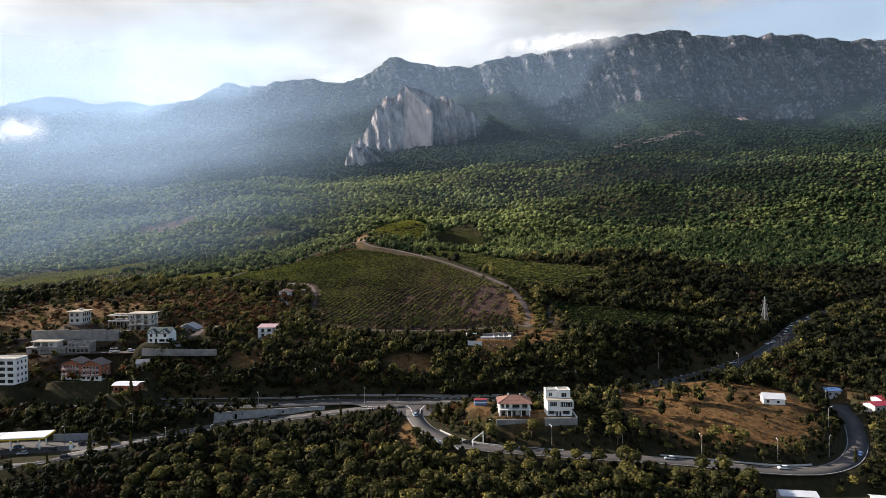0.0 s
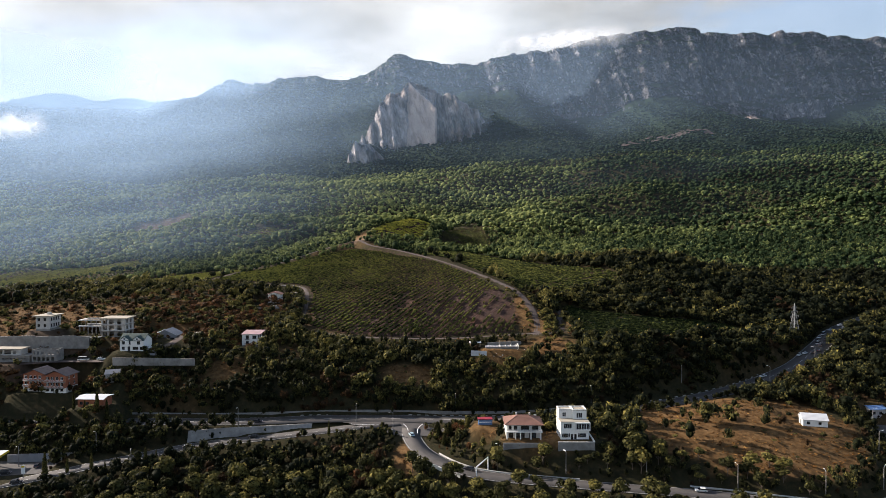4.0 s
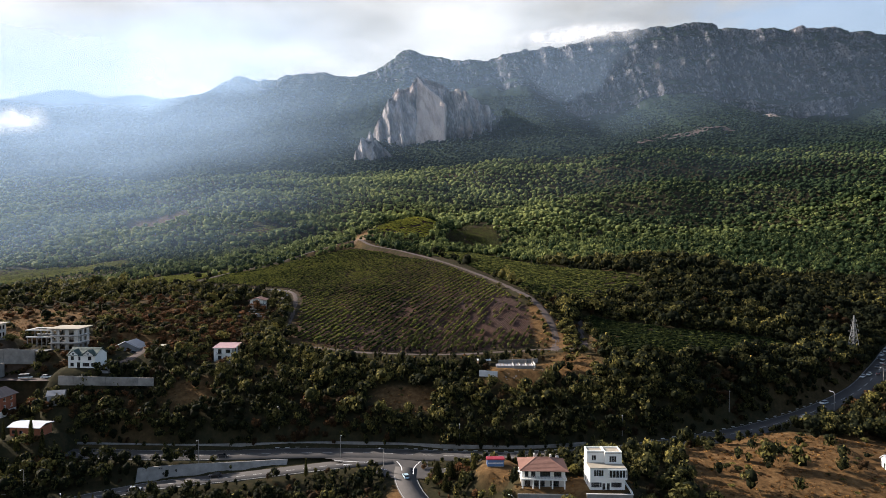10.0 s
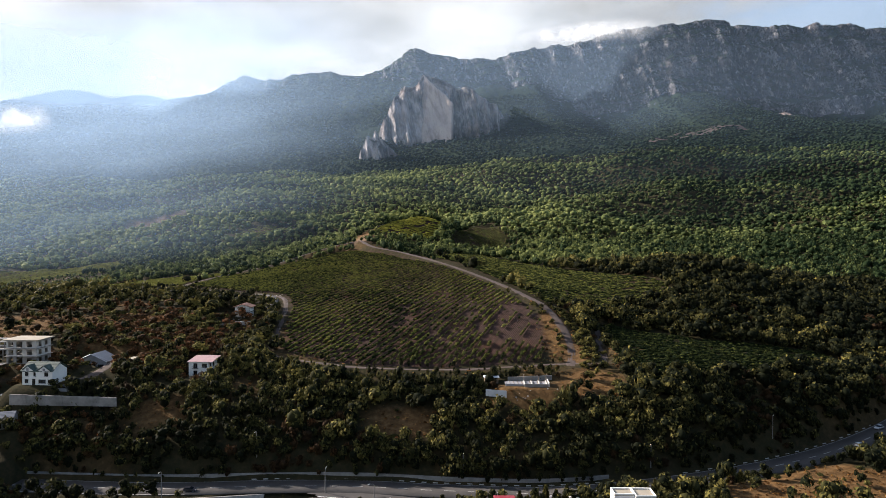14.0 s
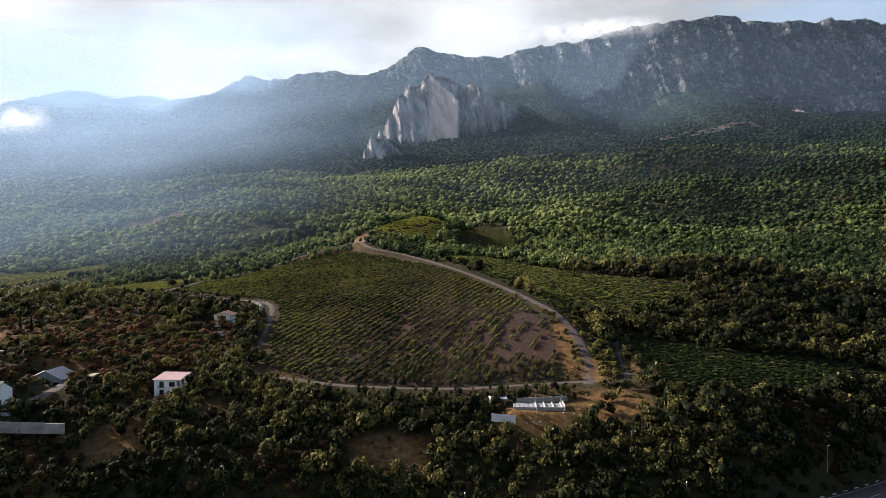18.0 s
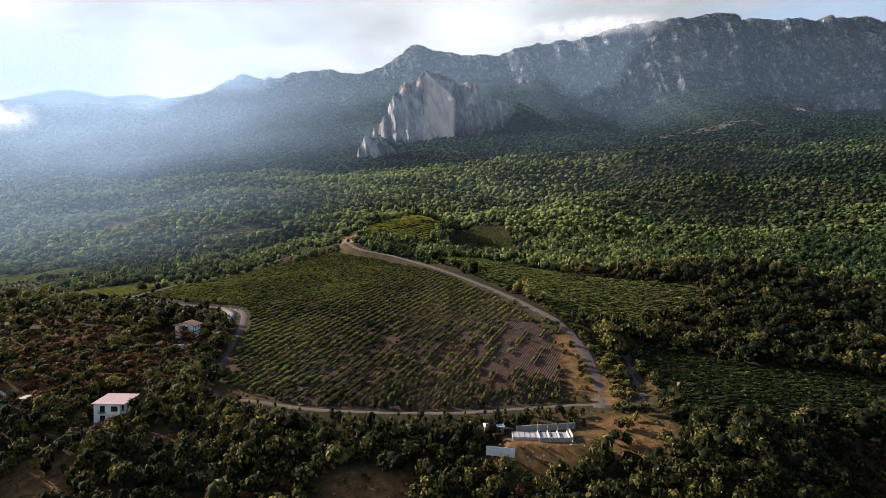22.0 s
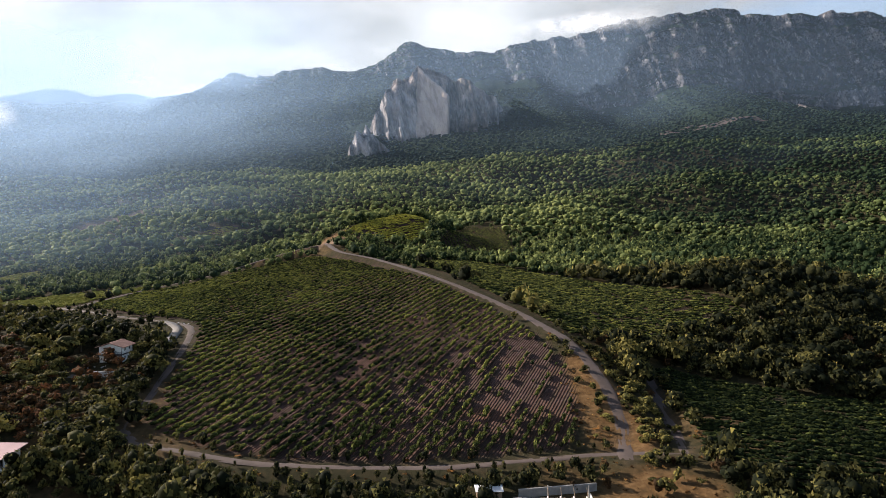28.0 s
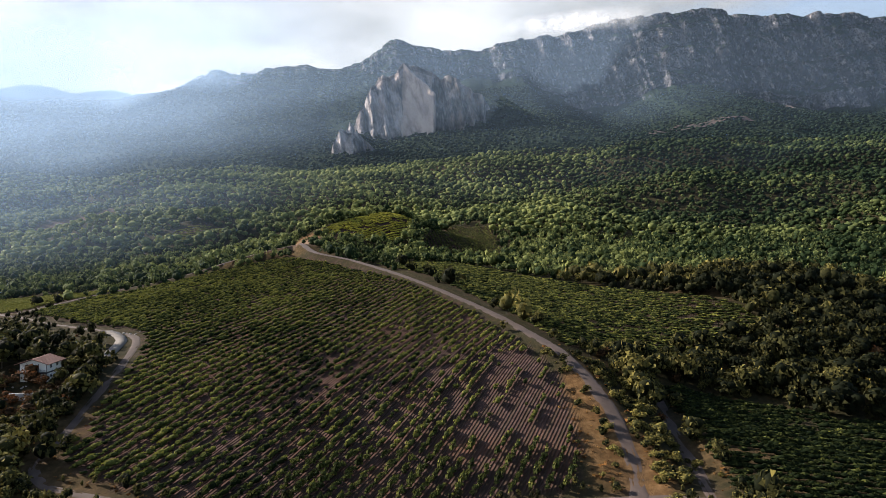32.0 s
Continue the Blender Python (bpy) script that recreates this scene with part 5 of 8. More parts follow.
# ---- houses by the road ----
def white_house():
    h = thing("house", "three-storey white house with stepped flat roofs and dark windows", "house", (45.7, 284.2, -11.8), 1.5)
    lower = {"front": [(1.0, 0.9, 2.1, 1.5), (4.0, 0.05, 0.95, 2.1), (5.4, 0.05, 0.95, 2.1), (7.4, 0.9, 2.3, 1.5)], "left": [(2.0, 1.0, 1.0, 1.3), (5.5, 1.0, 1.0, 1.3)]}
    block(h, WHITE_WALL, 11.2, 8.8, 0, 3.6, lower, FRAME_DARK)
    middle = {"front": [(1.2, 0.7, 3.2, 2.1), (6.0, 0.7, 4.7, 2.1)], "left": [(2.0, 1.0, 1.0, 1.4), (5.0, 1.0, 1.0, 1.4)], "right": [(3.0, 1.0, 1.2, 1.4)]}
    block(h, WHITE_WALL, 11.2, 8.8, 3.61, 7.0, middle, FRAME_WHITE)
    bay = box_part("bay_slab", WHITE_WALL, h, [(5.6, 11.7, -0.75, -0.003, 3.5, 4.2), (5.6, 11.7, -0.75, -0.003, 6.55, 6.95), (5.6, 5.8, -0.75, -0.003, 4.203, 6.547), (11.5, 11.7, -0.75, -0.003, 4.203, 6.547)])
    for k in range(6):
        box_part("bay_mullion", FRAME_WHITE, bay, [(6.0 + k * 1.02, 6.14 + k * 1.02, -0.7, -0.6, 4.203, 6.547)])
    box_part("bay_glass", GLASS, h, [(5.81, 11.49, -0.62, -0.6, 4.203, 6.547)])
    flat_roof(h, 11.2, 8.8, 7.0, 0.25, 0.22, parapet=0.0)
    upper = {"front": [(1.5, 0.6, 1.5, 1.8)], "left": [(1.5, 0.9, 0.9, 1.3)]}
    block(h, WHITE_WALL, 5.6, 4.3, 7.23, 10.5, upper, FRAME_WHITE, 0.0, 4.5)
    block(h, WHITE_WALL, 5.5, 5.4, 7.23, 10.5, {"front": [(1.4, 0.4, 2.4, 2.1)]}, FRAME_WHITE, 5.61, 3.4)
    flat_roof(h, 5.6, 4.3, 10.5, 0.0, 0.18, ox=0, oy=4.5, parapet=0.45)
    flat_roof(h, 5.5, 5.4, 10.5, 0.0, 0.18, ox=5.61, oy=3.4, parapet=0.45)
    for k, z in ((1.0, 0.9), (7.4, 0.9)):
        box_part("shutter", FRAME_DARK, h, [(k - 0.55, k - 0.05, -0.05, -0.004, z, z + 1.5)])
        box_part("shutter", FRAME_DARK, h, [(k + 2.2, k + 2.7, -0.05, -0.004, z, z + 1.5)])
    wall = thing("terrace_wall", "low pale concrete terrace wall in front of the white house", "wall", (44, 280.4, -13.4))
    box_part("wall_body", CONCRETE, wall, [(0, 14.5, 0, 0.4, -3.2, 1.7)], bevel=0.04)
    box_part("coping", PALE_WALL, wall, [(-0.1, 14.6, -0.1, 0.5, 1.704, 1.85)])
    side = thing("garden_wall", "narrow white wall running down beside the white house", "wall", (58.3, 281.2, -12.6), 0)
    box_part("wall_body", WHITE_WALL, side, [(0, 0.3, 0, 10.5, -2.0, 1.4)], bevel=0.03)


def red_roof_house():
    h = thing("house", "pale two-storey house with brown hip roof and columned porch", "house", (24.2, 286.0, -12.4), -1.0)
    for k in range(5):
        x = (0, 3.4, 5.4, 9.6, 13.5)[k]
        box_part("column", WHITE_WALL, h, [(x, x + 0.45, 0, 0.45, 0, 3.0)], bevel=0.03)
    block(h, PALE_WALL, 13.9, 8.2, 0, 3.0, {"front": [(1.0, 0.05, 1.8, 2.3), (4.0, 0.05, 3.5, 2.4), (9.3, 0.05, 2.8, 2.3)]}, FRAME_DARK, 0, 2.0)
    box_part("balcony_slab", WHITE_WALL, h, [(-0.4, 14.4, -0.6, 10.4, 3.005, 3.35)], bevel=0.03)
    block(h, WHITE_WALL, 13.9, 9.0, 3.36, 6.1, {"front": [(0.9, 0.2, 1.2, 2.1), (3.0, 0.2, 1.4, 2.1), (5.9, 0.2, 3.3, 2.1), (10.4, 0.2, 2.4, 2.1)], "left": [(1.5, 0.7, 1.3, 1.5), (5.5, 0.7, 1.3, 1.5)]}, FRAME_DARK, 0, 1.0)
    railing(h, STEEL, [(-0.3, -0.5, 3.36), (14.3, -0.5, 3.36)], 0.95, 0.45)
    box_part("porch_beam", WHITE_WALL, h, [(-0.2, 14.1, 0.05, 0.35, 5.6, 6.05)])
    for x in (0.05, 4.8, 9.2, 13.6):
        box_part("porch_post", WHITE_WALL, h, [(x, x + 0.25, 0.08, 0.32, 3.36, 5.6)])
    r = hip_roof(h, TILE, 13.9, 10.0, 6.12, 2.5, 0.9, courses=11)
    box_part("chimney", PALE_WALL, r, [(4.2, 4.8, 6.2, 6.8, 7.2, 9.2)], bevel=0.03)
    box_part("chimney", PALE_WALL, r, [(9.6, 10.2, 6.5, 7.1, 7.2, 9.0)], bevel=0.03)
    box_part("roof_tank", STEEL, h, [(12.0, 13.0, 9.0, 9.8, 6.4, 7.6)], bevel=0.1)
    w = thing("retaining_wall", "rough concrete retaining wall below the tiled house", "wall", (22.5, 282.4, -14.6))
    box_part("wall_body", CONCRETE, w, [(0, 17, 0, 0.45, -3.0, 1.9)], bevel=0.05)


def kiosk():
    z = ground(16.7, 305)
    k = thing("kiosk", "blue sheet-metal kiosk with a red roof and pale stripe", "kiosk", (13.7, 304, z), 3)
    box_part("body", BLUE_TIN, k, [(0, 6.0, 0, 2.6, 0.2, 2.5)], bevel=0.05)
    box_part("stripe", FRAME_WHITE, k, [(0.3, 5.7, -0.03, -0.002, 1.2, 1.55)])
    box_part("roof", RED_TIN, k, [(-0.2, 6.2, -0.3, 2.8, 2.503, 2.85)], bevel=0.06)
    box_part("plinth", CONCRETE, k, [(0.1, 5.9, 0.1, 2.5, -0.3, 0.195)])


def shed_house():
    h = thing("cottage", "small white gabled cottage with white roof on the dry hill", "house", (153.8, 305.5, -12.7), -14)
    block(h, WHITE_WALL, 9.6, 6.4, 0, 2.8, {"front": [(1.5, 0.9, 1.2, 1.1), (6.0, 0.9, 1.2, 1.1)], "left": [(2.2, 0.05, 2.0, 2.0)]}, FRAME_DARK)
    gable_roof(h, WHITE_ROOF, 9.6, 6.4, 2.8, 2.2, 0.4, along="x", courses=6, gable_mat=WHITE_WALL)


# ---- houses by the vineyard ----
def small_white_house():
    h = thing("house", "white two-storey house with pink tin roof and side balconies", "house", (-113.2, 379.6, 8.4), 0)
    block(h, CONCRETE, 8.6, 8.6, -1.6, 0.8, {"front": [(5.4, 0.5, 1.0, 1.3)]}, FRAME_DARK)
    block(h, WHITE_WALL, 8.6, 8.6, 0.81, 3.9, {"front": [(2.0, 0.3, 1.7, 2.0), (6.9, 0.4, 1.0, 1.6)], "right": [(1.0, 0.1, 1.4, 2.1), (4.5, 0.1, 1.6, 2.1)]}, FRAME_DARK)
    block(h, WHITE_WALL, 8.6, 8.6, 3.91, 7.0, {"front": [(2.0, 0.3, 1.7, 2.0), (5.7, 0.5, 2.2, 1.7)], "right": [(1.0, 0.1, 1.4, 2.1), (4.5, 0.1, 1.6, 2.1)]}, FRAME_DARK)
    for z in (0.75, 3.85):
        b = box_part("balcony", WHITE_WALL, h, [(8.61, 10.3, 0.3, 8.3, z, z + 0.18), (10.15, 10.3, 0.3, 8.3, z + 0.184, z + 1.0)])
        railing(b, STEEL, [(8.7, 0.35, z + 0.18), (10.2, 0.35, z + 0.18)], 0.9, 0.3)
        f = box_part("balcony", CONCRETE, h, [(1.6, 4.2, -0.8, -0.004, z + 0.1, z + 0.25)])
        railing(f, FRAME_DARK, [(1.65, -0.75, z + 0.25), (4.15, -0.75, z + 0.25)], 0.85, 0.3)
    r = roof_faces(h, PINK_TIN, [[(-0.5, -0.6, 7.0), (10.4, -0.6, 7.0), (10.4, 9.1, 8.0), (-0.5, 9.1, 8.0)]])
    for k in range(19):
        x = -0.4 + k * 0.58
        a, b = Vector((x, -0.6, 7.0)), Vector((x, 9.1, 8.0))
        bm = bmesh.new()
        tube(bm, a, b, 0.035, sides=4)
        part("roof_seam", bm, PINK_TIN, r)
    box_part("back_wall_top", WHITE_WALL, h, [(0, 8.6, 8.3, 8.59, 7.003, 7.75)])


def vineyard_house():
    h = thing("house", "white two-storey house with a low terracotta roof beside the vineyard", "house", (-117.8, 445.6, 25.6), 3)
    wide = {"front": [(2.7, 0.15, 2.6, 2.0)], "right": [(1.5, 0.8, 1.3, 1.2), (5.0, 0.8, 1.3, 1.2)]}
    block(h, WHITE_WALL, 8.0, 7.6, 0, 2.55, wide, FRAME_WHITE)
    block(h, WHITE_WALL, 8.0, 7.6, 2.9, 5.3, wide, FRAME_WHITE)
    box_part("balcony_band", FRAME_DARK, h, [(-0.3, 8.3, -0.9, 7.9, 2.555, 2.895)], bevel=0.03)
    railing(h, FRAME_DARK, [(-0.2, -0.8, 2.9), (8.2, -0.8, 2.9)], 0.7, 0.4)
    for x in (0.0, 2.3, 5.5, 7.85):
        box_part("post", FRAME_DARK, h, [(x, x + 0.15, -0.06, -0.004, 0, 5.3)])
    gable_roof(h, TILE, 8.0, 7.6, 5.32, 1.6, 1.0, along="y", courses=9)
    w = thing("retaining_wall", "pale concrete retaining wall below the vineyard house", "wall", (-113.5, 434.8, 23.2), 6)
    box_part("wall_body", PALE_WALL, w, [(0, 7.5, 0, 0.35, -1.5, 1.6)], bevel=0.04)
    box_part("wall_body", CONCRETE, w, [(-8.5, -0.01, 0.2, 0.5, -1.5, 0.6)], bevel=0.04)


# ---- the village ----
def hotel():
    h = thing("villa", "pale unfinished two-storey villa with arched side windows and flat roof", "house", (-221, 369.5, 19.0), 0)
    front = [(0.9, 0.9, 1.4, 1.6), (4.2, 0.9, 1.4, 1.6)]
    side = [(0.8 + 2.2 * k, 0.8, 1.2, 1.8) for k in range(4)]
    block(h, CONCRETE, 7.6, 9.6, -2.5, 0.9)
    block(h, PALE_WALL, 7.6, 9.6, 0.91, 4.2, {"front": front, "right": side}, FRAME_DARK)
    block(h, PALE_WALL, 7.6, 9.6, 4.21, 7.6, {"front": front, "right": side}, FRAME_DARK)
    flat_roof(h, 7.6, 9.6, 7.6, 1.2, 0.35)
    box_part("roof_hatch", PALE_WALL, h, [(3, 4.6, 5, 6.6, 7.96, 9.2)])


def unfinished_house():
    h = thing("unfinished_building", "unfinished concrete villa with open storeys and flat roof slabs", "building", (-186.5, 371, 15.2), 0)
    op = {"front": [(0.8, 0.5, 2.2, 2.2), (4.2, 0.3, 2.6, 2.5), (8.6, 0.5, 2.4, 2.2)], "right": [(1.0, 0.6, 2.0, 2.0), (5.0, 0.6, 2.0, 2.0)], "left": [(1.0, 0.6, 2.0, 2.0), (5.0, 0.6, 2.0, 2.0)]}
    for k in range(3):
        block(h, PALE_WALL if k else CONCRETE, 13.0, 9.0, k * 3.3, k * 3.3 + 3.15, op, None)
        box_part("floor_plate", CONCRETE, h, [(-0.6, 13.6, -0.8, 9.3, k * 3.3 + 3.153, k * 3.3 + 3.297)])
    flat_roof(h, 13.0, 9.0, 9.9, 1.1, 0.35)
    box_part("terrace", CONCRETE, h, [(-7.5, 1.5, -6.5, -0.81, -2.2, -1.9), (-7.5, 1.5, -6.5, -0.81, 0.4, 0.7)])
    for k in range(5):
        box_part("column", CONCRETE, h, [(-7.4 + k * 2.1, -7.1 + k * 2.1, -6.4, -6.1, -1.897, 0.397)])
    wing = thing("unfinished_wing", "open concrete frame wing with arches and a ring roof", "building", (-202, 377, 15.6), 0)
    for k in range(7):
        for y in (0.0, 8.0):
            box_part("column", CONCRETE, wing, [(k * 2.3, k * 2.3 + 0.4, y, y + 0.4, 0, 4.3)], bevel=0.03)
    box_part("beam", PALE_WALL, wing, [(-0.3, 14.6, -0.2, 0.6, 4.303, 4.9), (-0.3, 14.6, 7.8, 8.6, 4.303, 4.9)])
    for k in range(5):
        box_part("column", CONCRETE, wing, [(1 + k * 3.0, 1.35 + k * 3.0, 4.0, 4.35, 4.0, 7.6)])
    box_part("ring_beam", PALE_WALL, wing, [(-0.5, 15, -0.3, 1.2, 7.603, 8.0), (-0.5, 15, 7.2, 8.8, 7.603, 8.0), (-0.5, 1.2, 1.203, 7.197, 7.603, 8.0), (13.4, 15, 1.203, 7.197, 7.603, 8.0)])
    wall_with_holes(wing, CONCRETE, "back", 14.3, 8.4, 0, 4.2, [(1 + 2.3 * k, 0.05, 1.3, 2.8) for k in range(6)])


def green_roof_villa():
    h = thing("villa", "white villa with steep dark green gables and dormer windows", "house", (-167.6, 354, 10.8), -2)
    block(h, WHITE_WALL, 12.4, 8.4, 0, 3.1, {"front": [(1.0, 0.7, 1.5, 1.5), (4.0, 0.05, 1.4, 2.3), (6.6, 0.7, 3.0, 1.5), (10.4, 0.7, 1.2, 1.5)], "right": [(2, 0.8, 1.4, 1.4)]}, FRAME_DARK)
    block(h, WHITE_WALL, 12.4, 8.4, 3.11, 5.4, {"front": [(1.2, 0.3, 1.4, 1.6), (4.6, 0.3, 1.0, 1.6), (9.0, 0.3, 1.6, 1.6)]}, FRAME_DARK)
    gable_roof(h, GREEN_TILE, 12.4, 8.4, 5.4, 3.0, 0.5, along="x", courses=7)
    for x, w in ((0.6, 4.2), (7.0, 4.6)):
        gable_roof(h, GREEN_TILE, w, 4.4, 5.9, 1.9, 0.35, ox=x, oy=-0.5, along="y", courses=5)
        window_in(h, "front", w, 4.4, 5.0, (w / 2 - 0.5, 0.5, 1.0, 1.2), FRAME_WHITE, x, -0.72)
        box_part("dormer_cheek", WHITE_WALL, h, [(x, x + w, -0.45, -0.01, 5.3, 5.88)])
    box_part("balcony", WHITE_WALL, h, [(3.8, 6.2, -1.2, -0.46, 3.0, 3.2)])
    dome = thing("greenhouse", "low arched greenhouse with grey-green sheeting by the villa", "greenhouse", (-150.5, 351.5, 9.0), 0)
    bm = bmesh.new()
    n = 9
    for k in range(n):
        a0, a1 = math.pi * k / n, math.pi * (k + 1) / n
        q = [(2.6 * math.cos(a0), 0, 2.2 * math.sin(a0)), (2.6 * math.cos(a1), 0, 2.2 * math.sin(a1)), (2.6 * math.cos(a1), 7, 2.2 * math.sin(a1)), (2.6 * math.cos(a0), 7, 2.2 * math.sin(a0))]
        bm.faces.new([bm.verts.new(p) for p in q])
    bmesh.ops.remove_doubles(bm, verts=bm.verts[:], dist=0.01)
    part("cover", bm, GREY_WALL, dome)
    box_part("end_wall", GREY_WALL, dome, [(-2.2, 2.2, 0.05, 0.15, 0, 1.2)])


def grey_gable_house():
    h = thing("house", "grey gabled house with pale roof edges and a glazed porch", "house", (-164, 383.5, 10.2), -3)
    block(h, GREY_WALL, 13.0, 8.5, 0, 4.0, {"front": [(0.8, 0.9, 2.6, 1.8), (4.8, 0.9, 3.2, 1.8), (9.2, 0.9, 2.6, 1.8)], "right": [(1.5, 1.2, 1.4, 1.4), (5.0, 1.2, 1.4, 1.4)]}, FRAME_DARK)
    gable_roof(h, GREY_WALL, 13.0, 8.5, 4.0, 3.2, 0.6, along="y", courses=7, gable_mat=GREY_WALL)
    bm = bmesh.new()
    for s in (-1, 1):
        tube(bm, (6.5 + s * 7.1, -0.62, 4.0), (6.5, -0.62, 7.2), 0.16, sides=4)
    part("barge_board", bm, WHITE_ROOF, h)
    s = thing("shed", "small pale flat-roofed shed beside the gabled house", "shed", (-143.5, 387, 11.3), 0)
    block(s, PALE_WALL, 5.2, 4.6, 0, 3.2, {"front": [(0.7, 0.8, 1.3, 1.3), (3.2, 0.05, 1.0, 2.0)]}, FRAME_DARK)
    flat_roof(s, 5.2, 4.6, 3.2, 0.5, 0.22)


def lower_terrace_building():
    h = thing("unfinished_building", "raw concrete two-level shell with dark window openings", "building", (-235, 352, 5.2), 0)
    block(h, CONCRETE, 22.0, 6.5, 0, 3.4, {"front": [(3.0, 0.2, 3.4, 2.4)] + [(8.0 + k * 1.9, 1.5, 1.0, 0.9) for k in range(7)]}, None)
    box_part("deck", CONCRETE, h, [(-0.4, 22.4, -0.5, 6.8, 3.403, 3.75)])
    block(h, PALE_WALL, 13.5, 5.4, 3.76, 6.8, {"front": [(0.5, 0.4, 3.5, 2.2), (5.0, 0.4, 3.5, 2.2), (9.5, 0.6, 1.6, 1.6)]}, None, 3.5, 0.8)
    flat_roof(h, 13.5, 5.4, 6.8, 1.0, 0.3, ox=3.5, oy=0.8)
    g = thing("unfinished_building", "concrete frame with rows of window openings and no roof", "building", (-211.5, 351.5, 5.8), 0)
    block(g, CONCRETE, 12.5, 6.5, 0, 3.0, {"front": [(0.6 + k * 2.3, 0.4, 1.5, 2.0) for k in range(5)]}, None)
    block(g, CONCRETE, 12.5, 6.5, 3.01, 6.0, {"front": [(0.8 + k * 1.9, 0.6, 1.0, 1.6) for k in range(6)], "right": [(1, 0.6, 1.6, 1.6)]}, None)
    for k in range(6):
        box_part("column_stub", CONCRETE, g, [(0.1 + k * 2.4, 0.45 + k * 2.4, 0.1, 0.45, 6.003, 6.9)])
    w = thing("terrace_wall", "long pale stained concrete terrace wall in the village", "wall", (-238, 361.5, 12.6), 0)
    for k in range(7):
        box_part("panel", CONCRETE, w, [(k * 7.2, k * 7.2 + 7.16, 0.04 * (k % 2), 0.6, -2, 4.4 + 0.2 * (k % 3))], bevel=0.05)
    v = thing("terrace_wall", "grey concrete retaining wall above the trees", "wall", (-168, 347.4, 6.6), 0)
    for k in range(6):
        box_part("panel", CONCRETE, v, [(k * 6.9, k * 6.9 + 6.86, 0.04 * (k % 2), 0.5, -2, 2.0 - 0.1 * k)], bevel=0.05)


def brick_houses():
    for x, y, w, lab in ((-207, 338, 11.5, "red brick house with dark gabled roof and three storeys"), (-194.5, 335, 11.0, "red brick house with brown gabled roof and white window frames")):
        h = thing("brick_house", lab, "house", (x, y, -6), -4)
        rows = {"front": [(0.8 + 2.4 * k, 0.8, 1.5, 1.5) for k in range(4)], "right": [(1.5, 0.9, 1.2, 1.4), (5.5, 0.9, 1.2, 1.4)]}
        block(h, WHITE_WALL, w, 8.5, 0, 2.6, rows, FRAME_DARK)
        block(h, BRICK, w, 8.5, 2.61, 5.5, rows, FRAME_WHITE)
        block(h, BRICK, w, 8.5, 5.51, 8.4, rows, FRAME_WHITE)
        gable_roof(h, DARK_TILE, w, 8.5, 8.4, 2.6, 0.7, along="y", courses=8, gable_mat=BRICK)
        for z in (2.6, 5.5):
            b = box_part("balcony", CONCRETE, h, [(0.5, w - 0.5, -1.3, -0.004, z - 0.2, z)])
            railing(b, FRAME_WHITE, [(0.6, -1.25, z), (w - 0.6, -1.25, z)], 0.95, 0.4)


def apartment_block():
    h = thing("apartment_building", "white flat-roofed apartment building with glazed balconies", "building", (-243, 328, -6), -3)
    for k in range(4):
        block(h, WHITE_WALL, 19.0, 9.0, k * 3.2, k * 3.2 + 3.19, {"front": [(1.0 + 4.5 * j, 0.6, 3.2, 1.9) for j in range(4)], "right": [(1.0, 0.8, 1.2, 1.4), (4.0, 0.8, 1.2, 1.4), (7.0, 0.8, 1.2, 1.4)]}, FRAME_DARK)
        b = box_part("balcony", WHITE_WALL, h, [(10.0, 18.8, -1.4, -0.004, k * 3.2 - 0.05, k * 3.2 + 0.12), (10.0, 18.8, -1.4, -1.25, k * 3.2 + 0.123, k * 3.2 + 0.95)])
    flat_roof(h, 19.0, 9.0, 12.8, 0.3, 0.25, parapet=0.6)
    a = thing("low_house", "low house with a curved white sheet roof among trees", "house", (-170.5, 321.5, -9.0), -4)
    block(a, BRICK, 12.5, 6.5, 0, 3.6, {"front": [(1, 1, 1.4, 1.3), (4, 1, 1.4, 1.3), (8, 1, 1.4, 1.3)]}, FRAME_DARK)
    roof_faces(a, WHITE_ROOF, [[(-0.6, -0.8, 3.7), (13.1, -0.8, 3.7), (13.1, 2.6, 4.7), (-0.6, 2.6, 4.7)], [(-0.6, 2.61, 4.7), (13.1, 2.61, 4.7), (13.1, 7.2, 4.2), (-0.6, 7.2, 4.2)]])
    c = thing("hut", "small grey gabled hut standing among the trees", "hut", (-166, 337, -1.6), 20)
    block(c, GREY_WALL, 6.0, 5.0, 0, 4.2, {"front": [(1, 1.2, 1.2, 1.3), (3.6, 1.2, 1.2, 1.3)]}, FRAME_DARK)
    gable_roof(c, GREY_WALL, 6.0, 5.0, 4.2, 1.7, 0.4, along="x", courses=5, gable_mat=GREY_WALL)


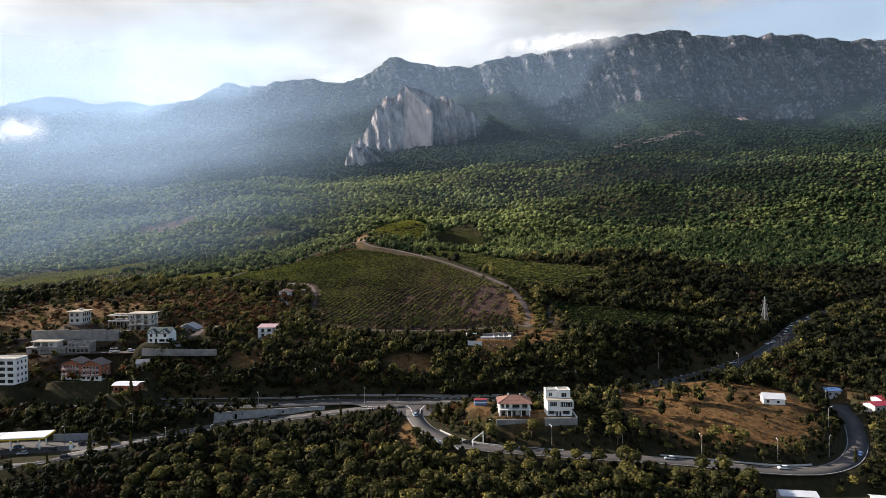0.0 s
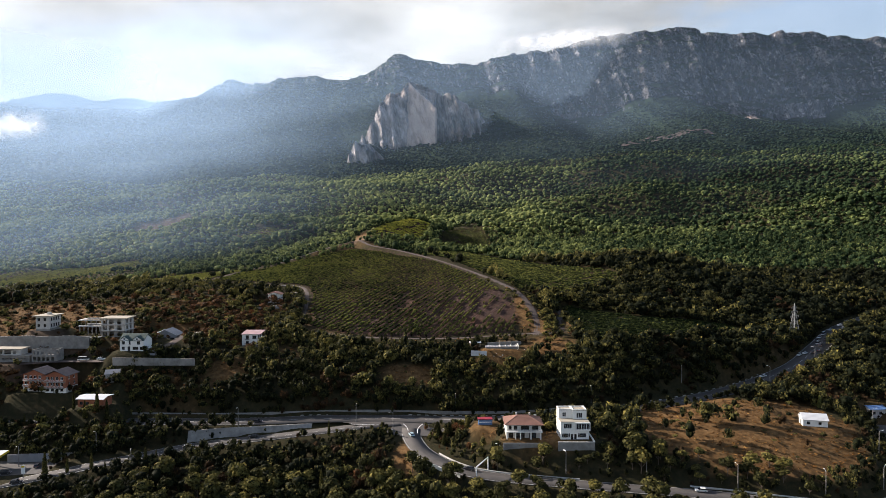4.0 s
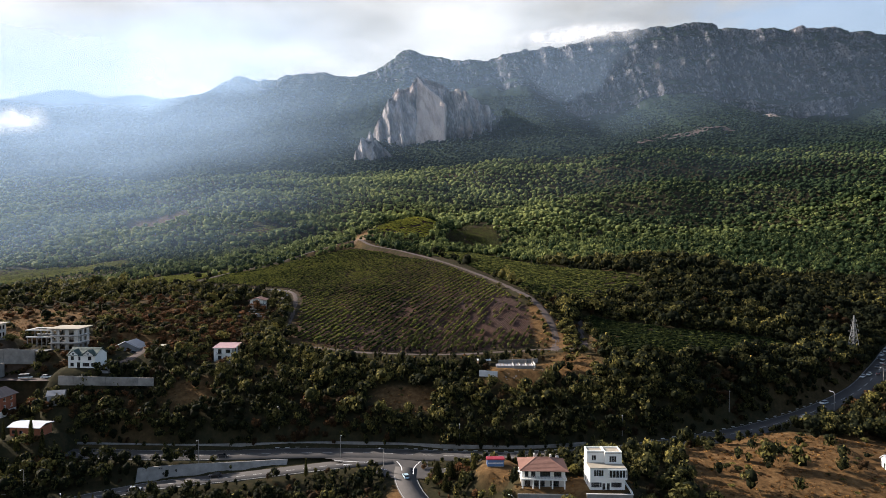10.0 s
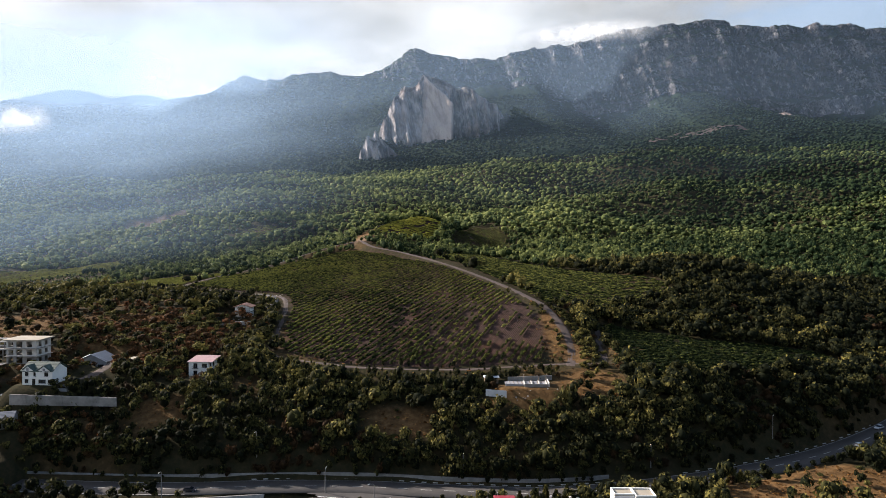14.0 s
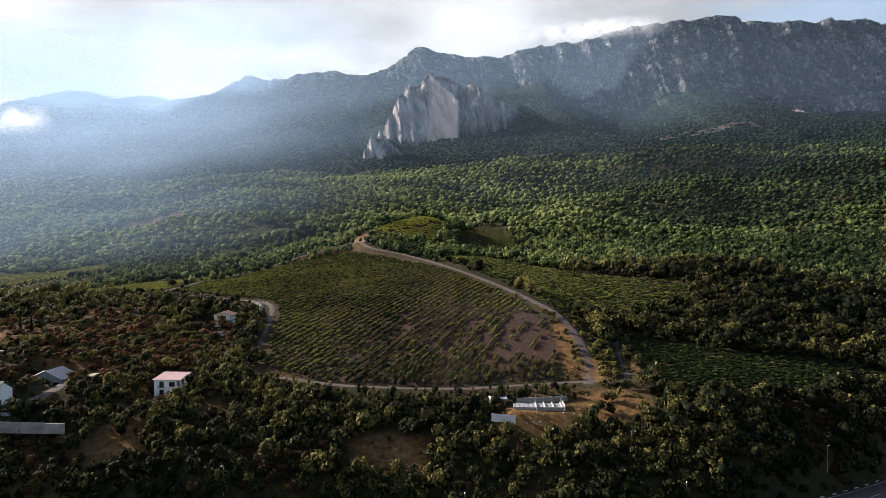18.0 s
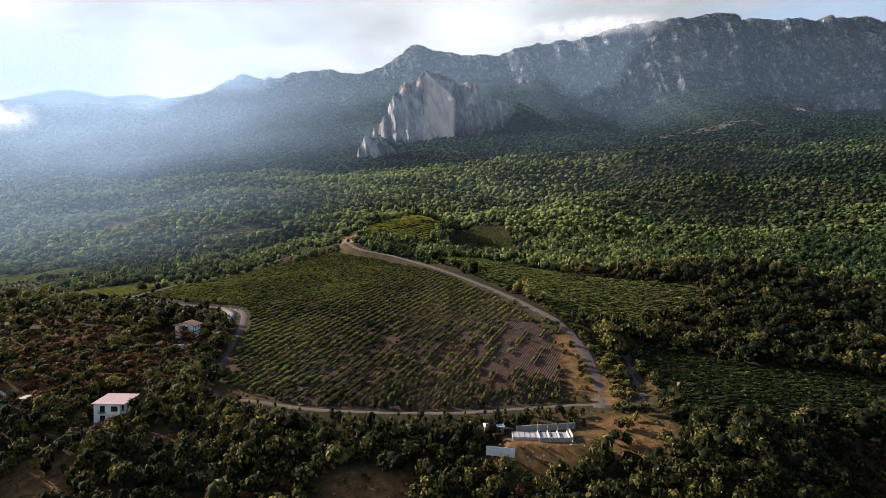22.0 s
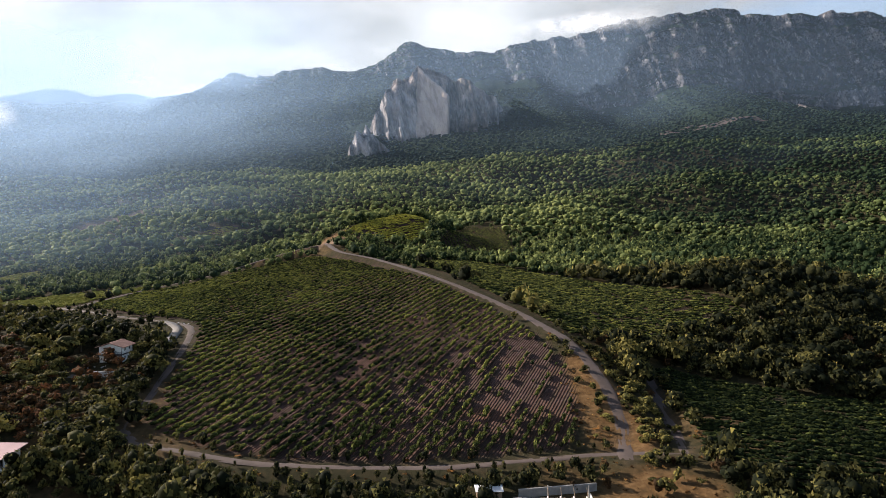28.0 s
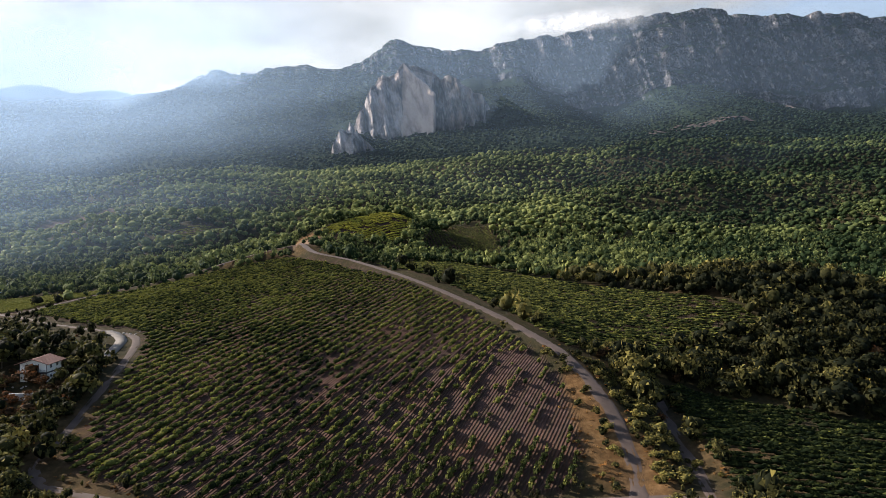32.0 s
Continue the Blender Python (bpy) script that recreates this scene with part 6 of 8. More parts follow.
def filling_station():
    h = thing("filling_station_canopy", "white filling station canopy with yellow fascia on slim white columns", "canopy", (-224, 277, -26), 9)
    box_part("roof", WHITE_ROOF, h, [(0, 21.3, 0, 11.0, 5.6, 6.15), (21.6, 42.5, 0.6, 11.0, 5.6, 6.15)], bevel=0.04)
    box_part("fascia", YELLOW, h, [(0, 42.5, -0.12, -0.004, 5.3, 5.95), (42.503, 42.62, 0, 11.0, 5.3, 6.1)])
    box_part("fascia_edge", WHITE_ROOF, h, [(0, 42.5, -0.14, -0.02, 5.953, 6.2)])
    for x in (5, 17, 27, 39):
        for y in (2.2, 8.8):
            box_part("column", FRAME_WHITE, h, [(x, x + 0.6, y, y + 0.6, 0, 5.597)], bevel=0.04)
    for x in (8, 14, 30, 36):
        p = thing("fuel_pump", "boxy white and yellow fuel pump on a raised island", "fuel pump", (-224 + x, 277 + 4.5 + x * 0.158, -26), 9, "pumps under the canopy")
        box_part("island", CONCRETE, p, [(-1.2, 1.8, -0.4, 1.0, -0.2, 0.18)], bevel=0.03)
        box_part("cabinet", FRAME_WHITE, p, [(0, 0.8, 0, 0.5, 0.183, 1.9)], bevel=0.05)
        box_part("display", FRAME_DARK, p, [(0.1, 0.7, -0.02, -0.003, 1.2, 1.65)])
    w = thing("yard_wall", "low grey-green concrete wall behind the filling station", "wall", (-186, 296.5, -25.6), 6)
    for k in range(6):
        box_part("panel", GREY_WALL, w, [(k * 6.1, k * 6.1 + 6.06, 0, 0.3, -1.0, 3.0)], bevel=0.04)
    ob = thing("forecourt", "grey asphalt filling station forecourt", "forecourt", (-224, 277, -26.05), 9)
    box_part("paving", ASPHALT, ob, [(-4, 62, -2, 15.5, -0.8, 0.06)])
    s = thing("price_sign", "tall narrow white sign panel by the filling station", "sign", (-166.5, 277.5, -24.6), 10)
    box_part("post", STEEL, s, [(0, 0.2, 0, 0.2, -1, 1.2)])
    box_part("panel", FRAME_WHITE, s, [(-0.6, 0.8, -0.05, 0.25, 1.203, 4.6)], bevel=0.03)
    box_part("band", YELLOW, s, [(-0.5, 0.7, -0.07, -0.052, 3.6, 4.4)])


def roadside_roofs():
    for x, y, w, d, turn, mat, z, lab in ((128, 240, 13, 5.5, -8, WHITE_ROOF, -33.4, "low building with a long white sheet roof below the road"), (143, 232, 12, 9, -30, WHITE_ROOF, -35.5, "low house with a pale sheet roof below the road"),
                                       (163, 236, 15, 9, -12, WHITE_ROOF, -35.4, "low building with a pale grey roof below the road"), (211, 310, 10, 7, 12, RED_TIN, -18.6, "house with a bright red tin roof among trees"),
                                       (219, 317, 10, 7, 12, RED_TIN, -17.4, "house with a red tin roof behind another"), (203, 336, 8, 6, 5, BLUE_TIN, -17.5, "house with a blue tin roof among trees")):
        h = thing("low_house", lab, "house", (x, y, z), turn)
        block(h, PALE_WALL, w, d, -1.5, 3.4, {"front": [(1.2 + 3.2 * k, 2.4, 1.4, 1.3) for k in range(int(w / 3.4))]}, FRAME_DARK)
        gable_roof(h, mat, w, d, 3.4, 1.2, 0.5, along="x", courses=0, gable_mat=PALE_WALL)


def foundation():
    h = thing("foundation", "unfinished concrete foundation frame with cross walls and gravel floor", "foundation", (20.5, 365.8, 9.7), 0)
    box_part("slab", GREY_WALL, h, [(0, 17.2, 1.6, 7.0, -0.4, 0.7)], bevel=0.04)
    box_part("front_wall", CONCRETE, h, [(7.6, 16.6, 0, 0.4, -1.5, 1.2)], bevel=0.03)
    for k in range(4):
        box_part("cross_wall", PALE_WALL, h, [(7.6 + k * 2.9, 7.9 + k * 2.9, 0.41, 6.6, 0.704, 1.3)], bevel=0.03)
        bm = bmesh.new()
        tube(bm, (7.75 + k * 2.9, 4.2, 1.3), (7.75 + k * 2.9, 6.4, 3.3), 0.07, sides=5)
        part("prop", bm, TIMBER, h)
    box_part("side_wall", PALE_WALL, h, [(17.2, 17.5, 0.6, 7.2, -1.0, 1.7)], bevel=0.03)
    for k in range(11):
        box_part("rafter", TIMBER, h, [(0.3 + k * 1.6, 0.42 + k * 1.6, 1.7, 6.9, 0.704, 0.82)])
    for x in (7.7, 16.9):
        box_part("post", CONCRETE, h, [(x, x + 0.25, 6.7, 6.95, 0.704, 3.6)])
    f = thing("sheet_fence", "leaning pale corrugated sheet fence on the slope", "fence", (12.6, 362.2, 8.2), -14)
    for k in range(9):
        box_part("sheet", WHITE_ROOF, f, [(k * 0.92, k * 0.92 + 0.9, 0.04 * (k % 2), 0.04 * (k % 2) + 0.05, -1.4, 1.3)])
    s = thing("shed", "low timber shed with a pale roof beside the foundation", "shed", (12.5, 372.5, 9.6), 4)
    block(s, TIMBER, 5.6, 3.4, 0, 2.1, {"front": [(2, 0.05, 1.0, 1.9)]}, None)
    flat_roof(s, 5.6, 3.4, 2.1, 0.4, 0.14, WHITE_ROOF)
    p = thing("pipe_pile", "pale block wall running along the edge of the site", "wall", (22, 374.2, 10.6), 13)
    box_part("wall_body", CONCRETE, p, [(0, 19, 0, 0.5, -1.0, 1.0)], bevel=0.05)


white_house()
red_roof_house()
kiosk()
shed_house()
small_white_house()
vineyard_house()
hotel()
unfinished_house()
green_roof_villa()
grey_gable_house()
lower_terrace_building()
brick_houses()
apartment_block()
filling_station()
roadside_roofs()
foundation()
# ---- crags, haze veils and cloud ----
def limestone(name, light, mid, dark):
    m, t, b = material(name, 1.0)
    b.inputs["Specular IOR Level"].default_value = 0.05
    streak, fine, patch = leaning_noise(t, 0.045, 7, 0.30), leaning_noise(t, 0.16, 5, 0.5), place_noise(t, 0.012, 4)
    c = colours(t, streak, (0.36, dark), (0.48, mid), (0.62, light))
    c = mixed(t, maths(t, "MULTIPLY", maths(t, "SUBTRACT", patch, 0.45, True), 2.0, True), c, (0.36, 0.275, 0.235))
    c = mixed(t, maths(t, "MULTIPLY", maths(t, "SUBTRACT", fine, 0.55, True), 3.0, True), c, dark)
    t.links.new(c, b.inputs["Base Color"])
    relief(t, b, fine, 0.9, 5.0)
    return m


# limestone with shade put into its colour, for the crag's flank away from the sun
SHADED_CRAG = limestone("shaded_limestone", (0.32, 0.295, 0.288), (0.088, 0.088, 0.094), (0.020, 0.025, 0.027))
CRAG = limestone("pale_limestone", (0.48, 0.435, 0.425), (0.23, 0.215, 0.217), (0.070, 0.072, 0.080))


def crag(name, label, cx, cy, outline, base, depth, flutes, seed, lean=0.35, slab=None):
    """A free-standing rock: a crest line of (x, z) from the middle, a fluted front face and a sloping back. slab: the left, right and top of a
    smooth plate that stands out of the face, cut off obliquely at the top."""
    px, pz = zip(*outline)
    xs = np.linspace(px[0], px[-1], 230 if slab else 90)
    top = np.interp(xs, px, pz) + 6 * rough(xs, xs * 0, 22, seed, 3)
    v = np.concatenate([np.linspace(0, 1, 84 if slab else 44), np.linspace(1.02, 2, 12)])
    V, X = np.meshgrid(v, xs, indexing="ij")
    T = np.broadcast_to(top, V.shape)
    rise = np.clip(V, 0, 1)
    z = base + (T - base) * rise - (T - base) * 1.15 * np.clip(V - 1, 0, 1) ** 1.3
    edge = np.abs(X / max(abs(px[0]), px[-1])) ** 2.2
    y = cy - depth * (1 - edge) * (1 - lean * rise)
    for c, w, a, hi in flutes:
        u = (X - c + 0.10 * (z - base)) / w
        y = y - a * np.where(u < 0.4, np.exp(-(u - 0.4) ** 2), np.exp(-((u - 0.4) * 3.0) ** 2)) * (1 - ramp(z, hi - 30, hi))
    rugged = 26 * rough(X + 0.2 * z, z * 0.34, 44, seed + 3, 5) + 20 * np.abs(rough(X + 0.25 * z, z * 0.45, 21, seed + 5, 4))
    plate = np.zeros_like(X)
    if slab:
        left, right, high = slab
        limit = high - 0.95 * (X - left) + 5 * rough(X, z * 0, 14, seed + 7, 2)
        bent = left + 4 * rough(z, z * 0, 50, seed + 8, 2)
        plate = ramp(X, bent - 3, bent + 1) * (1 - ramp(X, right - 2, right + 5)) * (1 - ramp(z, limit - 5, limit + 5))
        flat = cy - depth * 0.78 - 22 - 0.43 * (X - left) + 0.10 * (z - base) - 3.0 * rough(X, z * 0.4, 26, seed + 11, 3)
        y = (y - rugged) * (1 - plate) + flat * plate
        y = y + 24 * np.exp(-((X - right - 13) / 10) ** 2) * (1 - plate) - 26 * ramp(X, right + 10, right + 40) * (1 - ramp(X, 190, 270))
    else:
        y = y - rugged * 0.6
    y = np.where(V > 1, cy - depth * (1 - edge) * (1 - lean) + (V - 1) * 150, y)
    n, m = V.shape
    i = np.arange(n * m).reshape(n, m)
    quads = np.stack([i[:-1, :-1], i[:-1, 1:], i[1:, 1:], i[1:, :-1]], -1).reshape(-1, 4)
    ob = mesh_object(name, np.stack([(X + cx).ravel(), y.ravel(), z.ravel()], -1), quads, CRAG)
    ob.data.materials.append(SHADED_CRAG)
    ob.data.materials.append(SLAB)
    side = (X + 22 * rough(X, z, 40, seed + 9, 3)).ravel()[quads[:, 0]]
    # east flank darkened as if shaded; outer west edge and top share that stone
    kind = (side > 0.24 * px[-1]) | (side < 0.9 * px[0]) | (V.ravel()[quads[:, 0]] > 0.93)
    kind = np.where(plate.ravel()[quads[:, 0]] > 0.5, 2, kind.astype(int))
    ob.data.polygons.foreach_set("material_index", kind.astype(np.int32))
    return tagged(ob, label, "rock")


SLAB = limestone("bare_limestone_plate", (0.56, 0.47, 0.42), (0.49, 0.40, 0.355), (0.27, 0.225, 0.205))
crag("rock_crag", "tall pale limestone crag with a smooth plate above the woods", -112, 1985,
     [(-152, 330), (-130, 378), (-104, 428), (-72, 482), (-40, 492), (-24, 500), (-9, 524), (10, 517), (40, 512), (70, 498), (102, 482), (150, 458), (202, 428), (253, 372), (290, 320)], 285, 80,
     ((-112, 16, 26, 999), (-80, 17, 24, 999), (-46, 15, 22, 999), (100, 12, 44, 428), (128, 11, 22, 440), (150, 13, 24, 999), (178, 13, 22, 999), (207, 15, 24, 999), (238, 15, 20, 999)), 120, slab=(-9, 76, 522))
crag("rock_outcrop", "small pale rock outcrop at the foot of the crag", -238, 1765,
     [(-38, 262), (-24, 300), (-12, 322), (4, 306), (22, 312), (44, 292), (70, 268)], 222, 30, ((-26, 9, 10, 999), (-8, 9, 10, 999), (14, 12, 9, 999)), 140, 0.5)
crag("rock_pinnacle", "pale rock pinnacle among trees beside the crag", -243, 1850,
     [(-22, 296), (-12, 330), (-3, 356), (5, 345), (14, 322), (26, 296)], 262, 16, ((-8, 6, 7, 999), (6, 7, 6, 999)), 160, 0.5)


SCREE = plain("scree", (0.30, 0.235, 0.205), 0.95, 0.35, 0.10, fine=0.4, bump_d=1.0)
RED_EARTH = plain("eroded_earth", (0.060, 0.042, 0.036), 0.95, 0.5, 0.12, fine=0.3, bump_d=1.0)


def scree(name, label, mat, cx, y0, y1, wide, narrow, lean, gaps):
    """Loose stones lying on the mountain: wide at the foot, drawn out upwards, with ragged edges and holes."""
    v, u = np.meshgrid(np.linspace(0, 1, 60), np.linspace(-1, 1, 50), indexing="ij")
    w = wide + (narrow - wide) * v ** 0.6
    x = cx + u * w + lean * v + 7 * rough(u * 30, v * 90, 14, 151, 3)
    y = y0 + (y1 - y0) * v
    a, b, c = rock_face(x.ravel(), y.ravel())
    n, m = v.shape
    i = np.arange(n * m).reshape(n, m)
    quads = np.stack([i[:-1, :-1], i[:-1, 1:], i[1:, 1:], i[1:, :-1]], -1).reshape(-1, 4)
    keep = rough(x, y, 26, 153, 3).ravel()[quads[:, 0]] > gaps
    p = np.stack([a, b - 3.0, c + 2.5 + 0.8 * rough(a, c, 5, 155, 2)], -1)
    tagged(mesh_object(name, p, quads[keep], mat), label, "scree", kind="stuff")


scree("scree_slope", "pale scree cone below the cliff", SCREE, 1078, 2285, 2370, 42, 7, 26, -0.75)
scree("eroded_slope", "reddish eroded bare ground among the mountain woods", RED_EARTH, 600, 1815, 1930, 150, 90, 20, 0.02)


def veil_material(name, colour, scale, contrast):
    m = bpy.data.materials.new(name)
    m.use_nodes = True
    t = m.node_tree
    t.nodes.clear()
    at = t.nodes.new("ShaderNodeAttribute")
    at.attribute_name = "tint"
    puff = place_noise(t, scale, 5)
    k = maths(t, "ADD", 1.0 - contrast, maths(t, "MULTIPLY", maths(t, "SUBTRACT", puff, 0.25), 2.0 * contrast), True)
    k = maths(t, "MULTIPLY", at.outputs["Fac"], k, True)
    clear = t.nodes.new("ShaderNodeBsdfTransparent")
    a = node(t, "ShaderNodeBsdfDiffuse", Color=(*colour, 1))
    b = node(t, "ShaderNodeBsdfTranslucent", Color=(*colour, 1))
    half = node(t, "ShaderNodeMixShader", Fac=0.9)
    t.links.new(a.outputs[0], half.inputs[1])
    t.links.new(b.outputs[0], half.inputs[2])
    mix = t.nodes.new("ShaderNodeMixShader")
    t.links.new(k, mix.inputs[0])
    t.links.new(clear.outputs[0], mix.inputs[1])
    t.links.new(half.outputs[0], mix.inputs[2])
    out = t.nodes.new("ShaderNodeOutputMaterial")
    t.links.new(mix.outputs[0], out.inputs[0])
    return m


# tint sets how opaque the bluish sheets are; they stand in for distance haze
HAZE = veil_material("mist", (0.45, 0.655, 0.95), 0.0016, 0.45)
CLOUD = veil_material("cloud", (0.95, 0.96, 0.97), 0.020, 0.98)


def haze_veil(y0, bend, tall, left, right, x0=-3000, x1=2700):
    """A veil across the slope, its opacity imitating haze: thin near the ground, denser towards the sun."""
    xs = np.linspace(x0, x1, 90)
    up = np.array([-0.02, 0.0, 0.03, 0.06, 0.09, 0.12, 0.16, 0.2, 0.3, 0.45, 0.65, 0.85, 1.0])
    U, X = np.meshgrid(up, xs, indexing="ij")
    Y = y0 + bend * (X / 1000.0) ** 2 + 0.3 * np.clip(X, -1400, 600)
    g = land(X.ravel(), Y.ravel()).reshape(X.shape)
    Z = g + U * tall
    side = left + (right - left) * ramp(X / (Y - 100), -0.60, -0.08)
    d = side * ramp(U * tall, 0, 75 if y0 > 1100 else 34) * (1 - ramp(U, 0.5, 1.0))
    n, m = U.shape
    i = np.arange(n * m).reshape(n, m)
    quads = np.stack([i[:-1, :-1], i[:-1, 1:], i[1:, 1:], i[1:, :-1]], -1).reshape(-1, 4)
    ob = mesh_object("haze_veil", np.stack([X, Y, Z], -1).reshape(-1, 3), quads, HAZE, True, d.ravel())
    tagged(ob, "bluish see-through veil imitating haze over the far slopes", "mist", kind="stuff")


haze_veil(640, 20, 200, 0.04, 0.0)
haze_veil(800, 20, 250, 0.075, 0.004)
haze_veil(1050, 30, 330, 0.10, 0.012)
haze_veil(1420, 30, 420, 0.13, 0.028)
haze_veil(1800, 20, 470, 0.165, 0.060)
haze_veil(2330, 20, 480, 0.20, 0.085)
haze_veil(3150, 20, 560, 0.55, 0.0)


def cloud_sheet(cx, cy, cz, w, h, dense, slope=0.0, label="white cloud clinging to the crest of the ridge"):
    u, v = np.meshgrid(np.linspace(-1, 1, 40), np.linspace(-1, 1, 14))
    d = dense * np.clip(1 - u * u, 0, 1) ** 1.6 * np.clip(1 - v * v, 0, 1) ** 1.6
    n, m = u.shape
    i = np.arange(n * m).reshape(n, m)
    quads = np.stack([i[:-1, :-1], i[:-1, 1:], i[1:, 1:], i[1:, :-1]], -1).reshape(-1, 4)
    p = np.stack([cx + u * w, cy + 0.12 * w * u * u + 12 * rough(u * w, v * h, 40, 7, 3) - v * h * 0.4, cz + v * h + slope * u * w], -1)
    tagged(mesh_object("cloud", p.reshape(-1, 3), quads, CLOUD, True, d.ravel()), label, "cloud", kind="stuff")


cloud_sheet(430, 2470, 812, 300, 38, 0.75, 0.09)
cloud_sheet(-1180, 1735, 364, 100, 40, 0.8, 0.05, "small bright cloud hanging before the far ridge")


# ---- road furniture ----
def wall_along(name, line, side, height, thick, mat, label, lo=0, hi=None, drop=1.0, piece=6.0, cap=None):
    """A low wall of cast pieces along a road, as a thing with its pieces."""
    q = offset_line(line, side)[lo:hi]
    w = thing(name, label, "wall", tuple(q[0]))
    o = q[0]
    seg = np.r_[0, np.cumsum(np.linalg.norm(np.diff(q, axis=0), axis=1))]
    n = max(1, int(seg[-1] / piece))
    at = np.linspace(0, seg[-1], n + 1)
    pts = np.stack([np.interp(at, seg, q[:, k]) for k in range(3)], -1) - o
    for a, b in zip(pts, pts[1:]):
        a, b = Vector(a), Vector(b)
        way = (b - a).normalized()
        b = b - way * 0.03
        across = Vector((way.y, -way.x, 0)).normalized() * thick * 0.5
        bm = bmesh.new()
        c = [bm.verts.new(p + s + Vector((0, 0, z))) for z in (-drop, height) for p, s in ((a, -across), (b, -across), (b, across), (a, across))]
        for f in ((0, 3, 2, 1), (4, 5, 6, 7), (0, 1, 5, 4), (1, 2, 6, 5), (2, 3, 7, 6), (3, 0, 4, 7)):
            bm.faces.new([c[k] for k in f])
        bmesh.ops.bevel(bm, geom=bm.edges[:], offset=0.03, segments=1, affect="EDGES")
        part("wall_piece", bm, mat, w)
    return w


def kerb_blocks(line, side, lo, hi, gap=4.0):
    """Painted kerb blocks, white with bare gaps between, along the outer edge of a bend."""
    q = offset_line(line, side)[lo:hi]
    k = thing("painted_kerb", "row of white painted kerb blocks along the highway bend", "kerb", tuple(q[0]))
    seg = np.r_[0, np.cumsum(np.linalg.norm(np.diff(q, axis=0), axis=1))]
    bm = bmesh.new()
    box(bm, -0.85, 0.85, -0.16, 0.16, 0.0, 0.3)
    bmesh.ops.bevel(bm, geom=bm.edges[:], offset=0.05, segments=1, affect="EDGES")
    first = part("kerb_block", bm, KERB, k)
    for n, s in enumerate(np.arange(2, seg[-1] - 2, gap)):
        p = [np.interp(s, seg, q[:, i]) for i in range(3)]
        e = [np.interp(s + 0.5, seg, q[:, i]) for i in range(3)]
        ob = first if n == 0 else new("kerb_block", first.data)
        ob.parent = k
        ob.location = (p[0] - q[0][0], p[1] - q[0][1], p[2] - q[0][2] + 0.06)
        ob.rotation_euler = (0, 0, math.atan2(e[1] - p[1], e[0] - p[0]))


def dashes(name, line, side, lo, hi, length, gap, lift, width=0.16):
    q = offset_line(line, side)[lo:hi]
    seg = np.r_[0, np.cumsum(np.linalg.norm(np.diff(q, axis=0), axis=1))]
    verts, faces = [], []
    for s in np.arange(0, seg[-1] - length, length + gap):
        for j in np.arange(s, s + length - 0.01, 2.0):
            a = np.array([np.interp(j, seg, q[:, i]) for i in range(3)])
            b = np.array([np.interp(min(j + 2.0, s + length), seg, q[:, i]) for i in range(3)])
            w = b - a
            w /= np.linalg.norm(w) + 1e-9
            c = np.array([w[1], -w[0], 0]) * width
            k = len(verts)
            verts += [a - c + (0, 0, lift), b - c + (0, 0, lift), b + c + (0, 0, lift), a + c + (0, 0, lift)]
            faces.append([k, k + 3, k + 2, k + 1])
    if faces:
        tagged(mesh_object(name, verts, faces, PAINT), "worn white painted lines on the asphalt", "road marking", kind="structure")


def painted_strip(points, width):
    """A painted line on the junction's apron."""
    pts = np.array(smooth_line([(x, y, 0) for x, y in points], 1.5))
    pts[:, 2] = -16.55 - 0.115 * (324 - pts[:, 1]) - 0.012 * np.maximum(0, -pts[:, 0] - 30) * (324 - pts[:, 1]) / 8 + 0.2
    a, b = offset_line(pts, -width), offset_line(pts, width)
    n = len(pts)
    i = np.arange(n - 1)
    tagged(mesh_object("road_marking", np.concatenate([a, b]), np.stack([i, i + n, i + n + 1, i + 1], -1), FRAME_WHITE), "worn white painted lines at the junction", "road marking", kind="structure")


def near(line, x):
    """The index of the line's point nearest to that x."""
    return int(np.argmin(np.abs(np.array(line)[:, 0] - x)))


def junction():
    ob = thing("junction", "wide worn asphalt apron where the roads meet", "road", (0, 0, 0))
    tagged(ob, kind="structure")
    xs, ys = np.linspace(-62, 22, 60), np.linspace(307, 323.5, 16)
    X, Y = np.meshgrid(xs, ys)
    zz = -16.55 - 0.115 * (324 - Y) - 0.012 * np.maximum(0, -X - 30) * (324 - Y) / 8
    keep = (Y > 307 + 0.0 * X) & (Y > 318 - 0.55 * (X + 40) * (X < -15) - 30 * (X >= -15)) & (Y > 308 + 0.62 * (X + 8))
    n, m = X.shape
    i = np.arange(n * m).reshape(n, m)
    q = np.stack([i[:-1, :-1], i[:-1, 1:], i[1:, 1:], i[1:, :-1]], -1)
    ok = keep[:-1, :-1] & keep[:-1, 1:] & keep[1:, 1:] & keep[1:, :-1]
    apron = mesh_object("apron", np.stack([X, Y, zz + 0.17], -1).reshape(-1, 3), q[ok], ASPHALT)
    apron.parent = ob
    for line in (((-44, 321), (-34, 320), (-24, 320)), ((-40, 318), (-30, 316.5), (-23, 314)), ((-24, 320), (-27, 317.4), (-30, 316.5)), ((-11, 321), (-13, 316), (-13, 311)),
                 ((-20, 321), (-18, 317), (-17, 312)), ((-6, 321), (-1, 319.5), (4, 319)), ((-6, 321), (-4, 317.5), (-1, 315.5))):
        painted_strip(line, 0.14)


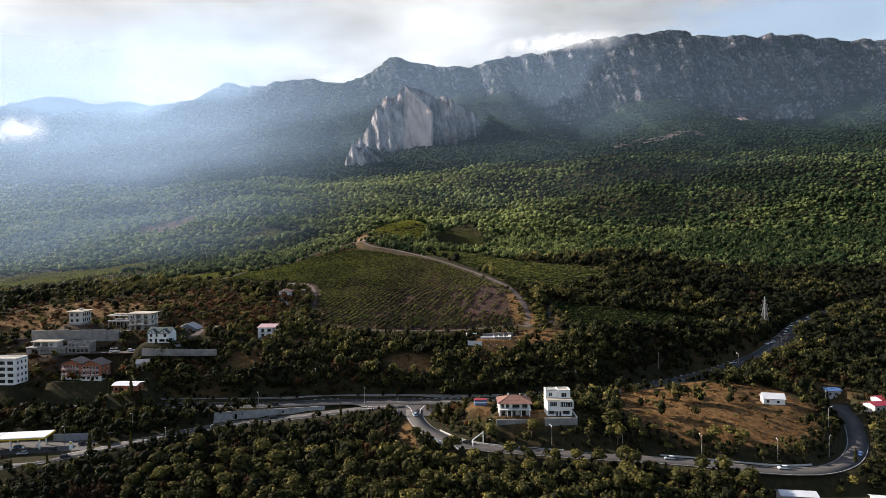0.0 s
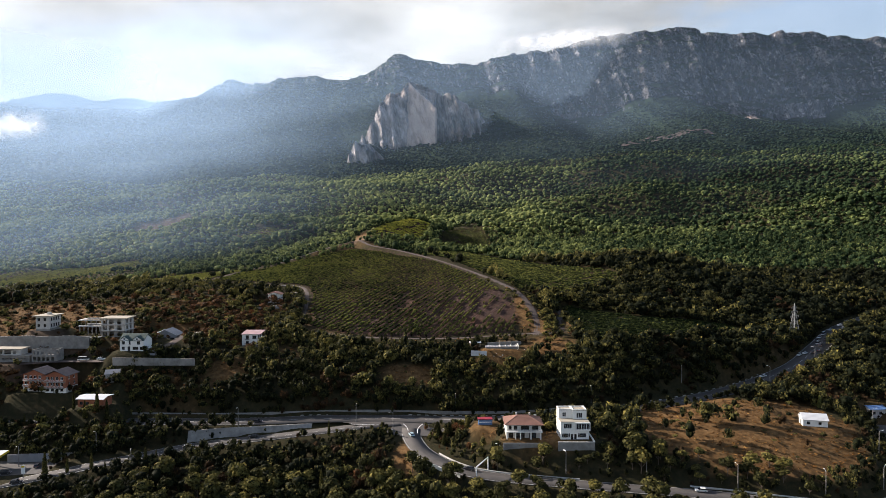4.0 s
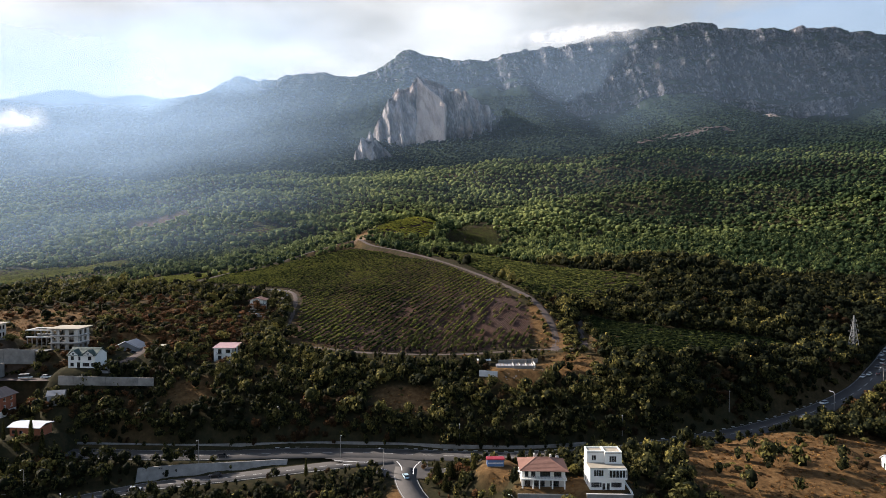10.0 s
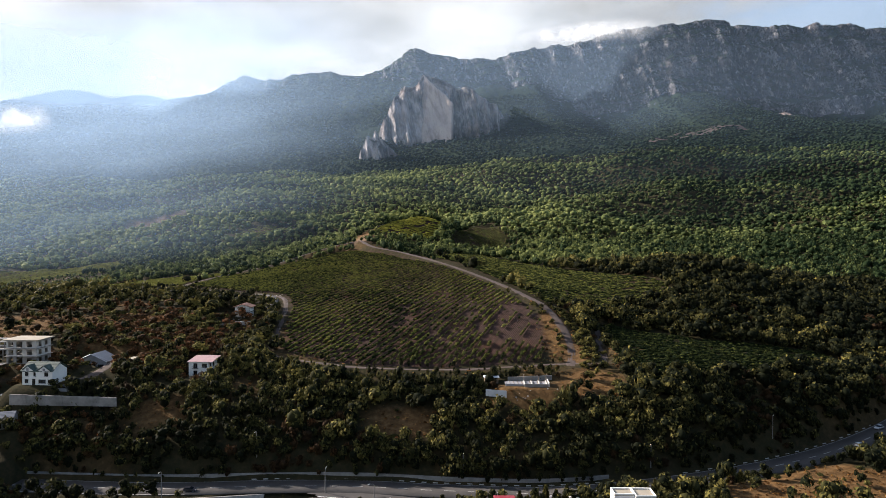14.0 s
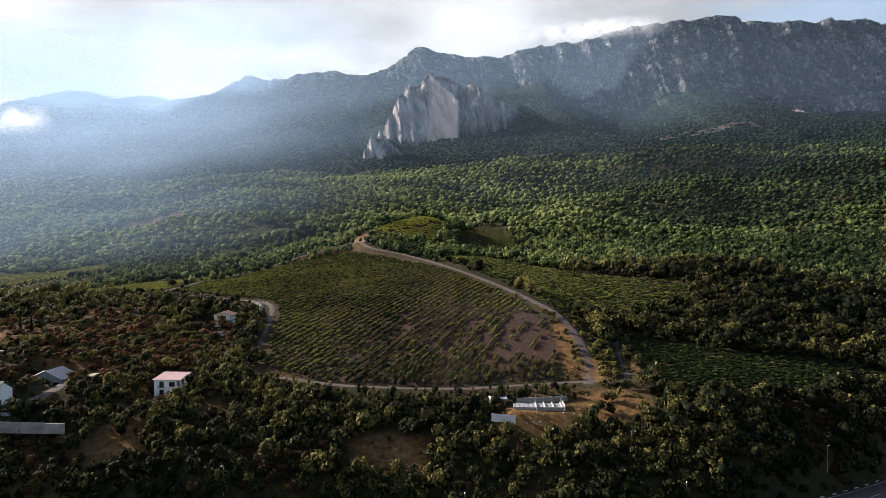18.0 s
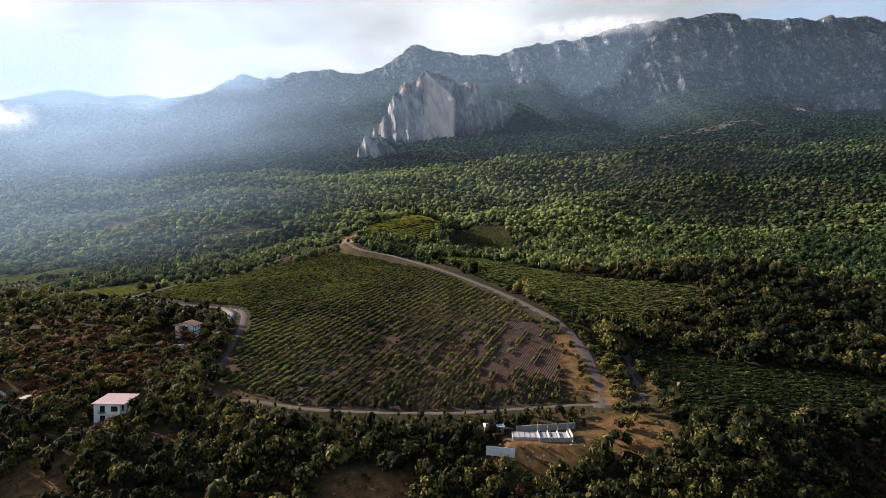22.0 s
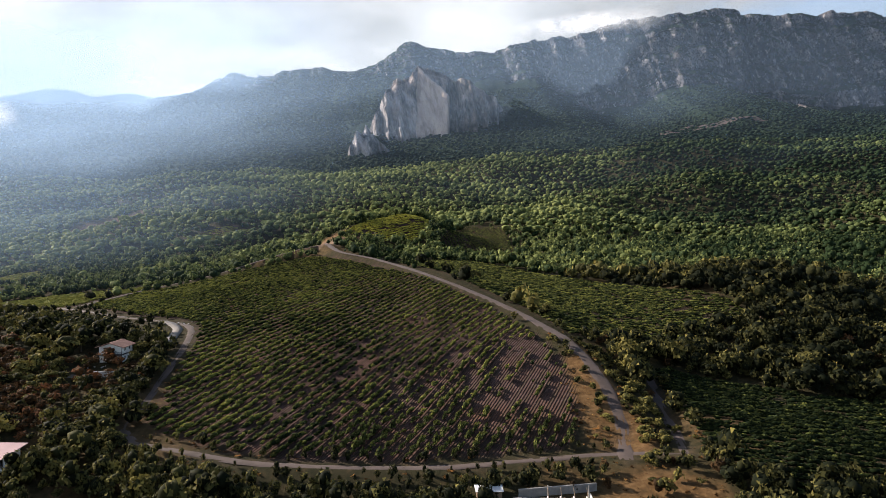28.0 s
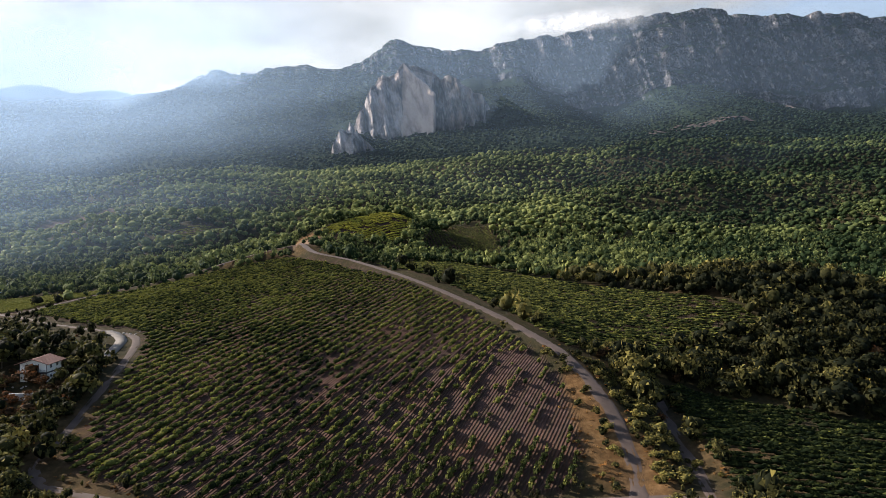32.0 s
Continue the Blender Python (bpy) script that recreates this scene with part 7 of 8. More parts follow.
def build_road_furniture():
    n = near(HIGHWAY, -200), near(HIGHWAY, 60)
    wall_along("retaining_wall", HIGHWAY, -7.6, 1.9, 0.5, CONCRETE, "long grey concrete retaining wall above the highway", n[0], n[1], 1.5, 7.0)
    kerb_blocks(HIGHWAY, -6.1, near(HIGHWAY, -70), near(HIGHWAY, 60))
    kerb_blocks(HIGHWAY, -6.1, near(HIGHWAY, 80), near(HIGHWAY, 180), 5.0)
    # the bank between the highway and the slip road
    a, b = near(SLIP_ROAD, -114), near(SLIP_ROAD, -56)
    s = offset_line(SLIP_ROAD, -5.2)[a:b]
    up = s.copy()
    up[:, 1] += 2.2
    up[:, 2] = np.maximum(s[:, 2] + 0.4, np.minimum(-16.9, s[:, 2] + 5.2))
    w = thing("retaining_wall", "broad sloping pale concrete retaining wall between the two roads", "wall", tuple(s[0]))
    for k in range(0, len(s) - 2, 2):
        bm = bmesh.new()
        f = [s[k] - (0, 0, 1), s[min(k + 2, len(s) - 1)] - (0, 0, 1), up[min(k + 2, len(s) - 1)], up[k]]
        v = [bm.verts.new(Vector(p) - Vector(s[0])) for p in f]
        r = [bm.verts.new(Vector(p) - Vector(s[0]) + Vector((0, 0.6, 0))) for p in f]
        bm.faces.new(v)
        bm.faces.new(r[::-1])
        for j in range(4):
            bm.faces.new((v[j], r[j], r[(j + 1) % 4], v[(j + 1) % 4]))
        part("panel", bm, CONCRETE, w)
    wall_along("parapet", LOWER_ROAD, 5.0, 0.9, 0.35, WHITE_WALL, "white parapet wall on the outer side of the road bend", near(LOWER_ROAD, -15) + 3, near(LOWER_ROAD, 10), 1.4, 4.0)
    wall_along("kerb_wall", LOWER_ROAD, -5.0, 0.4, 0.35, PALE_WALL, "low pale kerb wall round the inside of the bend", near(LOWER_ROAD, -15) + 4, near(LOWER_ROAD, 52), 1.0, 3.5)
    wall_along("guard_wall", LOWER_ROAD, -5.6, 0.75, 0.3, PALE_WALL, "long pale guard wall at the foot of the dry hill", near(LOWER_ROAD, 92), near(LOWER_ROAD, 158), 1.0, 5.0)
    wall_along("guard_wall", HIGHWAY, 6.4, 0.7, 0.25, PALE_WALL, "low pale guard wall beside the highway curve", near(HIGHWAY, 190), near(HIGHWAY, 330), 0.8, 5.0)
    dashes("lane_line", HIGHWAY, 0.0, 0, None, 4.0, 4.0, 0.075)
    dashes("edge_line", HIGHWAY, 5.1, 0, near(HIGHWAY, -70), 60, 0.5, 0.075, 0.12)
    dashes("edge_line", HIGHWAY, -5.1, 0, None, 60, 0.5, 0.075, 0.12)
    dashes("lane_line", SLIP_ROAD, 0.0, 0, None, 3.0, 3.0, 0.115)
    dashes("edge_line", SLIP_ROAD, 3.9, 0, None, 60, 0.5, 0.115, 0.13)
    dashes("edge_line", SLIP_ROAD, -3.9, 0, near(SLIP_ROAD, -55), 60, 0.5, 0.115, 0.13)
    dashes("edge_line", LOWER_ROAD, 3.9, 3, None, 60, 0.5, 0.155, 0.12)
    dashes("edge_line", LOWER_ROAD, -3.9, 4, None, 60, 0.5, 0.155, 0.12)
    rail = thing("guard_rail", "thin white pipe rail along the verge of the lower road", "rail", (22, 280.6, -21.0))
    railing(rail, FRAME_WHITE, [(0, 0, 0), (20, -3.4, -0.8), (38, -5.4, -1.2), (58, -7.2, -1.8)], 0.9, 3.0, "pipe")


def street_lamp():
    p = thing("street_lamp", "slim grey concrete street lamp post with a single arm", "street lamp", (0, 0, 0), 0, "lamps along the roads")
    bm = bmesh.new()
    tube(bm, (0, 0, -0.6), (0, 0, 8.6), 0.16, 0.10, 8)
    part("post", bm, CONCRETE, p)
    bm = bmesh.new()
    tube(bm, (0, 0, 8.5), (0.5, 0, 9.0), 0.05, sides=6)
    tube(bm, (0.5, 0, 9.0), (1.5, 0, 9.1), 0.05, sides=6)
    part("arm", bm, STEEL, p)
    bm = bmesh.new()
    box(bm, 1.3, 2.0, -0.13, 0.13, 9.02, 9.16)
    bmesh.ops.bevel(bm, geom=bm.edges[:], offset=0.03, segments=1, affect="EDGES")
    part("lamp_head", bm, FRAME_WHITE, p, "pale lamp head")
    return p


def build_lamps():
    first = street_lamp()
    spots = [(21, 280, 150), (46, 274.5, 110), (76, 271.5, 100), (108, 266, 100), (138, 262, 80), (163, 268, 40), (176, 290, 10), (188, 312, 0), (-24, 313, 200), (4, 334.5, 270), (-42, 323.4, 90),
             (-95, 318, 270), (-150, 300, 270), (-178, 292, 280), (-128, 286, 120), (70, 339, 250), (120, 356, 250), (-70, 338, 270), (168, 362, 120), (205, 386, 130)]
    for k, (x, y, turn) in enumerate(spots):
        m = pose(x, y, ground(x, y), 0, 0, turn)
        if k == 0:
            first.matrix_world = m
        else:
            copy_thing(first, m)


def gantry():
    g = thing("height_barrier", "white steel height barrier arch over the lower road", "barrier", (11.3, 268.6, -22.4))
    far = Vector((5.0, 10.2, 0.3))
    for name, a, b, r in (("post", (0, 0, -0.6), (0, 0, 5.2), 0.22), ("beam", (0, 0, 5.2), far + Vector((0, 0, 5.0)), 0.24), ("post", far + Vector((0, 0, -0.8)), far + Vector((0, 0, 5.0)), 0.22)):
        bm = bmesh.new()
        tube(bm, a, b, r, sides=8)
        part(name, bm, FRAME_WHITE, g)
    for k in range(5):
        p = far * ((k + 0.7) / 5.6) + Vector((0, 0, 4.6))
        bm = bmesh.new()
        tube(bm, p, p + Vector((0, 0, 0.5)), 0.06, sides=6)
        part("hanger", bm, RED_TIN, g)


def pylon():
    p = thing("power_pylon", "grey steel lattice power pylon among the trees", "pylon", (214, 424, ground(214, 424)), 20)
    H, base, top = 21.5, 2.4, 0.45

    def half(z):
        return base + (top - base) * min(1, z / 16.5) if z < 16.5 else top * (1 - (z - 16.5) / 5.2 * 0.85)

    for sx in (-1, 1):
        for sy in (-1, 1):
            bm = bmesh.new()
            for a, b in ((-0.5, 16.5), (16.5, H)):
                tube(bm, (sx * half(max(0, a)), sy * half(max(0, a)), a), (sx * half(b), sy * half(b), b), 0.13, sides=4)
            part("leg", bm, PYLON_STEEL, p)
    levels = [0, 3.2, 6.0, 8.5, 10.7, 12.6, 14.3, 15.8, 17.2, 18.6, 20]
    for a, b in zip(levels, levels[1:]):
        bm = bmesh.new()
        for sx, sy, tx, ty in ((-1, -1, 1, -1), (1, -1, 1, 1), (1, 1, -1, 1), (-1, 1, -1, -1)):
            tube(bm, (sx * half(a), sy * half(a), a), (tx * half(b), ty * half(b), b), 0.065, sides=4)
            tube(bm, (tx * half(a), ty * half(a), a), (sx * half(b), sy * half(b), b), 0.065, sides=4)
            tube(bm, (sx * half(b), sy * half(b), b), (tx * half(b), ty * half(b), b), 0.065, sides=4)
        part("lattice", bm, PYLON_STEEL, p)
    for z, w in ((13.4, 3.4), (16.2, 2.6), (18.8, 2.0)):
        bm = bmesh.new()
        for s in (-1, 1):
            tube(bm, (0, -0.3, z), (s * w, 0, z + 0.1), 0.06, sides=4)
            tube(bm, (0, 0.3, z), (s * w, 0, z + 0.1), 0.06, sides=4)
            tube(bm, (0, 0, z + 1.1), (s * w, 0, z + 0.1), 0.05, sides=4)
            tube(bm, (s * w, 0, z + 0.1), (s * w, 0, z - 1.0), 0.09, sides=6)
        part("cross_arm", bm, PYLON_STEEL, p)


# ---- cars ----
def car(paint, label, length=4.3, height=1.45, van=False):
    c = thing("car", label, "car", (0, 0, 0), 0, "cars on the roads")
    w, L = 0.86, length / 2
    side = [(-L, 0.38), (-L, 0.78), (-L + 0.1, 0.92), (L * 0.35, 0.95), (L * 0.93, 0.78), (L, 0.62), (L, 0.36)]
    top = [(-L + 0.15, 0.93), (-L + 0.45, height), (L * 0.12, height), (L * 0.52, 0.93)] if not van else [(-L + 0.05, 0.93), (-L + 0.1, height), (L * 0.55, height), (L * 0.82, 0.93)]

    def slab(pts, half, taper, mat, name):
        bm = bmesh.new()
        a = [bm.verts.new((x, -half + (taper if z > 1.0 else 0), z)) for x, z in pts]
        b = [bm.verts.new((x, half - (taper if z > 1.0 else 0), z)) for x, z in pts]
        n = len(pts)
        bm.faces.new(a)
        bm.faces.new(b[::-1])
        for k in range(n):
            bm.faces.new((a[(k + 1) % n], a[k], b[k], b[(k + 1) % n]))
        bmesh.ops.bevel(bm, geom=bm.edges[:], offset=0.04, segments=1, affect="EDGES")
        bmesh.ops.recalc_face_normals(bm, faces=bm.faces[:])
        return part(name, bm, mat, c)

    slab(side, w, 0.0, paint, "body")
    slab(top, w - 0.06, 0.12, GLASS_DARK, "cabin_glass")
    box_part("roof", paint, c, [(top[1][0] + 0.08, top[2][0] + 0.02, -w + 0.2, w - 0.2, height - 0.04, height + 0.03)], bevel=0.02)
    for x in (-L * 0.62, L * 0.62):
        for s in (-1, 1):
            bm = bmesh.new()
            tube(bm, (x, s * (w - 0.2), 0.32), (x, s * (w + 0.01), 0.32), 0.32, sides=12)
            t = part("wheel", bm, RUBBER, c)
            bm = bmesh.new()
            tube(bm, (x, s * (w + 0.012), 0.32), (x, s * (w + 0.03), 0.32), 0.19, sides=10)
            part("rim", bm, STEEL, t)
    for s in (-1, 1):
        box_part("headlight", FRAME_WHITE, c, [(L - 0.06, L + 0.01, s * 0.62 - 0.16, s * 0.62 + 0.16, 0.6, 0.74)])
        box_part("tail_light", RED_TIN, c, [(-L - 0.01, -L + 0.05, s * 0.66 - 0.12, s * 0.66 + 0.12, 0.7, 0.86)])
    return c


GLASS_DARK = plain("car_glass", (0.015, 0.018, 0.022), 0.08, 0.1, 1.0, bump_d=0)


def build_cars():
    kinds = [car(car_paint("white_paint", (0.72, 0.72, 0.70)), "white car on the asphalt road"), car(car_paint("silver_paint", (0.42, 0.44, 0.46)), "silver grey car on the asphalt road"),
             car(car_paint("black_paint", (0.02, 0.02, 0.025)), "black car on the asphalt road"), car(car_paint("blue_paint", (0.05, 0.12, 0.28)), "dark blue car on the asphalt road"),
             car(car_paint("van_paint", (0.70, 0.70, 0.70)), "tall white van on the asphalt road", 5.2, 2.0, True), car(car_paint("pale_blue_paint", (0.35, 0.48, 0.55)), "pale blue car on the asphalt road")]
    used = set()

    def put(kind, x, y, z, turn):
        m = pose(x, y, z, 0, 0, turn)
        if kind in used:
            copy_thing(kinds[kind], m)
        else:
            used.add(kind)
            kinds[kind].matrix_world = m

    def on(line, lift, spots):
        p = np.array(line)
        seg = np.r_[0, np.cumsum(np.linalg.norm(np.diff(p, axis=0), axis=1))]
        for kind, x, lane, back in spots:
            k = near(line, x)
            s = seg[k] + (x - p[k, 0])
            a = np.array([np.interp(s, seg, p[:, i]) for i in range(3)])
            b = np.array([np.interp(s + 1, seg, p[:, i]) for i in range(3)])
            w = (b - a) / np.linalg.norm(b - a)
            put(kind, a[0] + w[1] * lane, a[1] - w[0] * lane, a[2] + lift, math.degrees(math.atan2(w[1], w[0])) + (180 if back else 0))

    on(HIGHWAY, 0.07, [(0, 152, 2.6, 0), (0, 171, -2.4, 1), (0, 206, -3.9, 1), (0, 209, -2.2, 1), (2, 211, 1.4, 0), (2, 214, 3.6, 0), (2, 218, -1.4, 1), (2, 222, 1.2, 0), (4, 224, -1.0, 0),
                       (2, 227, 3.3, 0), (2, 229, -3.4, 1), (2, 232, 0.9, 0), (0, 234, -3.5, 1), (4, 241, -3.2, 1), (0, 246, 2.8, 0), (1, 250, -2.6, 1), (1, 258, 2.5, 0), (0, 264, -2.6, 1), (4, 273, -2.6, 1), (1, 288, 2.5, 0),
                       (2, -88, 2.6, 0)])
    on(LOWER_ROAD, 0.15, [(0, 93, -2.0, 1), (0, 137, -2.0, 1), (2, 8, -1.9, 1), (3, 176, 2.0, 0)])
    on(SLIP_ROAD, 0.12, [(1, -112, 1.9, 0), (2, -86, -1.9, 1), (2, -168, 1.9, 0)])
    put(5, -15.5, 309, -18.3, 110)
    for kind, x, y, t in ((2, -178, 284, 10), (1, -189, 279, 190), (3, -196, 287, 10), (2, -206, 281, 15), (0, -213, 275, 10), (2, -170, 292, 100)):
        put(kind, x, y, -25.97, t)
    for kind, x, y, t in ((4, -185, 351.5, 12), (0, -176, 352.0, 8), (1, -160, 354.5, 40)):
        put(kind, x, y, float(beside(VILLAGE_ROAD, np.array([x]), np.array([y]))[1][0]) + 0.07, t)
    put(4, 25.5, 300.5, ground(25.5, 300.5), 5)
    put(1, 31.5, 301.5, ground(31.5, 301.5), 175)
    put(1, -112, 690, ground(-112, 690) + 0.05, 60)


build_road_furniture()
junction()
build_lamps()
gantry()
pylon()
build_cars()


# ---- single trees, shrubs and stones ----
def crown_mesh(name, data, mat):
    ob = mesh_object(name, data[0], data[1], mat, False, data[2])
    return ob


def tree_kind(name, label, category, rng, trunk_h, crown_r, crown_h, leaves, size, mat, lobes=7, lift=0.0, group="trees on the near slopes"):
    t = thing(name, label, category, (0, 0, 0), 0, group)
    bm = bmesh.new()
    tube(bm, (0, 0, -0.6), (0.05, 0.03, trunk_h), 0.18, 0.12, 7)
    tube(bm, (0.05, 0.03, trunk_h), (0.0, 0.1, trunk_h + crown_h * 0.55), 0.12, 0.04, 6)
    for k in range(5):
        a = k * 1.257 + rng.uniform(-0.3, 0.3)
        tube(bm, (0.04, 0.03, trunk_h * rng.uniform(0.75, 1.05)), (crown_r * 0.6 * math.cos(a), crown_r * 0.6 * math.sin(a), trunk_h + crown_h * rng.uniform(0.25, 0.55)), 0.07, 0.025, 5)
    part("trunk", bm, BARK, t, "brown bark trunk and limbs")
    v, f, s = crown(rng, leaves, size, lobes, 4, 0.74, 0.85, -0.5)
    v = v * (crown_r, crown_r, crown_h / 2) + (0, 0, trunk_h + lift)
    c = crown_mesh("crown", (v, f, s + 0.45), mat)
    c.parent = t
    return t


def spire_kind(name, label, category, rng, r, h, leaves, size, mat, group):
    """A narrow or conical tree: cypress, poplar or young pine; sprays set on a cone."""
    t = thing(name, label, category, (0, 0, 0), 0, group)
    bm = bmesh.new()
    tube(bm, (0, 0, -0.5), (0, 0, h * 0.9), 0.14, 0.03, 6)
    part("trunk", bm, BARK, t)
    z = rng.uniform(0.06, 1, leaves) ** 0.8
    rad = r * (1.05 - z) ** 0.7 * rng.uniform(0.75, 1.1, leaves)
    a = rng.uniform(0, 6.283, leaves)
    p = np.stack([rad * np.cos(a), rad * np.sin(a), z * h], -1)
    out = np.stack([np.cos(a), np.sin(a), 0.5 + 0 * a], -1)
    u = np.cross(out + rng.normal(0, 0.4, (leaves, 3)), (0, 0, 1.0))
    u /= np.linalg.norm(u, axis=1)[:, None]
    w = np.stack([0.35 * np.cos(a), 0.35 * np.sin(a), np.ones(leaves)], -1) + rng.normal(0, 0.2, (leaves, 3))
    s = size * rng.uniform(0.6, 1.2, (leaves, 1)) * (1.15 - 0.6 * z)[:, None]
    q = np.stack([p - u * s * 0.6, p - w * s, p + u * s * 0.6, p + w * s * 1.2], 1).reshape(-1, 3)
    i = np.arange(leaves)[:, None] * 4
    f = np.concatenate([np.concatenate([i, i + 1, i + 2], 1), np.concatenate([i, i + 2, i + 3], 1)])
    k = 9
    ring = np.array([[0.72 * r * (1 - lv) ** 0.7 * math.cos(6.283 * j / k), 0.72 * r * (1 - lv) ** 0.7 * math.sin(6.283 * j / k), h * (0.05 + 0.9 * lv)] for lv in (0, 0.3, 0.6, 0.97) for j in range(k)])
    cf = []
    for lv in range(3):
        for j in range(k):
            b = len(q) + lv * k
            cf += [[b + j, b + (j + 1) % k, b + k + j], [b + (j + 1) % k, b + k + (j + 1) % k, b + k + j]]
    # inner cone tinted darker than the sprays, imitating shade inside the tree
    c = crown_mesh("crown", (np.concatenate([q, ring]), np.concatenate([f, np.array(cf)]), np.concatenate([np.repeat(rng.normal(0.42, 0.15, leaves), 4), np.full(len(ring), 0.1)])), mat)
    c.parent = t
    return t


def scaled(x, y, z, turn, s, tall=1.0):
    return pose(x, y, z, 0, 0, turn) @ Matrix.Diagonal((s, s, s * tall, 1))


LEAF_PALE = leaf_material("pale_leaf", (0.10, 0.11, 0.035), (0.20, 0.20, 0.06), (0.32, 0.30, 0.10))


def build_single_trees():
    rng = np.random.default_rng(77)
    broad = [tree_kind("broadleaf_tree", lab, "tree", rng, 1.3, 3.0, 5.0, 420, 0.125, LEAF, lb)
             for lab, lb in (("rounded green broadleaf tree on the slope", 7), ("spreading green oak tree on the slope", 9), ("dense dark green tree beside the road", 6), ("uneven yellowish green tree on the slope", 8))]
    dry = [tree_kind("shrub", "brown and russet autumn shrub on the slope", "shrub", rng, 0.3, 1.5, 1.9, 220, 0.13, LEAF_DRY, 6, -0.3, "shrubs on the slopes")]
    pine = spire_kind("conifer", "young dark green conifer beside the highway", "tree", rng, 1.7, 5.2, 420, 0.5, LEAF, "conifers along the highway")
    cypress = spire_kind("cypress", "tall narrow dark cypress beside the road", "tree", rng, 0.75, 6.5, 420, 0.34, LEAF, "cypresses along the road")
    poplar = spire_kind("poplar", "narrow pale yellow-green poplar at the field edge", "tree", rng, 0.9, 5.4, 380, 0.4, LEAF_PALE, "poplars by the field")
    first = {}

    def put(kind, m):
        if kind.name in first:
            copy_thing(kind, m)
        else:
            first[kind.name] = 1
            kind.matrix_world = m

    for k, (x, y) in enumerate(SINGLE_TREES):
        kind = broad[k % 4]
        s = 0.75 + 0.55 * rng.random()
        put(kind, scaled(x, y, ground(x, y), rng.uniform(0, 360), s, rng.uniform(0.85, 1.2)))
    # conifers between the houses and the highway
    for k in range(26):
        x = 22 + k * 2.9 + rng.uniform(-0.8, 0.8)
        y = 316.5 + 0.0016 * (x - 20) ** 2 + rng.uniform(-1.5, 1.5)
        put(pine, scaled(x, y, ground(x, y), rng.uniform(0, 360), rng.uniform(0.7, 1.15), rng.uniform(0.8, 1.2)))
    for x, y, s in ((-4, 306, 1.5), (1, 309, 1.2), (5, 303, 1.1), (-1, 300, 1.0), (9, 309, 0.9)):
        put(pine, scaled(x, y, ground(x, y), rng.uniform(0, 360), s, 1.1))
    for x, y, s in ((-143, 284, 1.05), (-137, 283, 0.8), (-152, 282.5, 0.9), (-120, 291, 0.9), (-123.5, 289, 1.25), (-160, 281, 1.5), (-171, 268, 0.8), (-183, 263, 0.9), (-112, 293.5, 0.7), (-103, 298, 0.8),
                    (-164, 316, 1.3), (-159, 317, 1.5), (-154, 316, 1.45), (-150, 317, 1.2), (-170, 317.5, 1.0), (-184, 316, 0.8), (-192, 316.5, 0.9), (-205, 316, 0.9), (-52, 309.5, 0.9), (-47, 268, 1.5),
                    (-197, 430, 1.1), (-203, 431, 1.0), (171, 263, 0.9), (-228, 318, 1.1), (-110, 288, 0.8), (-92, 300, 0.7)):
        put(cypress, scaled(x, y, ground(x, y), rng.uniform(0, 360), s, rng.uniform(0.9, 1.15)))
    for x, y, s in ((84, 364.5, 1.0), (-4, 369, 1.05), (-1, 370, 1.2), (3, 368.5, 0.9), (7, 371, 1.0), (11, 369, 0.8), (-8, 372, 0.8), (175, 330, 1.15)):
        put(poplar, scaled(x, y, ground(x, y), rng.uniform(0, 360), s, 1.0))
    # shrubs on the dry hill and the bare patches
    n = 0
    while n < 150:
        x, y = rng.uniform(-130, 180), rng.uniform(268, 440)
        soft = inside(DRY_HILL, np.array([x]), np.array([y]))[0] or any(math.hypot((x - cx) / rx, (y - cy) / ry) < 1.0 for cx, cy, rx, ry in DRY_PATCHES)
        if not soft or any(beside(l, np.array([x]), np.array([y]))[0][0] < h for l, h in ((LOWER_ROAD, 7), (HIGHWAY, 8), (RIDGE_TRACK, 4.5), (FIELD_TRACK, 4))) or any(abs(x - cx) < a + 1 and abs(y - cy) < b + 1 for cx, cy, h, a, b in PADS):
            continue
        n += 1
        put(dry[0] if rng.random() < 0.55 else broad[n % 4], scaled(x, y, ground(x, y) - 0.15, rng.uniform(0, 360), rng.uniform(0.2, 0.55) * (1.0 if n % 4 else 1.4), rng.uniform(0.6, 0.9)))
    # trees standing along the ridge track
    for k in range(20):
        t = k / 19
        x, y = 68 - 16 * t + rng.uniform(-2, 2), 402 + 62 * t + rng.uniform(-2, 2)
        put(broad[k % 4], scaled(x + 1.5, y, ground(x + 1.5, y) - 0.5, rng.uniform(0, 360), rng.uniform(0.22, 0.5), 0.8))
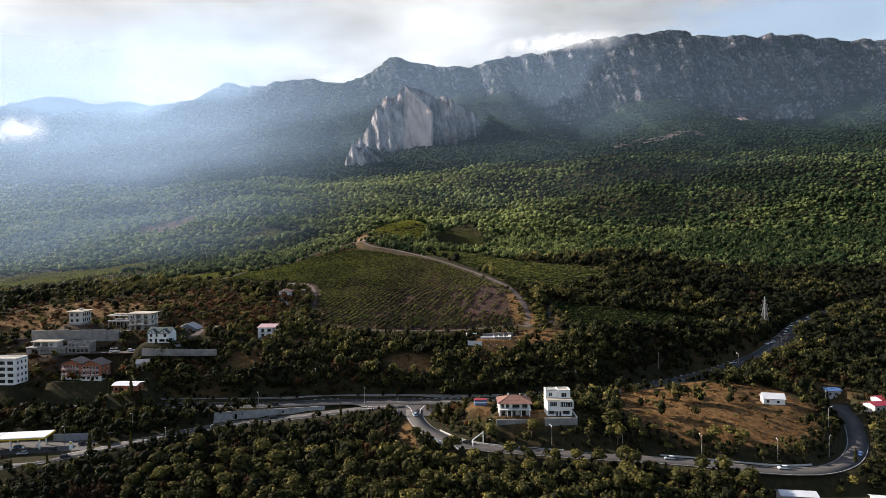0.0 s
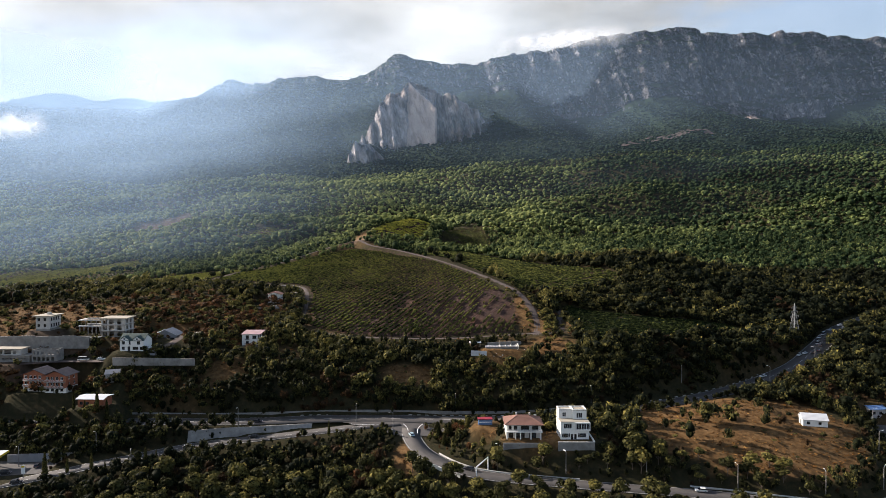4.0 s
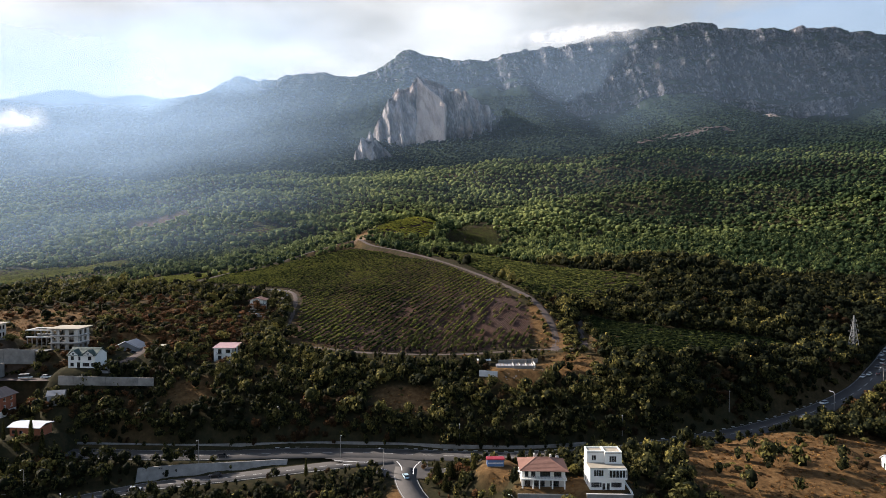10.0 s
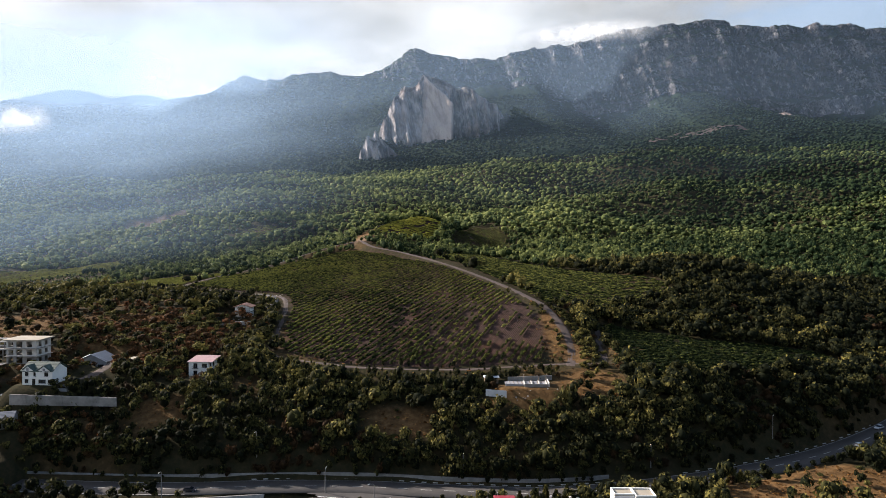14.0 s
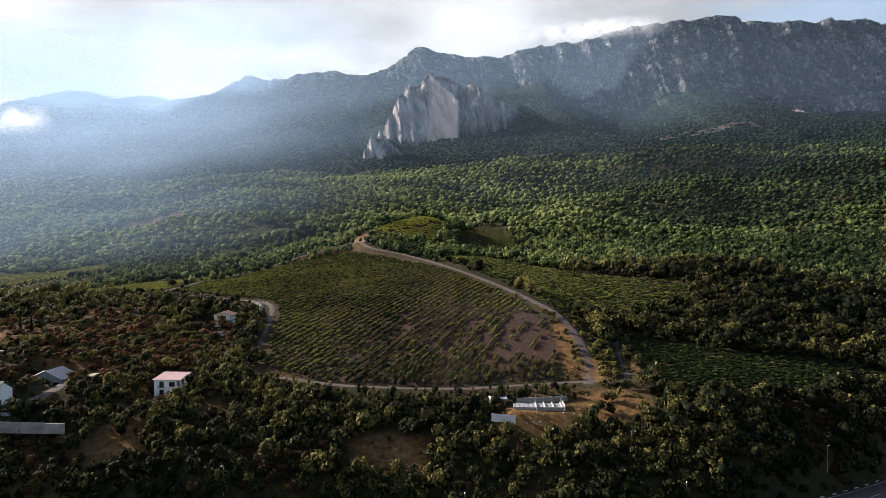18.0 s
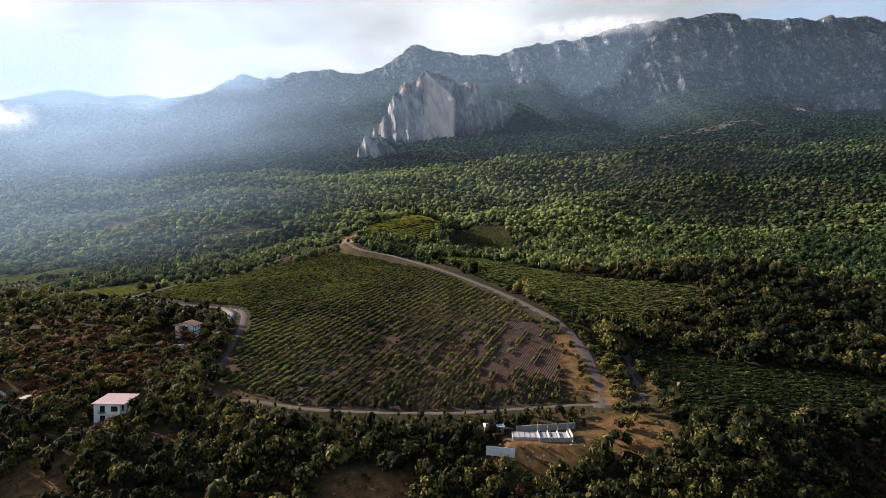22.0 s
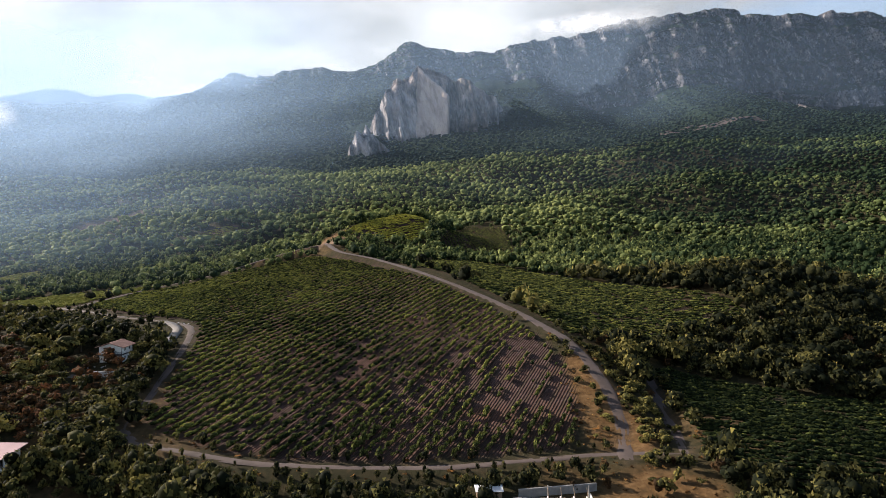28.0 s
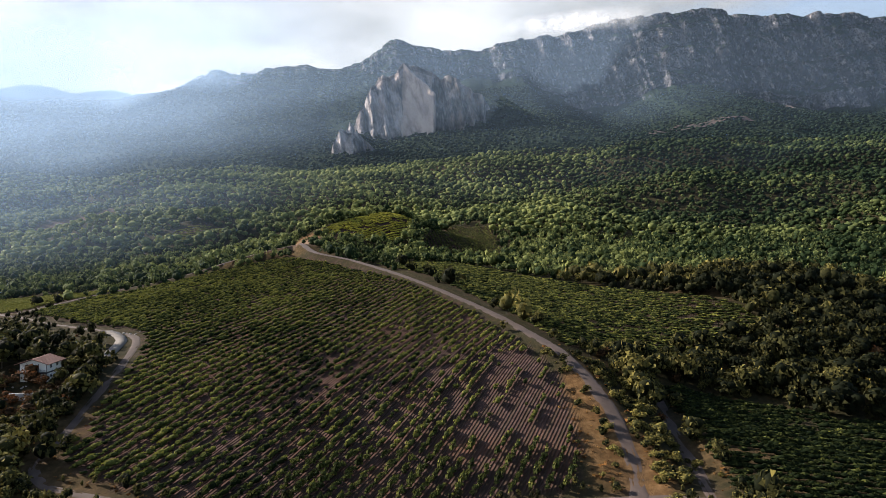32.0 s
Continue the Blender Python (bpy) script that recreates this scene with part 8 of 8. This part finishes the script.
    for x, y, s in ((-104, 443, 0.8), (-100, 441, 0.7), (-127, 437, 1.15), (-125, 431, 1.0), (-131, 440, 0.8), (-122, 458, 1.2), (-114, 460, 1.1), (-107, 455, 0.9), (-130, 455, 1.2), (-137, 462, 1.3)):
        put(broad[int(s * 10) % 4], scaled(x, y, ground(x, y), rng.uniform(0, 360), s, 0.9))


def build_vine_rows_near():
    """The vines of the lowest rows, one by one."""
    rng = np.random.default_rng(29)
    kinds = []
    for k in range(4):
        v, f, s = crown(rng, 40, 0.28, 5, 3, 0.75)
        ob = mesh_object("grapevine", v * (1.25, 0.62, 0.85) + (0, 0, 0.1), f, VINE, False, s + 0.45)
        kinds.append(tagged(ob, "bushy green grapevine in a vineyard row", "grapevine", "vines in the lowest rows"))
    for n, (x, y) in enumerate(NEAR_VINES):
        m = scaled(x, y, ground(x, y) - 0.1, 66 + rng.uniform(-9, 9) + 180 * (n % 2), rng.uniform(0.75, 1.35), rng.uniform(0.8, 1.15))
        if n < 4:
            kinds[n].matrix_world = m
        else:
            copy_thing(kinds[n % 4], m)


def build_stones():
    rng = np.random.default_rng(41)
    kinds = []
    for k in range(3):
        bm = bmesh.new()
        bmesh.ops.create_icosphere(bm, subdivisions=2, radius=1)
        for v in bm.verts:
            v.co *= rng.uniform(0.75, 1.2)
            v.co.z *= 0.7
        me = bpy.data.meshes.new("boulder")
        bm.to_mesh(me)
        bm.free()
        me.materials.append(STONE)
        kinds.append(tagged(new("boulder", me), "grey angular boulder lying on bare ground", "boulder", "boulders by the vineyard house"))
    spots = [(-103 + rng.normal(0, 2.5), 462 + rng.normal(0, 2.5)) for _ in range(26)] + [(-116 + rng.normal(0, 2), 440 + rng.normal(0, 1)) for _ in range(8)] + \
            [(-108 + rng.normal(0, 4), 497 + rng.normal(0, 1)) for _ in range(10)] + [(30 + rng.normal(0, 6), 362 + rng.normal(0, 1)) for _ in range(12)]
    for n, (x, y) in enumerate(spots):
        m = scaled(x, y, ground(x, y) + 0.1, rng.uniform(0, 360), rng.uniform(0.3, 0.9))
        if n < 3:
            kinds[n].matrix_world = m
        else:
            copy_thing(kinds[n % 3], m)


build_single_trees()
build_vine_rows_near()
build_stones()
